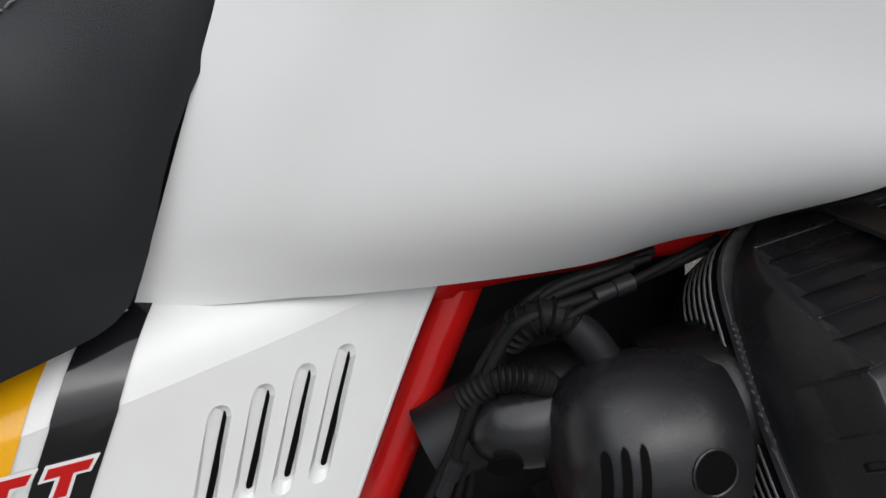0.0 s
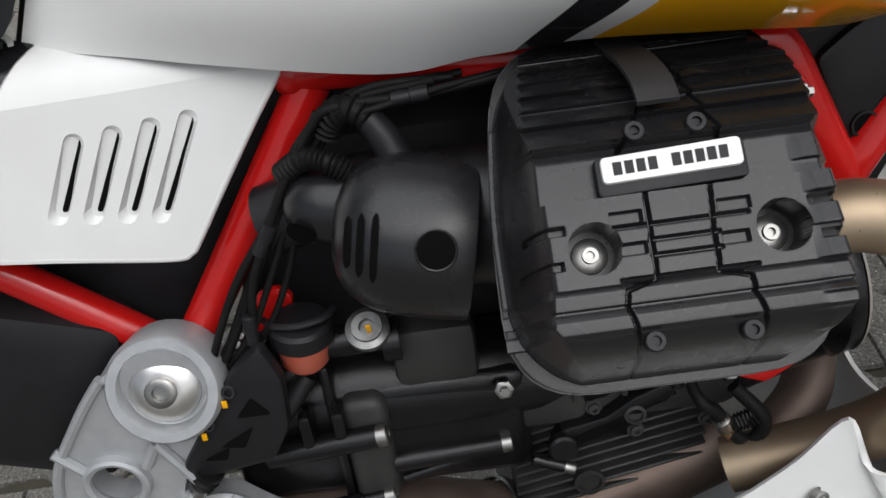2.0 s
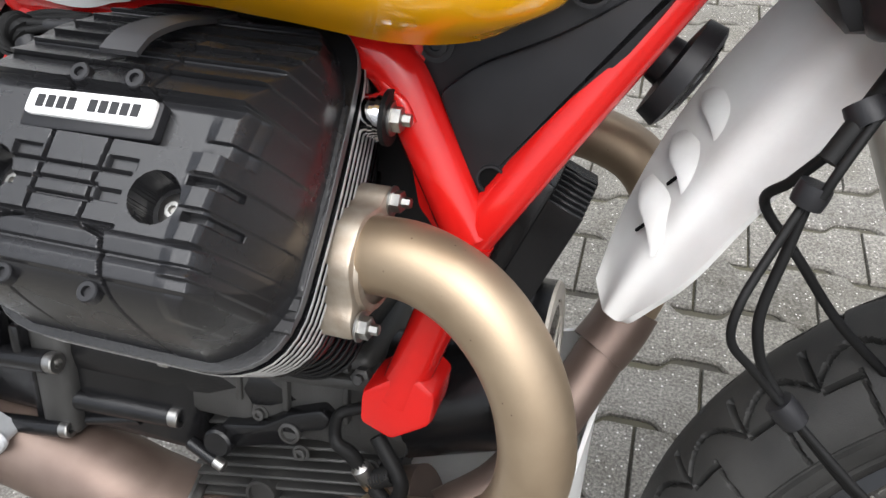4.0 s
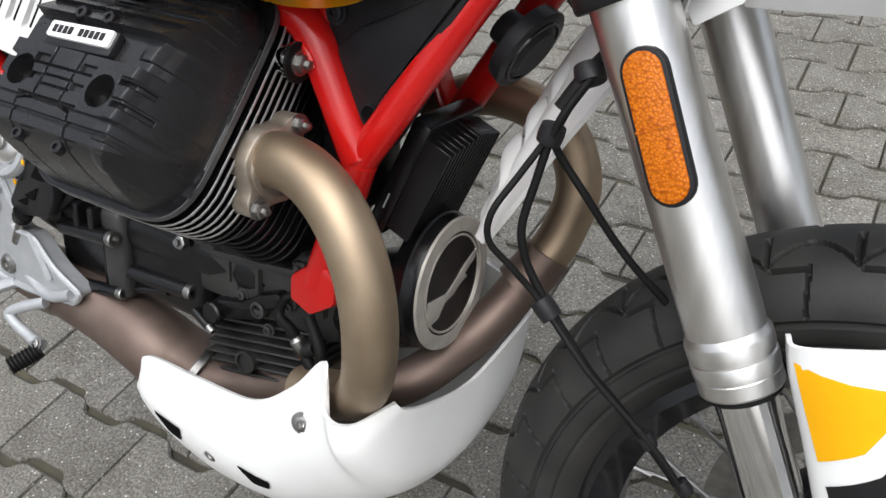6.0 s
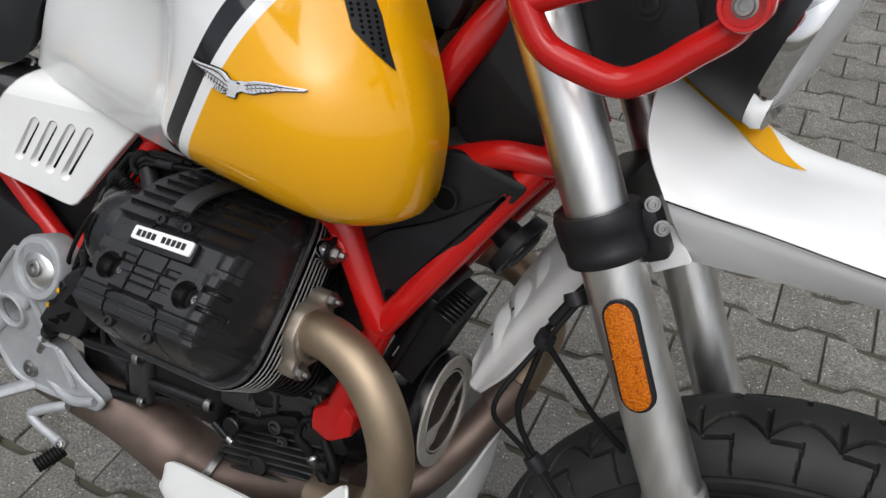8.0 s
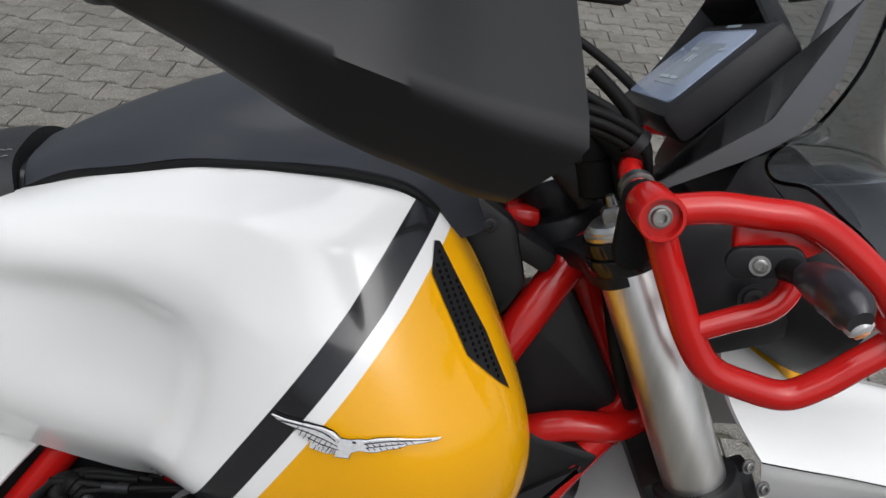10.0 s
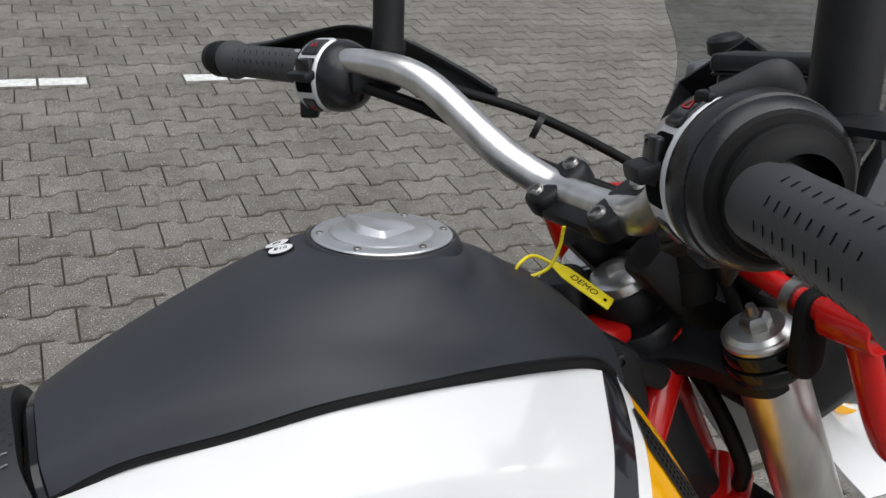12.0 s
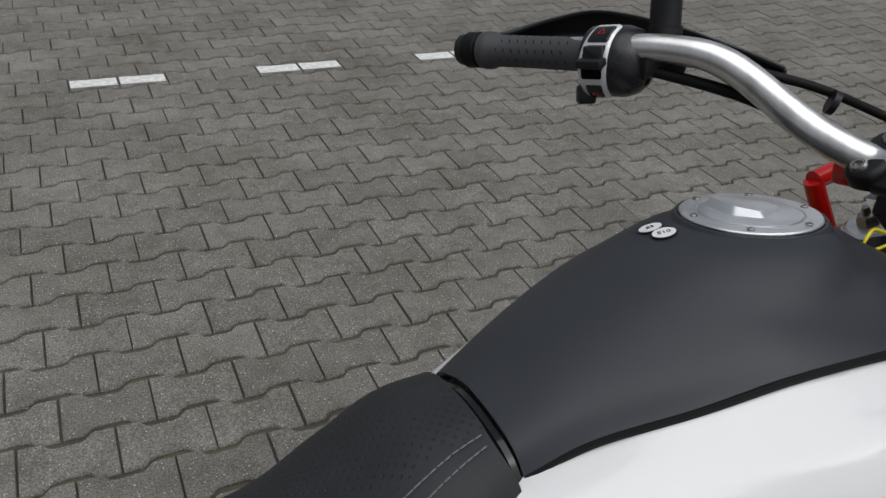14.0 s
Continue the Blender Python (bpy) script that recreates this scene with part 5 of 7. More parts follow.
for k in range(3):
    off = Vector((-.0145, -.009, -.0318)) * k
    rim = [Vector(p[:3]) + off + SN * p[3] * .60 for p in RIM_LINE]
    root = [Vector(p[:3]) + off + SN * p[3] for p in ROOT_LINE]
    mid = [a.lerp(b, .45) + SN * .0018 * w for a, b, w in zip(rim, root, (0, .8, 1, 1, .8, 0))]
    lip = [p - SN * .004 + Vector((.002, 0, .003)) for p in rim]
    scoop = part("mudguard_scoop", skin([lip, rim, mid, root], 4, 4, thick=.0015), GREY, mud)
    # small black patch paints the shade under the scoop's rim
    c = Vector((.2545, .004, .690)) + off + SN * .0040
    part("scoop_shade", plate(capsule((-.005, 0), (.005, 0), .0014), .0006, frame_of(c, SN, Vector((.010, -.024, -.014)))), HOLE_SHADE, scoop)

# ---- front end ----
FA, FB = Vector((.2165, -.106, 1.030)), Vector((.452, -.106, .563))
FD = (FB - FA).normalized()


def fork_leg(s):
    y = Vector((0, .106 * s - -.106, 0)) if s > 0 else Vector()
    a = FA + y
    low = .04 if s > 0 else .018
    leg = part("fork_tube", lathe([(d + (low if d > .46 else 0), r) for d, r in ((.010, .0245), (.012, .0255), (.240, .0255), (.241, .0265), (.245, .0265), (.246, .0262), (.252, .0261), (.466, .0258), (.4700, .0280), (.4715, .0284), (.4800, .0284), (.4806, .0270), (.4835, .0270), (.4842, .0281), (.4850, .0284), (.4935, .0284), (.4942, .0272), (.4960, .0272), (.4966, .0277), (.5060, .0277), (.5075, .0268), (.508, .021))], a, FD, 48), ALU, bike, "brushed alloy fork tube", angle=28)
    part("dust_seal", lathe([(.506 + low, .0262), (.510 + low, .0262), (.512 + low, .0245), (.512 + low, .0206)], a, FD, 40, cap=False), DARK, leg, "black rubber dust seal")
    top = a + FD * .001
    part("fork_cap", lathe([(-.002, .0005), (-.002, .020), (.001, .0235), (.003, .0235), (.0035, .0262), (.0065, .0262), (.008, .0250)], top, FD, 40), ALU, leg, "turned fork cap")
    part("cap_nut", lathe([(-.012, .0045), (-.012, .008), (-.009, .011), (-.002, .0115)], top, FD, 6), STEEL, leg)
    part("adjuster", lathe([(-.020, .0005), (-.020, .0035), (-.012, .0045)], top, FD, 14), STEEL, leg)
    part("upper_clamp", lathe([(.008, .0262), (.008, .0280), (.010, .0288), (.018, .0288), (.0185, .0272), (.020, .0272), (.0205, .0300), (.022, .0308), (.032, .0308), (.034, .0295), (.034, .0258)], top, FD, 44), STRIPE, leg, "black rubber ring under the cap")
    part("stanchion", tube([a + FD * (.509 + low), a + FD * .80], .0205, 28), CHROME, leg, "chromed inner fork leg")
    part("axle_clamp", rbox((.05, .045, .11), Matrix.Translation(a + FD * .80) @ Matrix.Rotation(radians(-28), 4, "Y"), .014), BLACK, leg)
    return leg


leg_r, leg_l = fork_leg(-1), fork_leg(1)
yk = FA + FD * .232
yoke = part("lower_yoke", lathe([(-.004, .0258), (-.004, .033), (-.002, .0345), (.012, .0345), (.0135, .0336), (.026, .0336), (.0275, .0345), (.036, .0345), (.038, .033), (.038, .0258)], yk, FD, 40), BLACK, bike, "black fork yoke")
part("yoke_bridge", rbox((.055, .21, .045), Matrix.Translation(yk + FD * .024 + Vector((-.02, .106, .0))) @ Matrix.Rotation(radians(-28), 4, "Y"), .012), BLACK, yoke)
part("yoke_lug", rbox((.022, .026, .046), Matrix.Translation(yk + FD * .026 + Vector((.031, .012, .016))) @ Matrix.Rotation(radians(-28), 4, "Y"), .005), BLACK, yoke)
for p in ((.3605, -.1050, .8410), (.3730, -.1125, .8270)):
    part("yoke_bolt", hexbolt(p, (.35, -.9, .2), .0044, .004), bpy.data.materials["dull_zinc"], yoke)
ty = part("top_yoke", plate(smooth_closed([(-.026, -.106), (-.014, -.128), (.014, -.128), (.026, -.106), (.022, -.075), (.002, -.045), (.006, 0), (.002, .045), (.022, .075), (.026, .106), (.014, .128), (-.014, .128), (-.026, .106), (-.030, .072), (-.040, .045), (-.052, .03), (-.060, 0), (-.052, -.03), (-.040, -.045), (-.030, -.072)], 4), .018, Matrix.Translation((.232, 0, .989)) @ Matrix.Rotation(radians(-28), 4, "Y"), .005), BLACK, bike, "black upper fork yoke")
part("stem_nut", lathe([(0, .026), (.004, .026), (.010, .024), (.013, .019), (.013, .010), (.006, .009), (.006, .0001)], (.180, .004, 1.034), -FD, 36), ALU, ty, "polished steering stem nut")
part("stem_collar", lathe([(-.034, .024), (-.020, .024), (-.0195, .030), (-.004, .031), (.002, .028), (.003, .02)], (.180, .004, 1.034), -FD, 32), BLACK, ty)
part("lock_barrel", lathe([(-.03, .022), (.010, .022), (.016, .018), (.016, .0001)], (.150, .040, 1.020), (-.3, 0, .95), 28), BLACK, ty)
# reflector on the tube
rfm = frame_of((.3764, -.1330, .7244), (-.10, -1, .06), -FD)
refl_mat = bpy.data.materials.new("amber_reflector")
refl_mat.use_nodes = True
nt = refl_mat.node_tree
rb_ = nt.nodes["Principled BSDF"]
tc = nt.nodes.new("ShaderNodeTexCoord")
vo = nt.nodes.new("ShaderNodeTexVoronoi")
vo.inputs["Scale"].default_value = 520
nt.links.new(tc.outputs["Object"], vo.inputs["Vector"])
rp = nt.nodes.new("ShaderNodeValToRGB")
rp.color_ramp.elements[0].color, rp.color_ramp.elements[1].color = (.62, .17, .003, 1), (.26, .05, .001, 1)
nt.links.new(vo.outputs["Distance"], rp.inputs[0])
nt.links.new(rp.outputs[0], rb_.inputs["Base Color"])
bp = nt.nodes.new("ShaderNodeBump")
bp.inputs["Strength"].default_value, bp.inputs["Distance"].default_value = .6, .001
nt.links.new(vo.outputs["Distance"], bp.inputs["Height"])
nt.links.new(bp.outputs[0], rb_.inputs["Normal"])
rb_.inputs["Roughness"].default_value = .2
rb_.inputs["Coat Weight"].default_value = .15
rb_.inputs["Specular IOR Level"].default_value = .25
refl = part("reflector", plate(capsule((0, -.0330), (0, .0330), .0147, 10), .006, rfm, .0015), BLACK, leg_r, "amber reflector in a black holder")
part("reflector_lens", plate(capsule((0, -.0330), (0, .0330), .0120, 10), .0032, rfm @ Matrix.Translation((0, 0, .0045)), .001), refl_mat, refl)
part("lens_divider", rbox((.025, .0012, .001), rfm @ Matrix.Translation((0, 0, .0080)), 0), refl_mat, refl)

# wheel
WC = Vector((.583, 0, .330))


def tyre():
    """A block tyre: arched grooves beside the crown, cross cuts and a shoulder line."""
    n_round, n_across, blocks = 1224, 150, 34
    bm = bmesh.new()
    grid = []
    clip = lambda d, half: max(0.0, min(1.0, (half - abs(d)) / (half * .6) + .2))
    for i in range(n_round):
        th = 2 * math.pi * i / n_round
        u = i / n_round * blocks
        row = []
        for j in range(n_across):
            arc = -1 + 2 * j / (n_across - 1)
            ph = radians(142) * arc
            w, h = .056 * math.sin(ph), .048 * math.cos(ph)
            a, uu = abs(arc), u + (.5 if arc > 0 else 0)
            f = uu % 1
            arch = .30 - .16 * math.sin(math.pi * f)
            depth = .0045 * clip(a - arch, .014)
            if a < arch:
                depth = max(depth, .0045 * clip(min(f, 1 - f), .032) * (1 if a > .05 else 0))
            if .30 < a < .60:
                g = (uu + .5 - .25 * (a - .30)) % 1
                depth = max(depth, .0030 * clip(min(g, 1 - g), .022))
                if a < .34 and g < .45:
                    depth = max(depth, .0040 * clip(a - .325, .012))
            depth = max(depth, .0020 * clip(a - .64, .020), .0012 * clip(a - .80, .016))
            k = 1 - depth * 1.45 / .05
            row.append(bm.verts.new(WC + Vector((math.cos(th) * (.282 + h * k), w * k, math.sin(th) * (.282 + h * k)))))
        grid.append(row)
    for i in range(n_round):
        a, b = grid[i], grid[(i + 1) % n_round]
        for j in range(n_across - 1):
            bm.faces.new((a[j], a[j + 1], b[j + 1], b[j]))
    return bm


wheel = part("front_wheel", lathe([(-.040, .236), (-.036, .245), (-.030, .242), (-.024, .232), (-.012, .222), (.012, .222), (.024, .232), (.030, .242), (.036, .245), (.040, .236), (.030, .228), (.014, .214), (-.014, .214), (-.030, .228), (-.040, .236)], WC, (0, 1, 0), 96, cap=False), STRIPE, bike, "black spoked front wheel with block tyre")
part("tyre", tyre(), TYRE, wheel, "worn black rubber tyre with large tread blocks", angle=28)
part("hub", lathe([(-.055, .020), (-.05, .036), (-.035, .036), (-.028, .024), (.028, .024), (.035, .036), (.05, .036), (.055, .020)], WC, (0, 1, 0), 32), BLACK, wheel)
for k in range(32):
    a = 2 * math.pi * k / 32
    s = 1 if k % 2 else -1
    b = a + (.42 if k % 4 < 2 else -.42)
    part("spoke", tube([WC + Vector((.034 * math.cos(b), .042 * s, .034 * math.sin(b))), WC + Vector((.222 * math.cos(a), .006 * s, .222 * math.sin(a)))], .0021, 8), STEEL, wheel)
    part("spoke_nipple", tube([WC + Vector((r * math.cos(a), (.006 + (.222 - r) * .19) * s, r * math.sin(a))) for r in (.198, .216)], .0034, 8), STEEL, wheel)
for s in (-1, 1):
    part("brake_disc", lathe([(0, .155), (.004, .155), (.004, .118), (0, .118), (0, .155)], WC + Vector((0, .066 * s - .002, 0)), (0, 1, 0), 64, cap=False), STEEL, wheel)
cal = part("brake_caliper", rbox((.055, .05, .10), Matrix.Translation((.505, -.085, .445)) @ Matrix.Rotation(radians(30), 4, "Y"), .014), BLACK, leg_r)
for p in ((.478, -.108, .47), (.50, -.112, .41)):
    part("caliper_bolt", hexbolt(p, (0, -1, 0), .007, .005), STEEL, cal)
# fork guard
GU = [[(0.470, -.116, 0.611), (0.478, -.140, 0.617), (0.508, -.146, 0.629), (0.538, -.128, 0.631), (0.552, -.100, 0.617)],
      [(0.478, -.118, 0.586), (0.486, -.142, 0.593), (0.518, -.148, 0.601), (0.552, -.130, 0.601), (0.566, -.100, 0.589)],
      [(0.496, -.118, 0.546), (0.504, -.142, 0.549), (0.536, -.148, 0.551), (0.570, -.130, 0.549), (0.584, -.100, 0.541)],
      [(0.536, -.118, 0.451), (0.544, -.142, 0.451), (0.576, -.148, 0.451), (0.610, -.130, 0.451), (0.622, -.100, 0.451)],
      [(0.576, -.115, 0.361), (0.584, -.135, 0.361), (0.611, -.140, 0.361), (0.641, -.125, 0.361), (0.651, -.100, 0.361)]]
fg = part("fork_guard", skin(GU, 6, 6, thick=.003), WHITE, leg_r, "white fork guard with yellow field and black band")


def guard_patch(outline, mat, name):
    bm = bmesh.new()
    vs = [bm.verts.new((x, 0, z)) for x, z in outline]
    bm.faces.new(vs)
    bmesh.ops.triangulate(bm, faces=bm.faces[:])
    for _ in range(2):
        bmesh.ops.subdivide_edges(bm, edges=bm.edges[:], cuts=1, use_grid_fill=True)
    for v in bm.verts:
        ok, p, n, _ = fg.ray_cast(Vector((v.co.x, -.5, v.co.z)), Vector((0, 1, 0)))
        v.co = (p + Vector((0, -.0010, 0))) if ok else Vector((v.co.x, -.147, v.co.z))
    return part(name, bm, mat, fg)


guard_patch([(.480, .608), (.543, .611), (.541, .600), (.529, .570), (.508, .552)], YELLOW, "yellow_field")
guard_patch([(.516, .538), (.541, .558), (.560, .597), (.566, .580), (.556, .541), (.526, .519)], STRIPE, "black_band")

# high front mudguard
FEN = [
    [(.3690, -.108, .8480), (.3500, -.094, .8720), (.3385, -.076, .8950), (.3340, -.040, .9300), (.334, 0, .940)],
    [(.4050, -.107, .8450), (.3970, -.090, .8620), (.3920, -.062, .8800), (.3900, -.030, .9020), (.390, 0, .914)],
    [(.4440, -.106, .8425), (.4420, -.084, .8560), (.4400, -.054, .8660), (.4400, -.022, .8740), (.440, 0, .888)],
    [(.5230, -.103, .8340), (.5220, -.080, .8500), (.5210, -.050, .8620), (.5200, -.022, .8700), (.520, 0, .876)],
    [(.6400, -.094, .8220), (.6400, -.070, .8380), (.6400, -.044, .8490), (.6400, -.020, .8580), (.640, 0, .862)],
    [(.8000, -.070, .7960), (.8000, -.052, .8100), (.8000, -.032, .8200), (.8000, -.015, .8270), (.800, 0, .830)],
    [(.8800, -.042, .7800), (.8840, -.030, .7880), (.8870, -.018, .7950), (.8890, -.008, .7990), (.890, 0, .800)],
]
fender = part("front_mudguard", skin([mirrored(r) for r in FEN], 7, 6, thick=.004), WHITE, bike, "white high front mudguard with yellow wedge")
FLANK = material("mudguard_flank_plastic", (0.74, 0.74, 0.735), 0.42, 0, (0.67, 0.67, 0.66), 14, bump=0.10, bump_scale=220)
LOWER = [(.3950, -.064, .7875), (.4300, -.066, .7895), (.4700, -.067, .7925), (.5320, -.067, .7945), (.640, -.062, .788), (.800, -.046, .772), (.878, -.026, .766)]
for s in (-1, 1):
    rows = []
    for r, q in zip(FEN, LOWER):
        a, b = Vector(r[0]) + Vector((.001, .004, -.0022)), Vector(q)
        rows.append([(p.x, p.y * -s, p.z) for p in (a, a.lerp(b, .3) + Vector((0, -.004, 0)), a.lerp(b, .7) + Vector((0, -.003, 0)), b)])
    flank = part("mudguard_flank", skin(rows, 7, 4, thick=.003), FLANK, fender, "dull white lower flank with dried drops")
    part("flank_seam", tube([(r[0][0] + .001, (r[0][1] + .0012) * -s, r[0][2] - .0012) for r in FEN], .0008, 6, 7), DARK, fender)
    bm = bmesh.new()
    pts = [(.340, .036), (.3814, .034), (.4147, .031), (.4363, .027), (.4586, .0225), (.4388, .014), (.423, .005), (.400, .003), (.350, .010)]
    vs = [bm.verts.new((x, y * s, 1.0)) for x, y in pts]
    bm.faces.new(vs)
    bmesh.ops.triangulate(bm, faces=bm.faces[:])
    bmesh.ops.subdivide_edges(bm, edges=bm.edges[:], cuts=3, use_grid_fill=True)
    for v in bm.verts:
        ok, p, n, _ = fender.ray_cast(Vector((v.co.x, v.co.y, 1.2)), Vector((0, 0, -1)))
        v.co = p + Vector((0, 0, .0012)) if ok else v.co
    part("yellow_wedge", bm, YELLOW, fender)
part("mudguard_bracket", plate(rounded([(.3500, .8060), (.3751, .8200), (.3985, .7923), (.3704, .7738)], .003), .003, side(-.076), .001), FLANK, fender)
part("bracket_fold", rbox((.0016, .003, .046), Matrix.Translation((.3660, -.0795, .7960)) @ Matrix.Rotation(radians(10), 4, "Y"), .0005, 1), FLANK, fender)
# brake lines
LINE_A = [(.3003, -.1101, .6982), (.2870, -.1240, .6700), (.2760, -.1380, .6440), (.2762, -.1385, .6230), (.2903, -.1296, .6043), (.3120, -.1205, .5800), (.3490, -.1255, .5480), (.3690, -.1250, .5310), (.4150, -.1200, .4920), (.4650, -.1100, .4300)]
LINE_B = [(.3003, -.1101, .6982), (.2950, -.1140, .6650), (.2900, -.1174, .6321), (.2935, -.1160, .6100), (.3021, -.1136, .5918), (.3200, -.1140, .5700), (.3540, -.1170, .5370), (.3720, -.1160, .5220), (.4130, -.1120, .4840), (.4600, -.1050, .4300)]
LINE_C = [(.3080, -.1000, .7200), (.2940, -.0850, .6950), (.2860, -.0650, .6740), (.3121, -.0600, .6415), (.3463, -.0500, .5994), (.3900, -.0400, .5600)]
l1 = part("brake_line", tube(LINE_B, .0031, 12, 8), DARK, bike, "black brake lines")
part("brake_line", tube(LINE_A, .0025, 12, 8), DARK, bike)
part("brake_line", tube(LINE_C, .0031, 12, 8), DARK, bike)
part("line_sleeve", tube([(.338, -.075, .772), (.3171, -.1002, .7390), (.3043, -.1091, .7150)], .0060, 14), DARK, l1)
part("sleeve_wire", tube([(.322, -.1060, .741), (.3095, -.1160, .7150), (.3040, -.1175, .6990)], .0026, 10), DARK, l1)
for p, d, r, h in (((.3171, -.1002, .7390), (.5, -.4, -.8), .0098, .006), ((.3003, -.1110, .6980), (.25, 0, .95), .0085, .006), ((.3160, -.1180, .5745), (-.7, 0, .7), .0080, .008)):
    part("line_clip", lathe([(-h, r * .7), (-h, r), (-h * .3, r * 1.06), (h * .3, r * 1.06), (h, r), (h, r * .7)], p, d, 18), BLACK, l1)
for q in (.0, .05):
    part("line_ferrule", lathe([(0, .0040), (.001, .0058), (.010, .0058), (.012, .0048)], (.400 + q * .6, -.1185 + q * .1, .5035 - q * .6), (.72, .05, -.69), 14), BLACK, l1)

# red headlight guard, indicator, headlight
LOOP = [(.2227, 1.0566), (.258, 1.0640), (.287, 1.0645), (.3120, 1.0645), (.328, 1.0600), (.349, 1.0485), (.375, 1.0295), (.398, 1.0050), (.394, .9885), (.3745, .9705), (.357, .9550), (.335, .9425), (.308, .9455), (.2800, .9545), (.262, .9760), (.245, 1.008), (.232, 1.035)]
GY = -.181


cb = part("headlight_guard", tube([(x, GY, z) for x, z in LOOP[:8]], .0105, 18, 8), RED, bike, "red tubular headlight guard")
part("guard_tube", tube([(x, GY, z) for x, z in LOOP[7:] + LOOP[:1]], .0105, 18, 6), RED, cb)
part("guard_brace", tube([(x, GY + d, z) for x, z, d in ((.2640, .981, 0), (.288, .9915, .001), (.3080, 1.0000, .002), (.3190, 1.0120, .004), (.3230, 1.0280, .008))], .0085, 14), RED, cb)
part("guard_plate", plate(rounded([(.275, 1.058), (.334, 1.060), (.340, 1.046), (.320, 1.034), (.287, 1.021), (.279, 1.034)], .006), .006, side(GY + .010), .002), RED, cb)
for x, z in ((.2227, 1.0566), (.398, 1.0035)):
    ring = part("guard_boss", lathe([(-.020, .0155), (.0165, .0155), (.0180, .0145), (.0180, .0125), (.0115, .0120), (.0115, .0001)], (x, GY, z), (0, -1, 0), 36), RED, cb)
    part("guard_bolt", lathe([(.0110, .0078), (.0122, .0076), (.0124, .0062), (.0160, .0060), (.0166, .0054), (.0166, .0032), (.0130, .0030), (.0130, .0001)], (x, GY, z), (0, -1, 0), 24), STEEL, ring)
part("guard_stay", tube([(.398, GY + .015, 1.0035), (.41, -.06, 1.012)], .010, 12), RED, cb)
part("guard_stay", tube([(.2227, GY + .015, 1.0566), (.2210, GY + .040, 1.0590), (.2180, -.112, 1.0660), (.2280, -.070, 1.0680)], .0088, 16), RED, cb)
part("stay_collar", lathe([(0, .0095), (.0005, .0125), (.008, .0130), (.009, .0110)], (.2205, GY + .044, 1.0595), (-.05, .95, .08), 28), STEEL, cb, "zinc collar")
part("stay_washer", plate(capsule((0, -.036), (0, .001), .0135, 8), .009, frame_of((.2215, GY + .038, 1.0550), (0, -1, 0)), .003), DARK, cb, "black rubber stay plate")
# the same guard on the far side
part("far_guard", tube([(x, -GY, z) for x, z in LOOP] + [(.2227, -GY, 1.0566)], .0105, 12, 5), RED, cb)
SMOKE = material("smoky_plastic", (0.024, 0.023, 0.028), 0.30, 0, (0.020, 0.019, 0.023), 30, coat=0.1, spec=0.4)
ind = part("indicator", plate(capsule((-.015, -.002), (.012, .004), .0105, 8), .006, frame_of((.2985, GY - .002, 1.0335), (-.25, -1, 0), (0, 0, 1)), .002), BLACK, bike, "smoked indicator on a black base")
part("base_bolt", hexbolt((.2925, GY - .0075, 1.0325), (-.25, -1, .05), .0046, .003), STEEL, ind)
part("indicator_stem", tube([(.309, GY - .004, 1.0325), (.311, GY - .018, 1.0340), (.313, GY - .030, 1.0350)], [.0085, .0072, .0078], 16), DARK, ind)
part("indicator_body", tube([(.3125, GY - .026, 1.0350), (.3145, GY - .040, 1.0365), (.3165, GY - .060, 1.0370), (.3190, GY - .078, 1.0345), (.3200, GY - .087, 1.0310)], [.0075, .0108, .0128, .0118, .0070], 24, 6, flat=1.15), SMOKE, ind)
AMBER = material("amber_bulb", (.75, .22, .02), .3)
CLEAR = material("clear_lens", (.5, .5, .5), .08, 0, coat=.8)
part("indicator_lens", lathe([(-.006, .0075), (0, .0085), (.004, .0075), (.006, .004), (.0065, .0005)], (.3235, GY - .079, 1.0268), (.45, -.62, -.62), 24), CLEAR, ind)
part("indicator_bulb", lathe([(.002, .0048), (.0064, .0042), (.0072, .0005)], (.3232, GY - .0785, 1.0258), (.45, -.62, -.62), 18), AMBER, ind)
HL = Vector((.382, -.022, 1.000))
hl = part("headlight", lathe([(-.045, .0005), (-.042, .040), (-.025, .068), (.0, .082), (.040, .088), (.052, .088), (.056, .085)], HL, (.94, -.10, -.30), 44), BLACK, bike, "round black headlight shell")
part("headlight_ring", lathe([(.050, .0875), (.060, .089), (.066, .086), (.060, .080)], HL, (.94, -.10, -.30), 44, cap=False), CHROME, hl)
part("headlight_glass", lathe([(.056, .082), (.068, .060), (.074, .030), (.076, .0005)], HL, (.94, -.10, -.30), 40), CLEAR, hl)
part("headlight_holder", rbox((.10, .20, .12), Matrix.Translation((.31, .0, .985)) @ Matrix.Rotation(radians(-20), 4, "Y"), .02), BLACK, bike)
part("holder_bolt", hexbolt((.326, -.112, .985), (0, -1, 0), .008, .004), BLACK, hl)

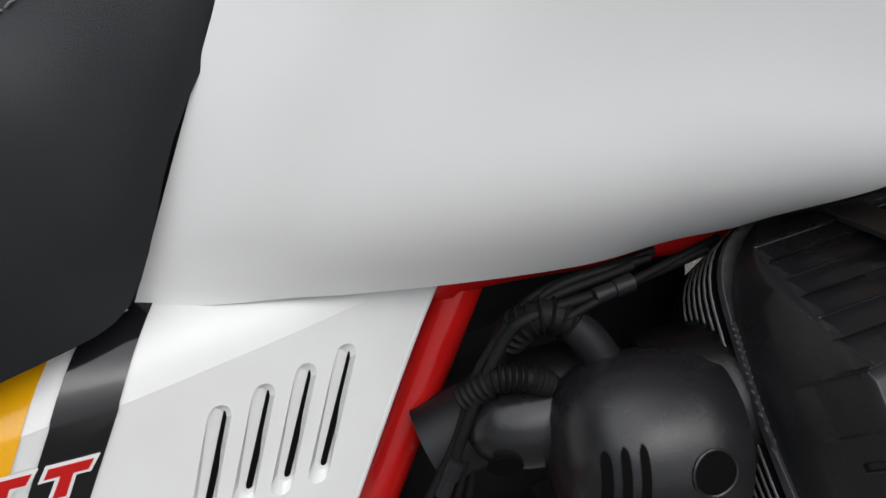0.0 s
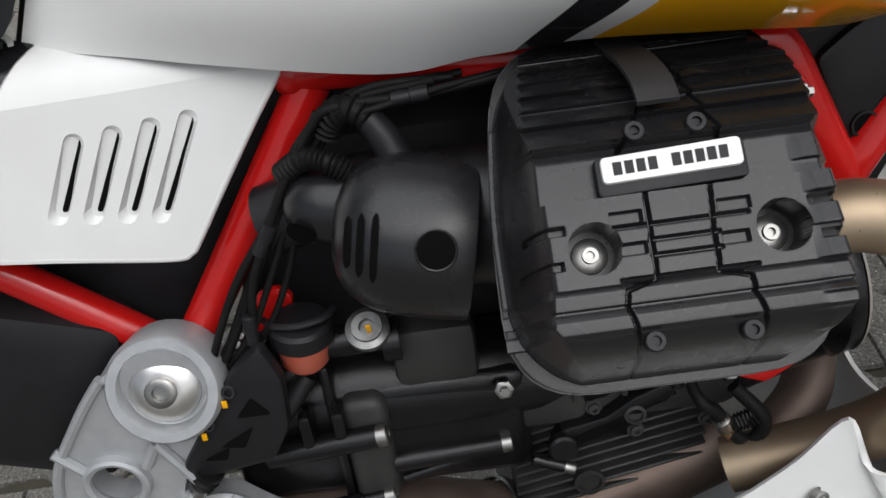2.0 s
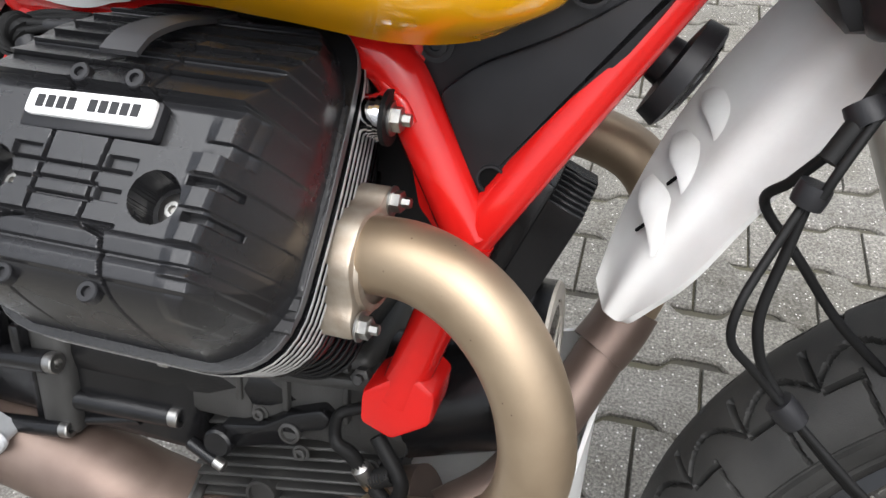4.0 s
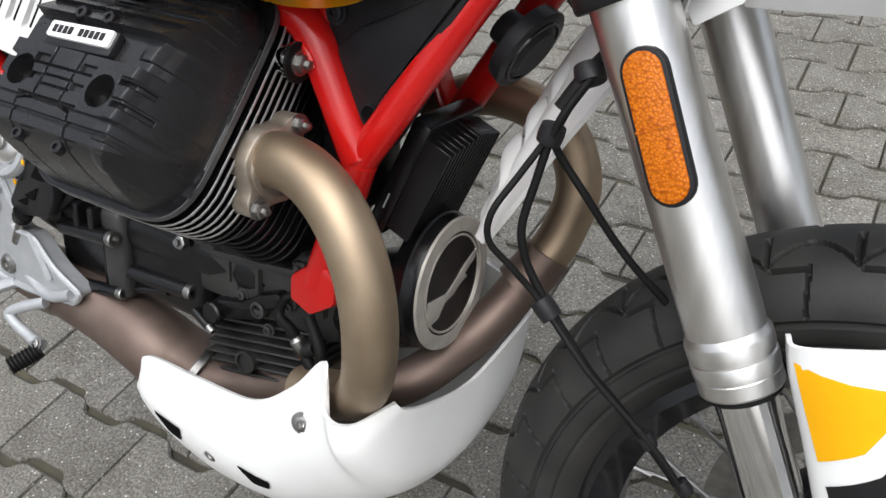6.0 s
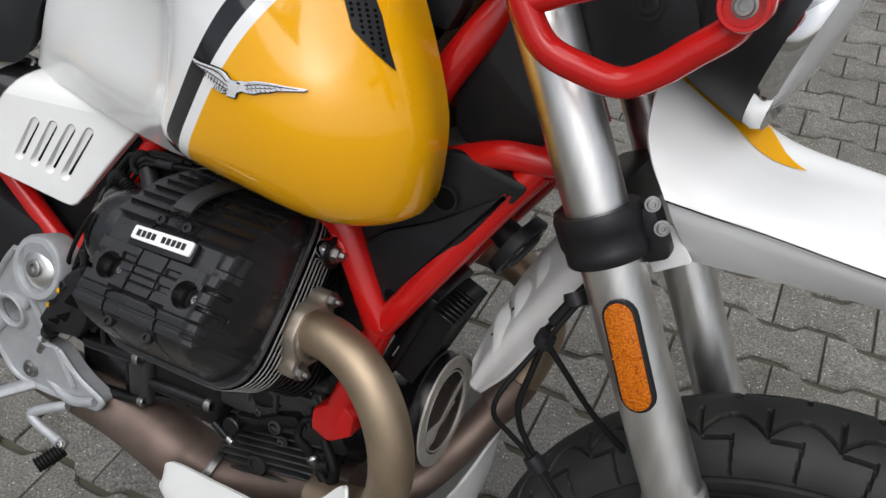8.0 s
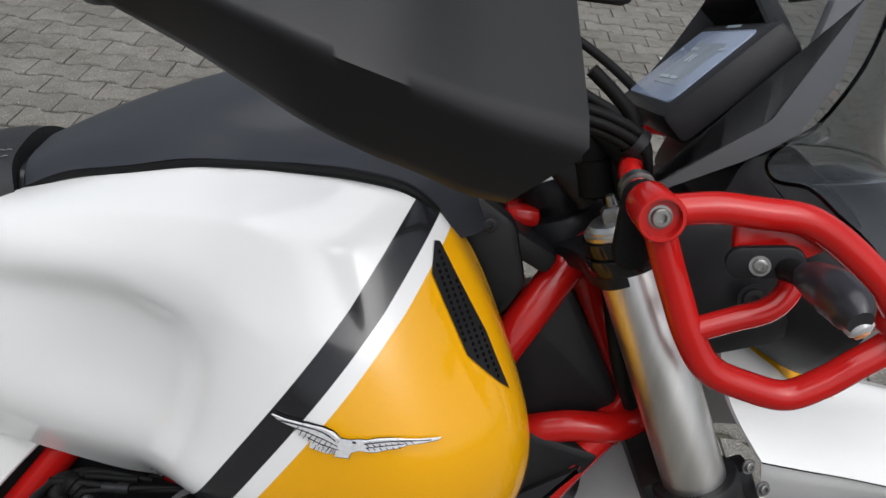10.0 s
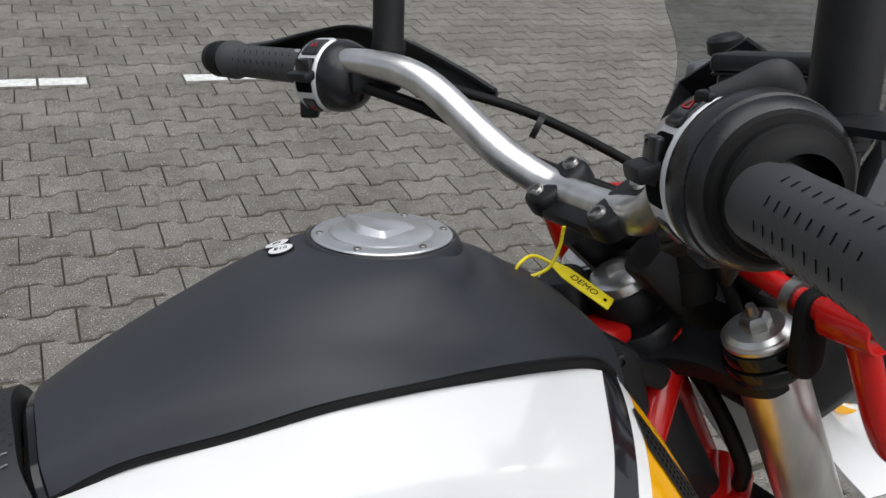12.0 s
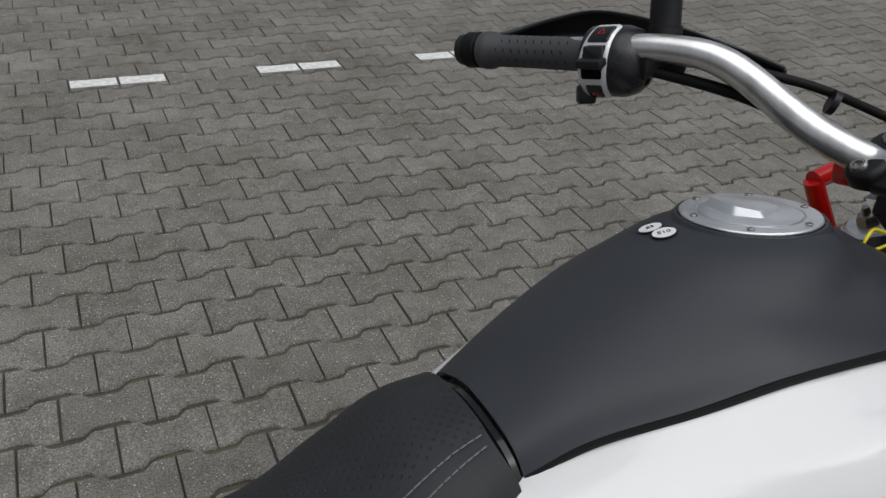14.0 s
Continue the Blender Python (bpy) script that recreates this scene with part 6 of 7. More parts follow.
# ---- cockpit ----
BAR = [(-.028, -.416, 1.1685), (.0155, -.305, 1.172), (.034, -.262, 1.174), (.053, -.218, 1.175), (.070, -.182, 1.1820), (.092, -.148, 1.1775), (.112, -.124, 1.1580), (.127, -.105, 1.1350), (.138, -.070, 1.1115), (.146, -.03, 1.1040), (.146, .03, 1.1040), (.141, .060, 1.1090), (.112, .095, 1.134), (.070, .150, 1.186), (.040, .195, 1.200), (.010, .240, 1.201), (-.005, .275, 1.200), (-.060, .405, 1.197)]
handlebar = part("handlebar", tube(BAR, [.011, .011, .011, .0112, .012, .013, .0140, .0142, .0142, .0142, .0142, .0142, .0142, .0138, .0128, .0115, .011, .011], 24, 8), ALU, bike, "brushed alloy handlebar")
for y0, y1 in ((.0507, .0463), (-.0346, -.0416)):
    rear, front = Vector((.1248, y0, 1.1045)), Vector((.1550, y1, 1.1260))
    up = Vector((-.57, 0, .82))
    cm = frame_of((rear + front) / 2 - up * .016, up, (0, 1, 0))
    cl = part("bar_clamp", plate(smooth_closed([(-.026, -.013), (-.012, -.018), (.012, -.018), (.026, -.013), (.029, 0), (.026, .013), (.012, .018), (-.012, .018), (-.026, .013), (-.029, 0)], 3), .017, cm, .006, 3), BLACK, handlebar, "black handlebar clamp")
    part("clamp_riser", plate(smooth_closed([(-.022, -.011), (0, -.015), (.022, -.011), (.024, 0), (.022, .011), (0, .015), (-.022, .011), (-.024, 0)], 3), .062, frame_of((.216, (y0 + y1) / 2, 1.036), (-.74, 0, .67), (0, 1, 0)), .004), BLACK, handlebar)
    for p in (rear, front):
        part("clamp_bolt", lathe([(-.004, .0072), (.0035, .0072), (.0048, .0062), (.0048, .0040), (.0018, .0037), (.0018, .0001)], p, up, 24), STEEL, cl, "zinc socket bolt")
part("clamp_bridge", rbox((.020, .075, .014), Matrix.Translation((.1330, .006, 1.0930)) @ Matrix.Rotation(radians(-35), 4, "Y"), .005), BLACK, handlebar)


def grip(a, b, end, name="grip"):
    a, b = Vector(a), Vector(b)
    d = (b - a)
    L = d.length
    bm = lathe([(0, .0172), (.006, .0168), (.016, .0165), (L * .5, .0162), (L - .018, .0166), (L - .014, end), (L - .008, end + .0006), (L - .002, end), (L, .0120)], a, d, 32)
    g = part(name, bm, material("grip_rubber", (0.046, 0.046, 0.048), 0.6, 0, (0.036, 0.036, 0.038), 60, bump=0.2, bump_scale=900), bike, "black rubber grip with small cuts")
    u = d.normalized()
    s = u.cross(Vector((0, 0, 1))).normalized()
    w = u.cross(s)
    bm = bmesh.new()
    for i in range(9):
        for j in range(10):
            ang = 2 * math.pi * j / 10
            o = s * math.cos(ang) + w * math.sin(ang)
            tng = -s * math.sin(ang) + w * math.cos(ang)
            p = a + u * (.024 + (L - .048) * (i + .5 * (j % 2)) / 9) + o * .0161
            q = p + tng * .0042 + u * .0014
            bmv = [p - u * .0006, p + u * .0006, q + u * .0004, q - u * .0004]
            bm.faces.new([bm.verts.new(v + o * .0003) for v in bmv])
    tagged(part("grip_cut", bm, HOLE_SHADE, g), kind="stuff")
    return g


grip((.0265, -.2780, 1.1737), (-.0155, -.3850, 1.1700), .0190)
grip((.004, .258, 1.194), (-.052, .385, 1.197), .0195)
part("bar_weight", lathe([(0, .0110), (.003, .0150), (.020, .0155), (.036, .0150), (.046, .0105)], (-.0152, -.3842, 1.1700), (-.366, -.930, -.03), 28), DARK, handlebar)
part("bar_weight", lathe([(0, .0150), (.003, .0190), (.018, .0190), (.021, .012), (.017, .010), (.017, .0001)], (-.052, .386, 1.197), (-.39, .92, -.02), 28), DARK, handlebar)


def wrapped(outline, r, thick, c, axis, rear, name, mat, parent, label=""):
    """A plate with an outline of (along the axis, round the cylinder), bent round a cylinder about the axis."""
    bm = plate(outline, thick, None, thick * .4, 1)
    bmesh.ops.triangulate(bm, faces=bm.faces[:])
    for _ in range(3):
        long_ = [e for e in bm.edges if e.calc_length() > .004]
        bmesh.ops.subdivide_edges(bm, edges=long_, cuts=1)
        bmesh.ops.triangulate(bm, faces=[f for f in bm.faces if len(f.verts) > 3])
    up = axis.cross(rear) if axis.cross(rear).z > 0 else rear.cross(axis)
    for v in bm.verts:
        a = v.co.y / r
        v.co = c + axis * v.co.x + (r + v.co.z) * (math.cos(a) * rear + math.sin(a) * up)
    return part(name, bm, mat, parent, label, angle=55)


BEZEL = material("bezel_silver", (0.66, 0.67, 0.68), 0.35, 0.35, (0.58, 0.59, 0.60), 80)
SYMBOL = material("symbol_red", (0.50, 0.02, 0.02), 0.5)


def control(c, axis, profile, r, s0, s1, skew, name, label):
    """A round switch housing; a silver bezel with its switches is bent round its rear between s0 and s1."""
    c, axis = Vector(c), Vector(axis).normalized()
    rear = axis.cross(Vector((0, 0, 1))).normalized()
    rear = rear if rear.x < 0 else -rear
    body = part(name, lathe(profile, c, axis, 56), SATIN, bike, label)
    h = r * 1.30
    w = s1 - s0
    f = lambda u, v: (s0 + u * w + skew * (v / h), v)
    W = lambda pts, lift, th, nm, mat, lab="", rad=.003: wrapped(rounded(pts, rad), r + lift, th, c, axis, rear, nm, mat, body, lab)
    W([f(.10, h), f(.95, h * .98), f(.99, 0), f(.86, -h), f(.05, -h), f(-.02, 0)], -.002, .0042, "bezel", BEZEL, "silver bezel round the switches", .006)
    W([f(.17, h * .93), f(.84, h * .91), f(.86, h * .46), f(.12, h * .46)], .0012, .0022, "button", STRIPE)
    W([f(.12, h * .40), f(.86, h * .40), f(.84, -h * .33), f(.11, -h * .33)], .0012, .0014, "switch_well", HOLE_SHADE)
    W([f(.14, -h * .47), f(.72, -h * .47), f(.68, -h * .92), f(.20, -h * .92)], .0012, .0022, "button", STRIPE)
    up = Vector((0, 0, 1))
    m = frame_of(c + axis * (s0 + w * .42) + rear * (r + .004) + up * r * .05, rear)
    part("rocker", rbox((w * .86, .0085, .017), m @ Matrix.Rotation(radians(14), 4, "X"), .0022), BLACK, body)
    part("rocker_base", rbox((w * .66, .022, .006), m @ Matrix.Translation((0, .004, -.002)), .002), STRIPE, body)
    for v, k in ((h * .68, 0), (-h * .70, 1)):
        a = v / r
        n = math.cos(a) * rear + math.sin(a) * up
        q = c + axis * (s0 + w * (.5 if not k else .42) + skew * (v / h)) + n * (r + .0036)
        if k:
            part("switch_symbol", lathe([(0, .0036), (.0003, .0036), (.0003, .0026), (0, .0026)], q, n, 18, cap=False), SYMBOL, body)
        else:
            fmm = frame_of(q, n)
            for rot in (90, 210, 330):
                part("switch_symbol", plate([(-.0036, -.0024), (.0036, -.0024), (.0036, -.0017), (-.0036, -.0017)], .0003, fmm @ Matrix.Rotation(radians(rot - 90), 4, "Z")), SYMBOL, body)
    return body


cr = control((.0500, -.2345, 1.1765), (-.30, -.954, .0), [(-.012, .014), (-.012, .030), (-.010, .0345), (.013, .0350), (.0135, .0335), (.0145, .0335), (.015, .0370), (.018, .0388), (.024, .0388), (.030, .0375), (.0305, .0360), (.0315, .0360), (.033, .0366), (.037, .0350), (.040, .0320), (.041, .0290)], .0355, -.0095, .0135, .002, "right_switchgear", "black switch housing with silver bezel and throttle collar")
part("throttle_collar", lathe([(.036, .0320), (.040, .0322), (.0420, .0305), (.0425, .0275), (.0440, .0270), (.0465, .0272), (.0480, .0262), (.0490, .0225), (.052, .0190), (.056, .0172)], Vector((.0500, -.2345, 1.1765)), (-.30, -.954, .0), 48, cap=False), DARK, cr)
control((.0185, .2520, 1.1875), (-.39, .92, -.01), [(-.040, .012), (-.040, .016), (-.036, .024), (-.028, .0305), (-.018, .0335), (-.004, .0340), (.017, .0335), (.0185, .031), (.0185, .016)], .0335, -.0150, .0165, -.006, "left_switchgear", "black switch housing with silver bezel")
part("lower_switch", rbox((.018, .016, .012), Matrix.Translation((.064, -.212, 1.132)) @ Matrix.Rotation(radians(20), 4, "X"), .003), BLACK, cr)
part("switch_symbol", lathe([(0, .0034), (.0003, .0034), (.0003, .0024), (0, .0024)], (.0560, -.2160, 1.1372), (-.80, -.1, .6), 18, cap=False), SYMBOL, cr)
part("housing_base", plate(rounded([(.0200, 1.1580), (.0950, 1.1480), (.0920, 1.1380), (.0560, 1.1370)], .004), .026, side(-.256), .004), BLACK, cr)
part("throttle_cable_boot", tube([(.066, -.222, 1.142), (.090, -.200, 1.120), (.130, -.160, 1.095), (.180, -.110, 1.070)], [.007, .006, .0040, .0040], 12), DARK, cr)
part("cable_guide", tube([(.030, -.238, 1.2085), (.044, -.244, 1.2125), (.055, -.249, 1.2165), (.064, -.252, 1.2100)], [.003, .0045, .005, .003], 10, flat=2.0), BLACK, cr)
part("cable_guide", rbox((.020, .010, .006), Matrix.Translation((.036, -.236, 1.2100)), .002), BLACK, cr)
part("horn_switch", rbox((.018, .016, .018), Matrix.Translation((-.001, .266, 1.156)) @ Matrix.Rotation(radians(-22), 4, "Z"), .003), BLACK, bpy.data.objects["left_switchgear"])
part("housing_screw", hexbolt((.006, .249, 1.161), (-.85, -.45, -.1), .0035, .003), STEEL, bpy.data.objects["left_switchgear"])
# brake master cylinder with its reservoir, perches and mirror stems
MCM = Matrix.Translation((.150, -.163, 1.2)) @ Matrix.Rotation(radians(-57), 4, "Z")
mc = part("brake_master", rbox((.062, .046, .040), MCM @ Matrix.Translation((0, 0, -.004)), .006), BLACK, bike, "black brake fluid box on the handlebar")
part("master_lid", rbox((.068, .052, .010), MCM @ Matrix.Translation((0, 0, .0185)), .003), BLACK, mc)
part("lid_edge", rbox((.066, .050, .002), MCM @ Matrix.Translation((0, 0, .0125)), .0008, 1), STRIPE, mc)
part("master_body", tube([(.060, -.215, 1.172), (.12, -.17, 1.168)], .013, 14), BLACK, mc)
part("brake_lever", tube([(.085, -.262, 1.160), (.090, -.310, 1.160), (.078, -.350, 1.160), (.056, -.392, 1.161)], [.0085, .0085, .0065, .006], 16, flat=.8), SILVER, mc, "alloy brake lever")
part("lever_knuckle", rbox((.024, .036, .016), Matrix.Translation((.082, -.285, 1.157)) @ Matrix.Rotation(radians(-15), 4, "Z"), .005), STEEL, mc)
for p in ((.073, -.288, 1.168), (.091, -.306, 1.168), (.093, -.330, 1.167)):
    part("lever_bolt", hexbolt(p, (.0, -.1, .98), .0036, .0025), STEEL, mc)


def mirror_stem(p, lean, name="mirror_stem"):
    p = Vector(p)
    st = part(name, tube([p, p + Vector((0, 0, .02)), p + Vector((lean * .3, 0, .12)), p + Vector((lean, 0, .30))], [.0155, .0150, .0150, .0150], 20), BLACK, bike, "black mirror stem on the handlebar")
    part("stem_nut", lathe([(-.018, .011), (-.006, .011), (-.005, .0135), (.002, .0135), (.004, .0165), (.012, .0165)], p, (0, 0, 1), 24), BLACK, st)
    return st


mirror_stem((.070, .238, 1.206), .01)
mirror_stem((.094, -.250, 1.192), .0)
perch = part("clutch_perch", rbox((.052, .040, .034), Matrix.Translation((.046, .222, 1.190)), .008), BLACK, bike, "black clutch perch")
for p in ((.034, .216, 1.201), (.034, .222, 1.172)):
    part("perch_bolt", hexbolt(p, (-.9, -.3, .2), .0055, .004), BLACK, perch)
part("clutch_lever", tube([(.06, .22, 1.20), (.055, .30, 1.195), (.02, .38, 1.192), (.01, .43, 1.192)], [.009, .008, .007, .008], 12), BLACK, perch)
part("clutch_cable", tube([(.055, .200, 1.200), (.100, .160, 1.180), (.160, .130, 1.160), (.22, .10, 1.130), (.26, .05, 1.10)], .0045, 10), DARK, perch)
part("clutch_adjuster", lathe([(0, .006), (.012, .006), (.013, .009), (.020, .009), (.021, .005), (.03, .005)], (.060, .198, 1.200), (.75, -.6, -.3), 16), STEEL, perch)
part("switch_cable", tube([(.02, .225, 1.185), (.080, .150, 1.160), (.14, .10, 1.125), (.2, .06, 1.10), (.25, .03, 1.08)], .0055, 10), DARK, perch)
part("cable_tie", lathe([(-.003, .008), (-.003, .0115), (.003, .0115), (.003, .008)], (.165, .118, 1.148), (.7, -.5, -.4), 14), BLACK, perch)


# hand guards: folded plastic shells with a crease
HG = [[(tx, ty + .014, tz - .004), (tx, ty, tz), (fx, fy, fz), (bx, by, bz), (bx, by + .014, bz + .003)] for (tx, ty, tz), (fx, fy, fz), (bx, by, bz) in (
    ((-.0400, -.4150, 1.1890), (-.0445, -.4180, 1.1770), (-.0410, -.4150, 1.1640)),
    ((-.0295, -.4240, 1.1953), (-.0280, -.4325, 1.1760), (-.0310, -.4240, 1.1590)),
    ((-.0142, -.4270, 1.1916), (-.0065, -.4410, 1.1685), (-.0072, -.4240, 1.1491)),
    ((.0060, -.4300, 1.1862), (.0075, -.4440, 1.1641), (.0083, -.4240, 1.1425)),
    ((.0207, -.4310, 1.1796), (.0215, -.4460, 1.1594), (.0245, -.4220, 1.1341)),
    ((.0354, -.4300, 1.1774), (.0354, -.4470, 1.1556), (.0414, -.4200, 1.1253)),
    ((.0511, -.4255, 1.1772), (.0500, -.4462, 1.1511), (.0591, -.4170, 1.1184)),
    ((.0685, -.4175, 1.1788), (.0660, -.4445, 1.1467), (.0776, -.4130, 1.1126)),
    ((.0878, -.4020, 1.1826), (.0970, -.4370, 1.1380), (.0935, -.4090, 1.1069)),
    ((.1193, -.3820, 1.1907), (.1305, -.4298, 1.1310), (.1077, -.4050, 1.1045)))]
HG_LEFT = [
    [(-.058, .398, 1.208), (-.062, .405, 1.210), (-.066, .418, 1.199), (-.062, .408, 1.186), (-.058, .400, 1.186)],
    [(-.010, .405, 1.212), (-.010, .415, 1.214), (-.004, .430, 1.202), (-.010, .420, 1.188), (-.010, .410, 1.188)],
    [(.036, .390, 1.225), (.040, .400, 1.226), (.050, .412, 1.206), (.042, .400, 1.184), (.038, .390, 1.184)],
    [(.074, .355, 1.232), (.080, .365, 1.233), (.092, .372, 1.206), (.082, .360, 1.178), (.076, .350, 1.178)],
    [(.102, .282, 1.219), (.110, .290, 1.220), (.120, .292, 1.198), (.110, .280, 1.176), (.104, .272, 1.176)],
    [(.124, .202, 1.196), (.132, .210, 1.197), (.138, .210, 1.186), (.130, .200, 1.172), (.124, .194, 1.172)],
    [(.136, .150, 1.179), (.142, .155, 1.180), (.145, .155, 1.175), (.140, .150, 1.169), (.136, .146, 1.169)],
]
GUARD_MAT = material("hand_guard_plastic", (0.009, 0.009, 0.010), 0.44, 0, (0.007, 0.007, 0.008), 30, bump=0.06, bump_scale=2500, spec=.34)


def folded(rows, soft=.16):
    """A sheet that is smooth along its length and folded across it, with slightly rounded folds."""
    cols = []
    for r in rows:
        r = [Vector(p) for p in r]
        out = [r[0]]
        for a, b, c in zip(r, r[1:], r[2:]):
            k = min(soft, .35)
            out += [b.lerp(a, k), b.lerp(a, k * .35).lerp(b.lerp(c, k * .35), .5), b.lerp(c, k)]
        cols.append(out + [r[-1]])
    lines = [spline([c[j] for c in cols], 7) for j in range(len(cols[0]))]
    bm = bmesh.new()
    v = [[bm.verts.new(p) for p in ln] for ln in lines]
    faces = [bm.faces.new((v[i][j], v[i][j + 1], v[i + 1][j + 1], v[i + 1][j])) for i in range(len(v) - 1) for j in range(len(v[0]) - 1)]
    bmesh.ops.recalc_face_normals(bm, faces=faces)
    bmesh.ops.solidify(bm, geom=faces, thickness=.0025)
    return bm


guard_r = part("hand_guard", folded(HG), GUARD_MAT, bike, "matt black folded plastic hand guard", angle=60)
gc, gn = Vector((-.0314, -.4352, 1.1773)), Vector((-.32, -.945, .06))
gn.normalize()
part("guard_boss", lathe([(-.034, .0148), (-.016, .0166), (-.010, .0162), (-.0055, .0146), (-.0015, .0120), (0, .0098), (0, .0086), (-.004, .0084)], gc, gn, 48, cap=False), GUARD_MAT, guard_r)
part("bolt_recess", lathe([(-.006, .0086), (-.003, .0086), (-.003, .0001)], gc, gn, 40), HOLE_SHADE, guard_r)
part("guard_bolt", lathe([(-.004, .0062), (.0012, .0062), (.0018, .0056), (.0018, .0034), (.0000, .0032), (.0000, .0001)], gc, gn, 28), STEEL, guard_r, "zinc socket bolt")
guard_l = part("hand_guard", folded(HG_LEFT), GUARD_MAT, bike, "matt black folded plastic hand guard", angle=60)
part("guard_end", lathe([(-.020, .0150), (-.002, .0170), (.003, .0165), (.005, .013), (.005, .008), (.001, .0075), (.001, .0001)], (-.062, .409, 1.197), (-.39, .92, -.02), 32), GUARD_MAT, guard_l)
part("guard_stay", skin([[(.066, -.240, 1.2005), (.090, -.240, 1.2035)], [(.068, -.300, 1.2005), (.090, -.298, 1.203)], [(.071, -.340, 1.1985), (.090, -.336, 1.200)], [(.082, -.366, 1.180), (.096, -.360, 1.182)], [(.096, -.392, 1.150), (.106, -.388, 1.152)]], 4, 2, thick=.0035), BLACK, guard_r)

TRIM = material("grey_trim_plastic", (0.105, 0.108, 0.115), 0.5, 0, (0.090, 0.094, 0.100), 20, bump=0.05, bump_scale=2000, spec=.4)
# instrument, its hood, cockpit side trim, windscreen
DM = frame_of((.268, -.012, 1.142), (-.72, .06, .66), (1, 0, .6))
dash = part("instrument", rbox((.185, .105, .03), DM @ Matrix.Translation((0, 0, -.017)), .008), BLACK, bike, "black instrument with dim screen")
scr = bpy.data.materials.new("instrument_screen")
scr.use_nodes = True
sb = scr.node_tree.nodes["Principled BSDF"]
sb.inputs["Base Color"].default_value = (0.16, 0.19, 0.26, 1)
sb.inputs["Roughness"].default_value = 0.14
sb.inputs["Emission Color"].default_value = (0.50, 0.62, 0.85, 1)
sb.inputs["Emission Strength"].default_value = 0.09
part("screen", plate(rounded([(-.080, -.040), (.080, -.040), (.076, .038), (-.076, .038)], .008), .0015, DM @ Matrix.Translation((0, 0, -.002)), .0005), scr, dash, "pale blue lit screen")
PALE = material("screen_pale", (.50, .58, .66), .2)
part("screen_field", plate([(-.030, -.025), (.050, -.025), (.050, .022), (-.030, .022)], .0003, DM @ Matrix.Translation((0, 0, -.0004))), material("screen_field", (.30, .36, .44), .2), dash)
for a, b, w, h in ((-.005, .004, .007, .009), (.006, .004, .007, .009), (-.012, -.018, .03, .003), (.02, -.018, .02, .003), (.055, .015, .012, .003), (-.062, .014, .003, .003), (-.02, .015, .02, .003)):
    part("screen_bar", plate([(a - w / 2, b - h / 2), (a + w / 2, b - h / 2), (a + w / 2, b + h / 2), (a - w / 2, b + h / 2)], .0002, DM @ Matrix.Translation((0, 0, .0002))), PALE, dash)
part("maker_bar", plate([(-.018, .0425), (.018, .0425), (.018, .0455), (-.018, .0455)], .0004, DM @ Matrix.Translation((0, 0, -.0018))), PALE, dash)
hood_rows = [[(.255, .088, 1.108), (.282, .094, 1.150), (.300, .094, 1.186), (.297, .052, 1.207), (.294, .009, 1.2275), (.297, -.040, 1.204), (.300, -.086, 1.178), (.282, -.088, 1.146), (.255, -.084, 1.104)],
             [(.275, .084, 1.090), (.306, .088, 1.135), (.324, .086, 1.166), (.330, .048, 1.184), (.332, .006, 1.200), (.330, -.040, 1.182), (.324, -.080, 1.160), (.306, -.084, 1.130), (.275, -.080, 1.086)],
             [(.292, .080, 1.078), (.322, .082, 1.120), (.340, .080, 1.146), (.348, .044, 1.158), (.350, .004, 1.168), (.348, -.040, 1.156), (.340, -.076, 1.142), (.322, -.080, 1.116), (.292, -.078, 1.074)]]
bm = bmesh.new()
hv = [[bm.verts.new(p) for p in r] for r in hood_rows]
hf = [bm.faces.new((hv[i][j], hv[i][j + 1], hv[i + 1][j + 1], hv[i + 1][j])) for i in range(2) for j in range(8)]
bmesh.ops.recalc_face_normals(bm, faces=hf)
bmesh.ops.solidify(bm, geom=hf, thickness=.003)
part("hood", bm, BLACK, dash, "black peaked hood over the screen", smooth=False)
for y in (.052, -.085):
    part("screen_knob", lathe([(0, .009), (.016, .010), (.018, .0145), (.022, .0155), (.030, .0155), (.033, .012)], (.318, y, 1.196), (-.25, 0, .97), 24), BLACK, dash)
for s in (-1, 1):
    part("cockpit_trim", plate(rounded([(.222, 1.050), (.250, 1.074), (.306, 1.116), (.322, 1.152), (.330, 1.200), (.352, 1.205), (.350, 1.150), (.330, 1.105), (.300, 1.085), (.246, 1.056)], .004), .010, side(-.098 if s < 0 else .118), .003), TRIM, bike, "dark grey cockpit side trim")
part("inner_fairing", plate(rounded([(.285, 1.04), (.300, 1.085), (.335, 1.10), (.41, 1.04), (.43, .98), (.36, .97)], .01), .19, side(.095), .012), BLACK, bike, "black inner fairing behind the windscreen")
glass = bpy.data.materials.new("smoked_screen")
glass.use_nodes = True
nt = glass.node_tree
gb = nt.nodes["Principled BSDF"]
gb.inputs["Base Color"].default_value = (0.55, 0.58, 0.60, 1)
gb.inputs["Roughness"].default_value = 0.03
gb.inputs["IOR"].default_value = 1.30
gb.inputs["Transmission Weight"].default_value = 1.0
EDGE = [(.300, .130, 1.340), (.315, .140, 1.300), (.322, .148, 1.258), (.338, .152, 1.232), (.347, .152, 1.204), (.345, .152, 1.176), (.338, .152, 1.150), (.322, .152, 1.119), (.304, .152, 1.104), (.296, .152, 1.092), (.304, .152, 1.082), (.327, .152, 1.080), (.352, .152, 1.064), (.378, .152, 1.047), (.420, .150, 1.010)]
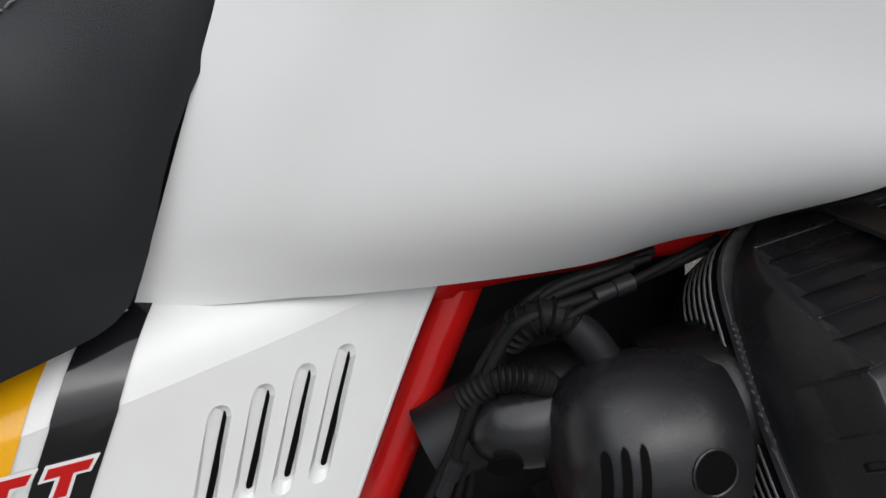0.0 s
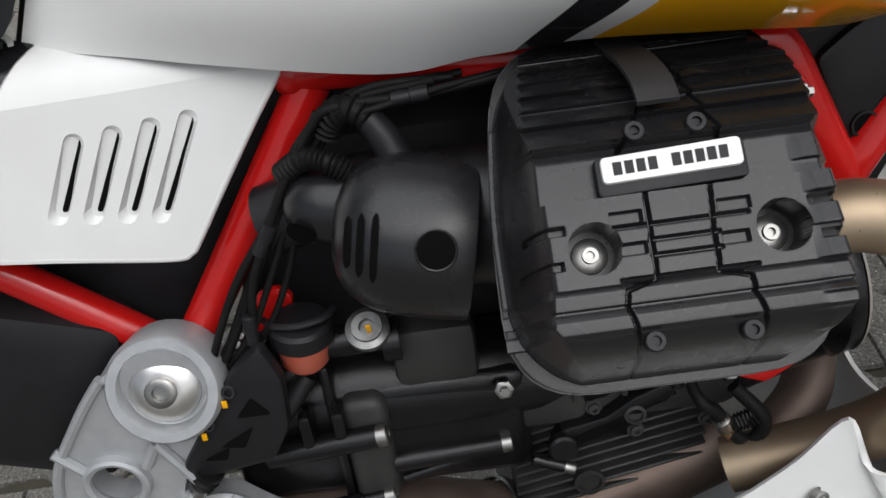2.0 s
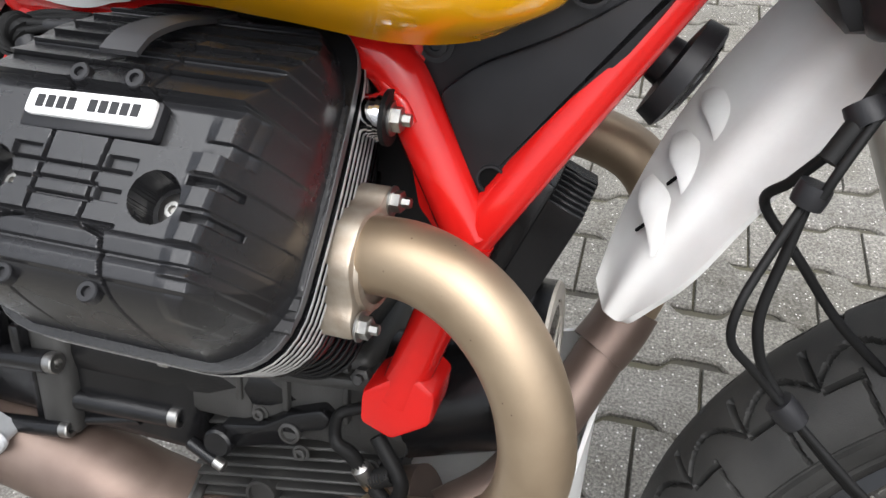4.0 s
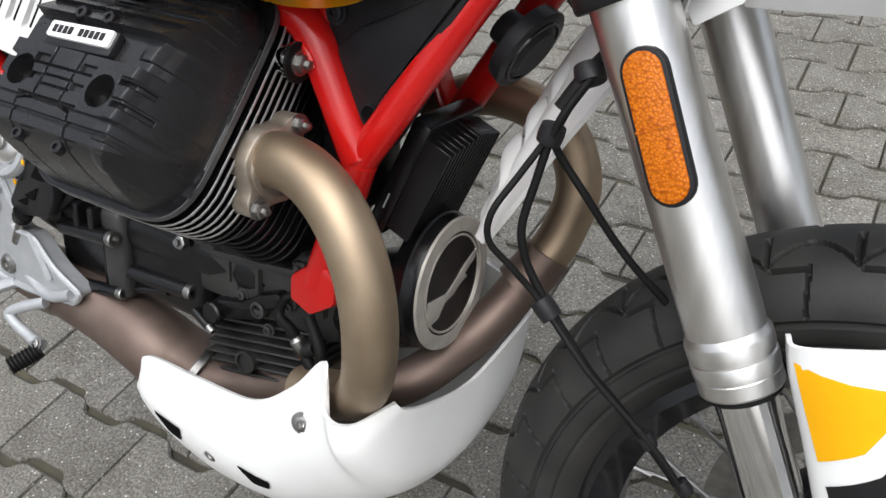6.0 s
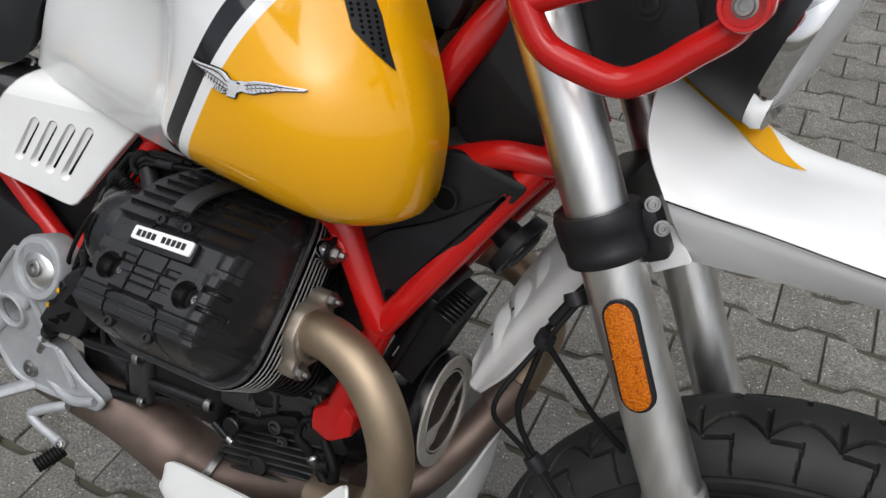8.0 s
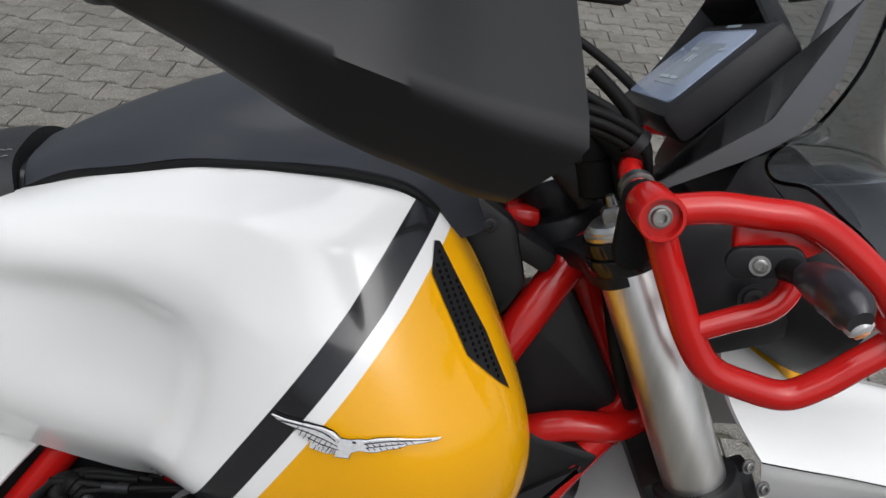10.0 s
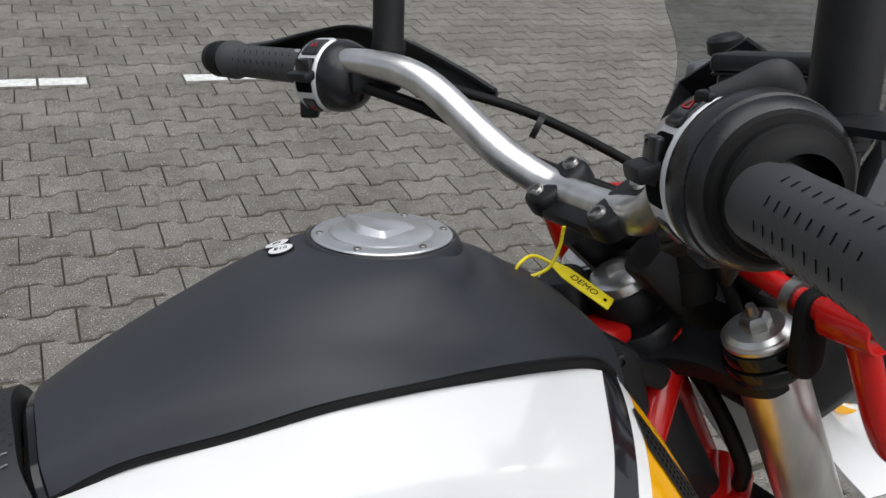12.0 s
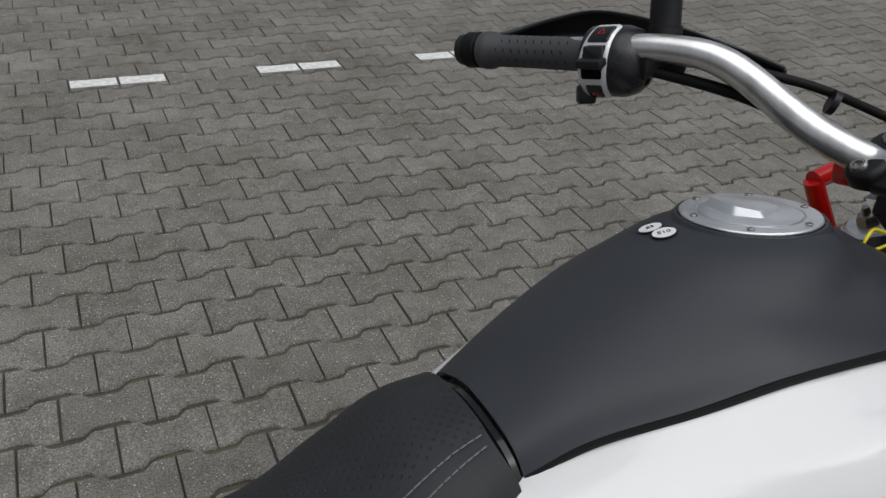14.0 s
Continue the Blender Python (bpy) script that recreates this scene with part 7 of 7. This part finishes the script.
MIDX = [.370, .378, .386, .394, .402, .410, .417, .424, .430, .436, .442, .448, .455, .463, .480]
WS = [[(x, -y, z), (x + (m - x) * .72, -y * .62, z + .004), (m, 0, z + .006)] for (x, y, z), m in zip(EDGE, MIDX)]
ws = part("windscreen", skin([mirrored(r) for r in WS], 3, 6, thick=.003), glass, bike, "smoked transparent windscreen")
ws.visible_shadow = False
bm = bmesh.new()
for k, (w, dx) in enumerate(((.014, 0), (.030, .004), (.012, .030), (.030, .010), (.006, .046))):
    x0, z0 = .378 + dx * .5 + .004 * k, 1.092 - .010 * k
    plate([(x0, z0), (x0 + w, z0 - .004), (x0 + w, z0 - .009), (x0, z0 - .005)], .0003, side(-.1525), bm=bm)
part("screen_print", bm, material("print_dark", (.06, .065, .07), .5), ws, "small unreadable print")

# key, tag and wiring by the steering head
part("inner_tray", rbox((.11, .12, .02), Matrix.Translation((.135, 0, .995)) @ Matrix.Rotation(radians(25), 4, "Y"), .006), BLACK, bike)
part("red_block", rbox((.030, .040, .016), Matrix.Translation((.158, -.006, 1.000)), .006), RED, frame_parent)
part("red_block", rbox((.016, .030, .022), Matrix.Translation((.168, .094, 1.086)), .005), RED, frame_parent)
part("wiring", tube([(.20, .03, 1.06), (.18, -.02, 1.085), (.215, -.07, 1.075), (.26, -.09, 1.02)], .008, 12), DARK, bike)
part("wiring", tube([(.17, .05, 1.07), (.20, -.01, 1.075), (.22, -.06, 1.06), (.235, -.085, 1.00)], .006, 12), DARK, bike)
part("rubber_cylinder", lathe([(-.020, .0150), (-.018, .0185), (.010, .0190), (.0105, .0175), (.012, .0175), (.0125, .0185), (.028, .0180), (.030, .014)], (.207, -.044, 1.052), (-.30, 0, .95), 28), DARK, bike, "black rubber cylinder beside the stem")
part("wiring", tube([(.22, .07, 1.00), (.235, -.03, .96), (.25, -.075, .90), (.27, -.06, .86)], .007, 12), DARK, bike)
for k in range(6):
    dy, dz = .0075 * math.cos(k * 1.05), .0075 * math.sin(k * 1.05)
    part("wiring", tube([(.056, -.222 + dy * .6, 1.158 + dz * .6), (.084, -.172 + dy * .8, 1.128 + dz * .8), (.112, -.128 + dy, 1.112 + dz), (.1410, -.098 + dy, 1.1090 + dz), (.1666, -.096 + dy, 1.1015 + dz), (.2004, -.095 + dy, 1.0945 + dz), (.2265, -.092 + dy * .8, 1.082 + dz), (.236, -.088 + dy * .6, 1.062), (.246, -.066 + dy * .6, 1.010), (.25, -.070, .95)], .0037, 10), DARK, bike)
for p, d in (((.160, -.096, 1.103), (1, .05, -.25)), ((.222, -.093, 1.084), (.8, 0, -.5))):
    part("cable_tie", lathe([(-.004, .0110), (-.004, .0124), (.004, .0124), (.004, .0110)], p, d, 18, cap=False), BLACK, bike)
part("wiring", tube([(.185, -.07, 1.130), (.205, -.07, 1.115), (.222, -.07, 1.098), (.234, -.07, 1.07), (.240, -.07, 1.03)], .0055, 10), DARK, bike)
part("steering_shroud", plate(rounded([(.155, .93), (.205, .955), (.262, .86), (.262, .845), (.185, .820), (.16, .84)], .012), .05, side(.0), .008), BLACK, bike, "black plastic box behind the fork")
part("head_bearing", lathe([(-.012, .034), (-.008, .037), (.006, .037), (.010, .033)], (.196, 0, .995), FD, 32), BLACK, bike)
TAGM = material("yellow_tag", (0.80, 0.66, 0.012), 0.45, 0, (0.74, 0.60, 0.012), 60)
TD, TW = Vector((-.033, .036, .0285)).normalized(), Vector((.0102, .0060, .0036))
TW = (TW - TD * TW.dot(TD)).normalized()
tm = Matrix((TW, TD, TW.cross(TD))).transposed().to_4x4()
tm.translation = Vector((.1462, -.0287, 1.0300))
if (tm.to_3x3() @ Vector((0, 0, 1))).z < 0:
    tm = tm @ Matrix.Rotation(radians(180), 4, "Y")
tag = tagged(part("key_tag", plate(rounded([(-.0068, 0), (.0068, 0), (.0068, .042), (.0026, .056), (-.0026, .056), (-.0068, .042)], .0014), .0012, tm, .0004), TAGM, None), "yellow plastic key tag with handwritten black word", "key tag")
tag.matrix_world = bike.matrix_world.copy()
part("tag_strap", tube([tm @ Vector((0, .054, .0006)), (.098, .0085, 1.0655), (.0835, .0038, 1.0623), (.081, .004, 1.055), (.091, .003, 1.051), (.105, -.003, 1.058), (.110, -.009, 1.075), (.1108, -.0127, 1.0923)], .0014, 8), TAGM, tag, "thin yellow strap")
part("tag_hole", lathe([(0, .0016), (.0002, .0016), (.0002, .0001)], tm @ Vector((0, .006, .0012)), tm.to_3x3() @ Vector((0, 0, 1)), 14), HOLE_SHADE, tag)
cu = bpy.data.curves.new("letters", "FONT")
cu.body, cu.size, cu.align_x, cu.align_y, cu.extrude, cu.shear = "DEMO", .0085, "CENTER", "CENTER", .0001, .25
ob = bpy.data.objects.new("letters", cu)
me = bpy.data.meshes.new_from_object(ob)
bpy.data.objects.remove(ob)
me.transform(tm @ Matrix.Translation((.0, .026, .0014)) @ Matrix.Rotation(radians(-90), 4, "Z"))
me.materials.append(BLACK)
new("letters", me).parent = tag

# emblem and vent on the tank
EMBLEM = material("emblem_silver", (.80, .80, .81), .3, .3, (.62, .62, .63), 300)
WING_LINE = [(105, 107), (180, 130), (300, 153), (375, 172), (425, 195), (465, 236), (515, 246), (545, 243), (590, 250), (640, 244), (700, 250), (820, 280), (950, 308), (935, 318), (850, 312), (790, 306), (740, 316), (690, 316), (645, 325), (600, 322), (560, 310), (520, 322), (510, 355), (438, 345), (445, 326), (400, 328), (352, 310), (310, 294), (345, 268), (318, 240), (275, 216), (222, 178), (160, 152), (128, 132)]


def on_emblem(u, v):
    """Drawing units to the tank's x and z."""
    return -.0042 + 1.3134e-4 * (u - 105) + 2.1e-6 * (v - 107), .8930 + 2.561e-5 * (u - 105) - 1.151e-4 * (v - 107)


WINGS = [on_emblem(u, v) for u, v in WING_LINE]
drape([on_emblem(u + (u - 500) * .014, v + (v - 268) * .10 + 3) for u, v in WING_LINE], .0014, tank, "emblem_edge", BLACK)
em = drape(WINGS, .0030, tank, "emblem", EMBLEM, "silver winged emblem with cut feathers")


def feather(points, r, mat, name, lift=.0034):
    pts = []
    for u, v in points:
        p, n = tank_hit(*on_emblem(u, v))
        pts.append(p + n * lift)
    part(name, tube(pts, r, 6, 3), mat, em)


# raised leading edges, then rows of dark cuts between the feathers
feather([(108, 110), (200, 140), (310, 162), (400, 190), (455, 238)], .0007, EMBLEM, "wing_edge")
feather([(575, 256), (640, 251), (720, 258), (830, 285), (940, 310)], .0006, EMBLEM, "wing_edge")
feather([(150, 142), (260, 164), (370, 196), (440, 250)], .0004, BLACK, "feather_cut")
feather([(215, 174), (310, 208), (400, 250), (452, 282)], .0003, BLACK, "feather_cut")
feather([(300, 232), (380, 274), (455, 302)], .0003, BLACK, "feather_cut")
feather([(580, 272), (680, 268), (780, 282), (900, 306)], .0004, BLACK, "feather_cut")
feather([(590, 295), (680, 292), (770, 296)], .0003, BLACK, "feather_cut")
for k in range(8):
    u, v = 250 + 25 * k, 170 + 13 * k
    feather([(u, v), (u - 14, v + 24)], .00026, BLACK, "feather_cut")
    feather([(u + 15, v + 34), (u + 3, v + 56)], .00026, BLACK, "feather_cut")
    u, v = 590 + 30 * k, 274 + 2 * k
    feather([(u, v), (u + 16, v + 16)], .00026, BLACK, "feather_cut")
    if k < 6:
        feather([(u + 6, v + 22), (u + 18, v + 36)], .00026, BLACK, "feather_cut")
        feather([(345 + 20 * k, 280 + 5 * k), (335 + 20 * k, 304 + 4 * k)], .00026, BLACK, "feather_cut")
feather([(522, 256), (540, 262)], .0007, BLACK, "feather_cut")
vent = drape([(.0862, 1.0045), (.0900, 1.0035), (.1310, .9450), (.1530, .9070), (.1190, .9350), (.0872, .9860)], .0012, tank, "vent", BLACK, "black honeycomb vent")
bm = bmesh.new()
for i in range(20):
    for j in range(26):
        x, z = .080 + .0042 * i + .0021 * (j % 2), .910 + .0038 * j
        lo = np.interp(z, (.907, .935, .986, 1.0035), (.153, .119, .0872, .0885))
        hi = np.interp(z, (.907, .945, 1.0035), (.153, .131, .0900))
        if lo + .0022 < x < hi - .0022:
            p, n = tank_hit(x, z)
            lathe([(.0014, .0017), (.0016, .0001)], p, n, 6, bm)
tagged(part("vent_cell", bm, HOLE_SHADE, vent), kind="stuff")


# ---- interlocking paving: rows of double-T concrete blocks ----
def concrete(name, base, spread, use_island):
    m = bpy.data.materials.new(name)
    m.use_nodes = True
    nt = m.node_tree
    b = nt.nodes["Principled BSDF"]
    geo = nt.nodes.new("ShaderNodeNewGeometry")
    pos = geo.outputs["Position"]

    def noise_tex(scale, detail=5, rough=.6):
        n = nt.nodes.new("ShaderNodeTexNoise")
        n.inputs["Scale"].default_value, n.inputs["Detail"].default_value, n.inputs["Roughness"].default_value = scale, detail, rough
        nt.links.new(pos, n.inputs["Vector"])
        return n.outputs[0]

    def ramp(src, stops):
        r = nt.nodes.new("ShaderNodeValToRGB")
        while len(r.color_ramp.elements) < len(stops):
            r.color_ramp.elements.new(.5)
        for e, (p, c) in zip(r.color_ramp.elements, stops):
            e.position, e.color = p, (*c, 1)
        nt.links.new(src, r.inputs[0])
        return r.outputs[0]

    def mix(kind, fac, a, c):
        n = nt.nodes.new("ShaderNodeMix")
        n.data_type, n.blend_type = "RGBA", kind
        if isinstance(fac, float):
            n.inputs["Factor"].default_value = fac
        else:
            nt.links.new(fac, n.inputs["Factor"])
        nt.links.new(a, n.inputs["A"])
        nt.links.new(c, n.inputs["B"]) if not isinstance(c, tuple) else setattr(n.inputs["B"], "default_value", (*c, 1))
        return n.outputs["Result"]

    if use_island:
        rnd = geo.outputs["Random Per Island"]
    else:
        rnd = nt.nodes.new("ShaderNodeObjectInfo").outputs["Random"]
    lo, hi = tuple(c * (1 - spread) for c in base), tuple(c * (1 + spread) for c in base)
    col = ramp(rnd, ((0, lo), (1, hi)))
    col = mix("MULTIPLY", .95, col, ramp(noise_tex(230, 4, .75), ((.34, (.42, .41, .40)), (.50, (.95, .94, .93)), (.66, (1.7, 1.69, 1.66)))))
    col = mix("MULTIPLY", .75, col, ramp(noise_tex(2.2, 6), ((.32, (.70, .68, .61)), (.68, (1.18, 1.17, 1.15)))))
    col = mix("MULTIPLY", .6, col, ramp(noise_tex(14, 5), ((.30, (.66, .65, .60)), (.52, (1, 1, 1)), (.72, (1.22, 1.22, 1.20)))))
    vo = nt.nodes.new("ShaderNodeTexVoronoi")
    vo.inputs["Scale"].default_value = 150
    nt.links.new(pos, vo.inputs["Vector"])
    chip = ramp(vo.outputs["Distance"], ((.16, (1, 1, 1)), (.27, (0, 0, 0))))
    sel = ramp(vo.outputs["Color"], ((.66, (0, 0, 0)), (.80, (1, 1, 1))))
    both = mix("MULTIPLY", 1.0, chip, sel)
    col = mix("MIX", both, col, tuple(min(.85, c * 3.4) for c in base))
    nt.links.new(col, b.inputs["Base Color"])
    b.inputs["Roughness"].default_value = .85
    b.inputs["Specular IOR Level"].default_value = .2
    bp = nt.nodes.new("ShaderNodeBump")
    bp.inputs["Strength"].default_value, bp.inputs["Distance"].default_value = .45, .002
    nt.links.new(noise_tex(420, 3), bp.inputs["Height"])
    nt.links.new(bp.outputs[0], b.inputs["Normal"])
    return m


PU, PV_ = Vector((.1936, .0037, 0)), Vector((-.0119, .1310, 0))
PO = Vector((-.6323, 1.6999, 0))
PAVER = concrete("paver_concrete", (.152, .147, .137), .11, False)
FIELD = concrete("paver_concrete_field", (.152, .147, .137), .11, True)


def wave(u):
    """Half width of a block at u of its length: broad at its ends, narrow in its middle."""
    k = min(1, max(0, (abs(u - .5) - .15) / .14))
    return .0655 + .0108 * (2 * k * k * (3 - 2 * k) - 1)


US = (0, .19, .23, .27, .31, .36, .50, .64, .69, .73, .77, .81, 1)


def paver_outline(inset):
    f = lambda u: (u - .5) * (.1940 - .95 * inset)
    return [(f(u), -wave(u) + inset * 1.65) for u in US] + [(f(u), wave(u) - inset * 1.65) for u in reversed(US)]


def paver_mesh():
    v = [(x, y, 0.0) for x, y in paver_outline(.0070)] + [(x, y, -.0045) for x, y in paver_outline(.0045)] + [(x, y, -.016) for x, y in paver_outline(.0040)]
    n = 2 * len(US)
    faces = [tuple(range(n))]
    faces += [(i, n + i, n + (i + 1) % n, (i + 1) % n) for i in range(n)]
    faces += [(n + i, 2 * n + i, 2 * n + (i + 1) % n, n + (i + 1) % n) for i in range(n)]
    return v, faces


PV, PF = paver_mesh()
near = bpy.data.meshes.new("paver")
near.from_pydata(PV, [], PF)
near.materials.append(PAVER)
white_me = bpy.data.meshes.new("line_marking")
WV = [(sx * (.0900 + e), sy * (.039 + e), z) for z, e in ((.0012, 0), (-.004, .0012)) for sx, sy in ((-1, -1), (1, -1), (1, 1), (-1, 1))]
white_me.from_pydata(WV, [], [(0, 1, 2, 3)] + [(i, i + 4, (i + 1) % 4 + 4, (i + 1) % 4) for i in range(4)])
white_me.materials.append(TARMAC_PAINT)
pavement = tagged(new("pavement"), "grey interlocking concrete block paving with white marking blocks", "pavement", kind="structure")
ang = math.atan2(PU.y, PU.x)
rng = random.Random(7)
verts, faces = [], []
for j in range(-60, 80):
    for i in range(-66, 70):
        c = PO + PU * (i + .5 + (.5 if j % 2 else 0)) + PV_ * j
        if (c - Vector((0, 1.5, 0))).length > 9.5:
            continue
        m = Matrix.Translation(c + Vector((rng.uniform(-.001, .001), rng.uniform(-.001, .001), rng.uniform(-.0022, .0008)))) @ Matrix.Rotation(ang + rng.uniform(-.006, .006), 4, "Z") @ Matrix.Rotation(rng.uniform(-.006, .006), 4, "X") @ Matrix.Rotation(rng.uniform(-.005, .005), 4, "Y")
        white = j == 13 and i % 4 in (1, 2)
        if white and -3 < c.x < 1.75:
            ob = new("line_marking", white_me)
            ob.parent = pavement
            ob.matrix_world = m
        if -.95 < c.x < 1.55 and -.45 < c.y < 2.45:
            ob = new("paver", near)
            ob.parent = pavement
            ob.matrix_world = m
        else:
            k = len(verts)
            verts += [m @ Vector(p) for p in PV]
            faces += [tuple(k + q for q in f) for f in PF]
me = bpy.data.meshes.new("paver_field")
me.from_pydata(verts, [], faces)
me.materials.append(FIELD)
rest = new("paver_field", me)
rest.parent = pavement
tagged(rest, kind="stuff")
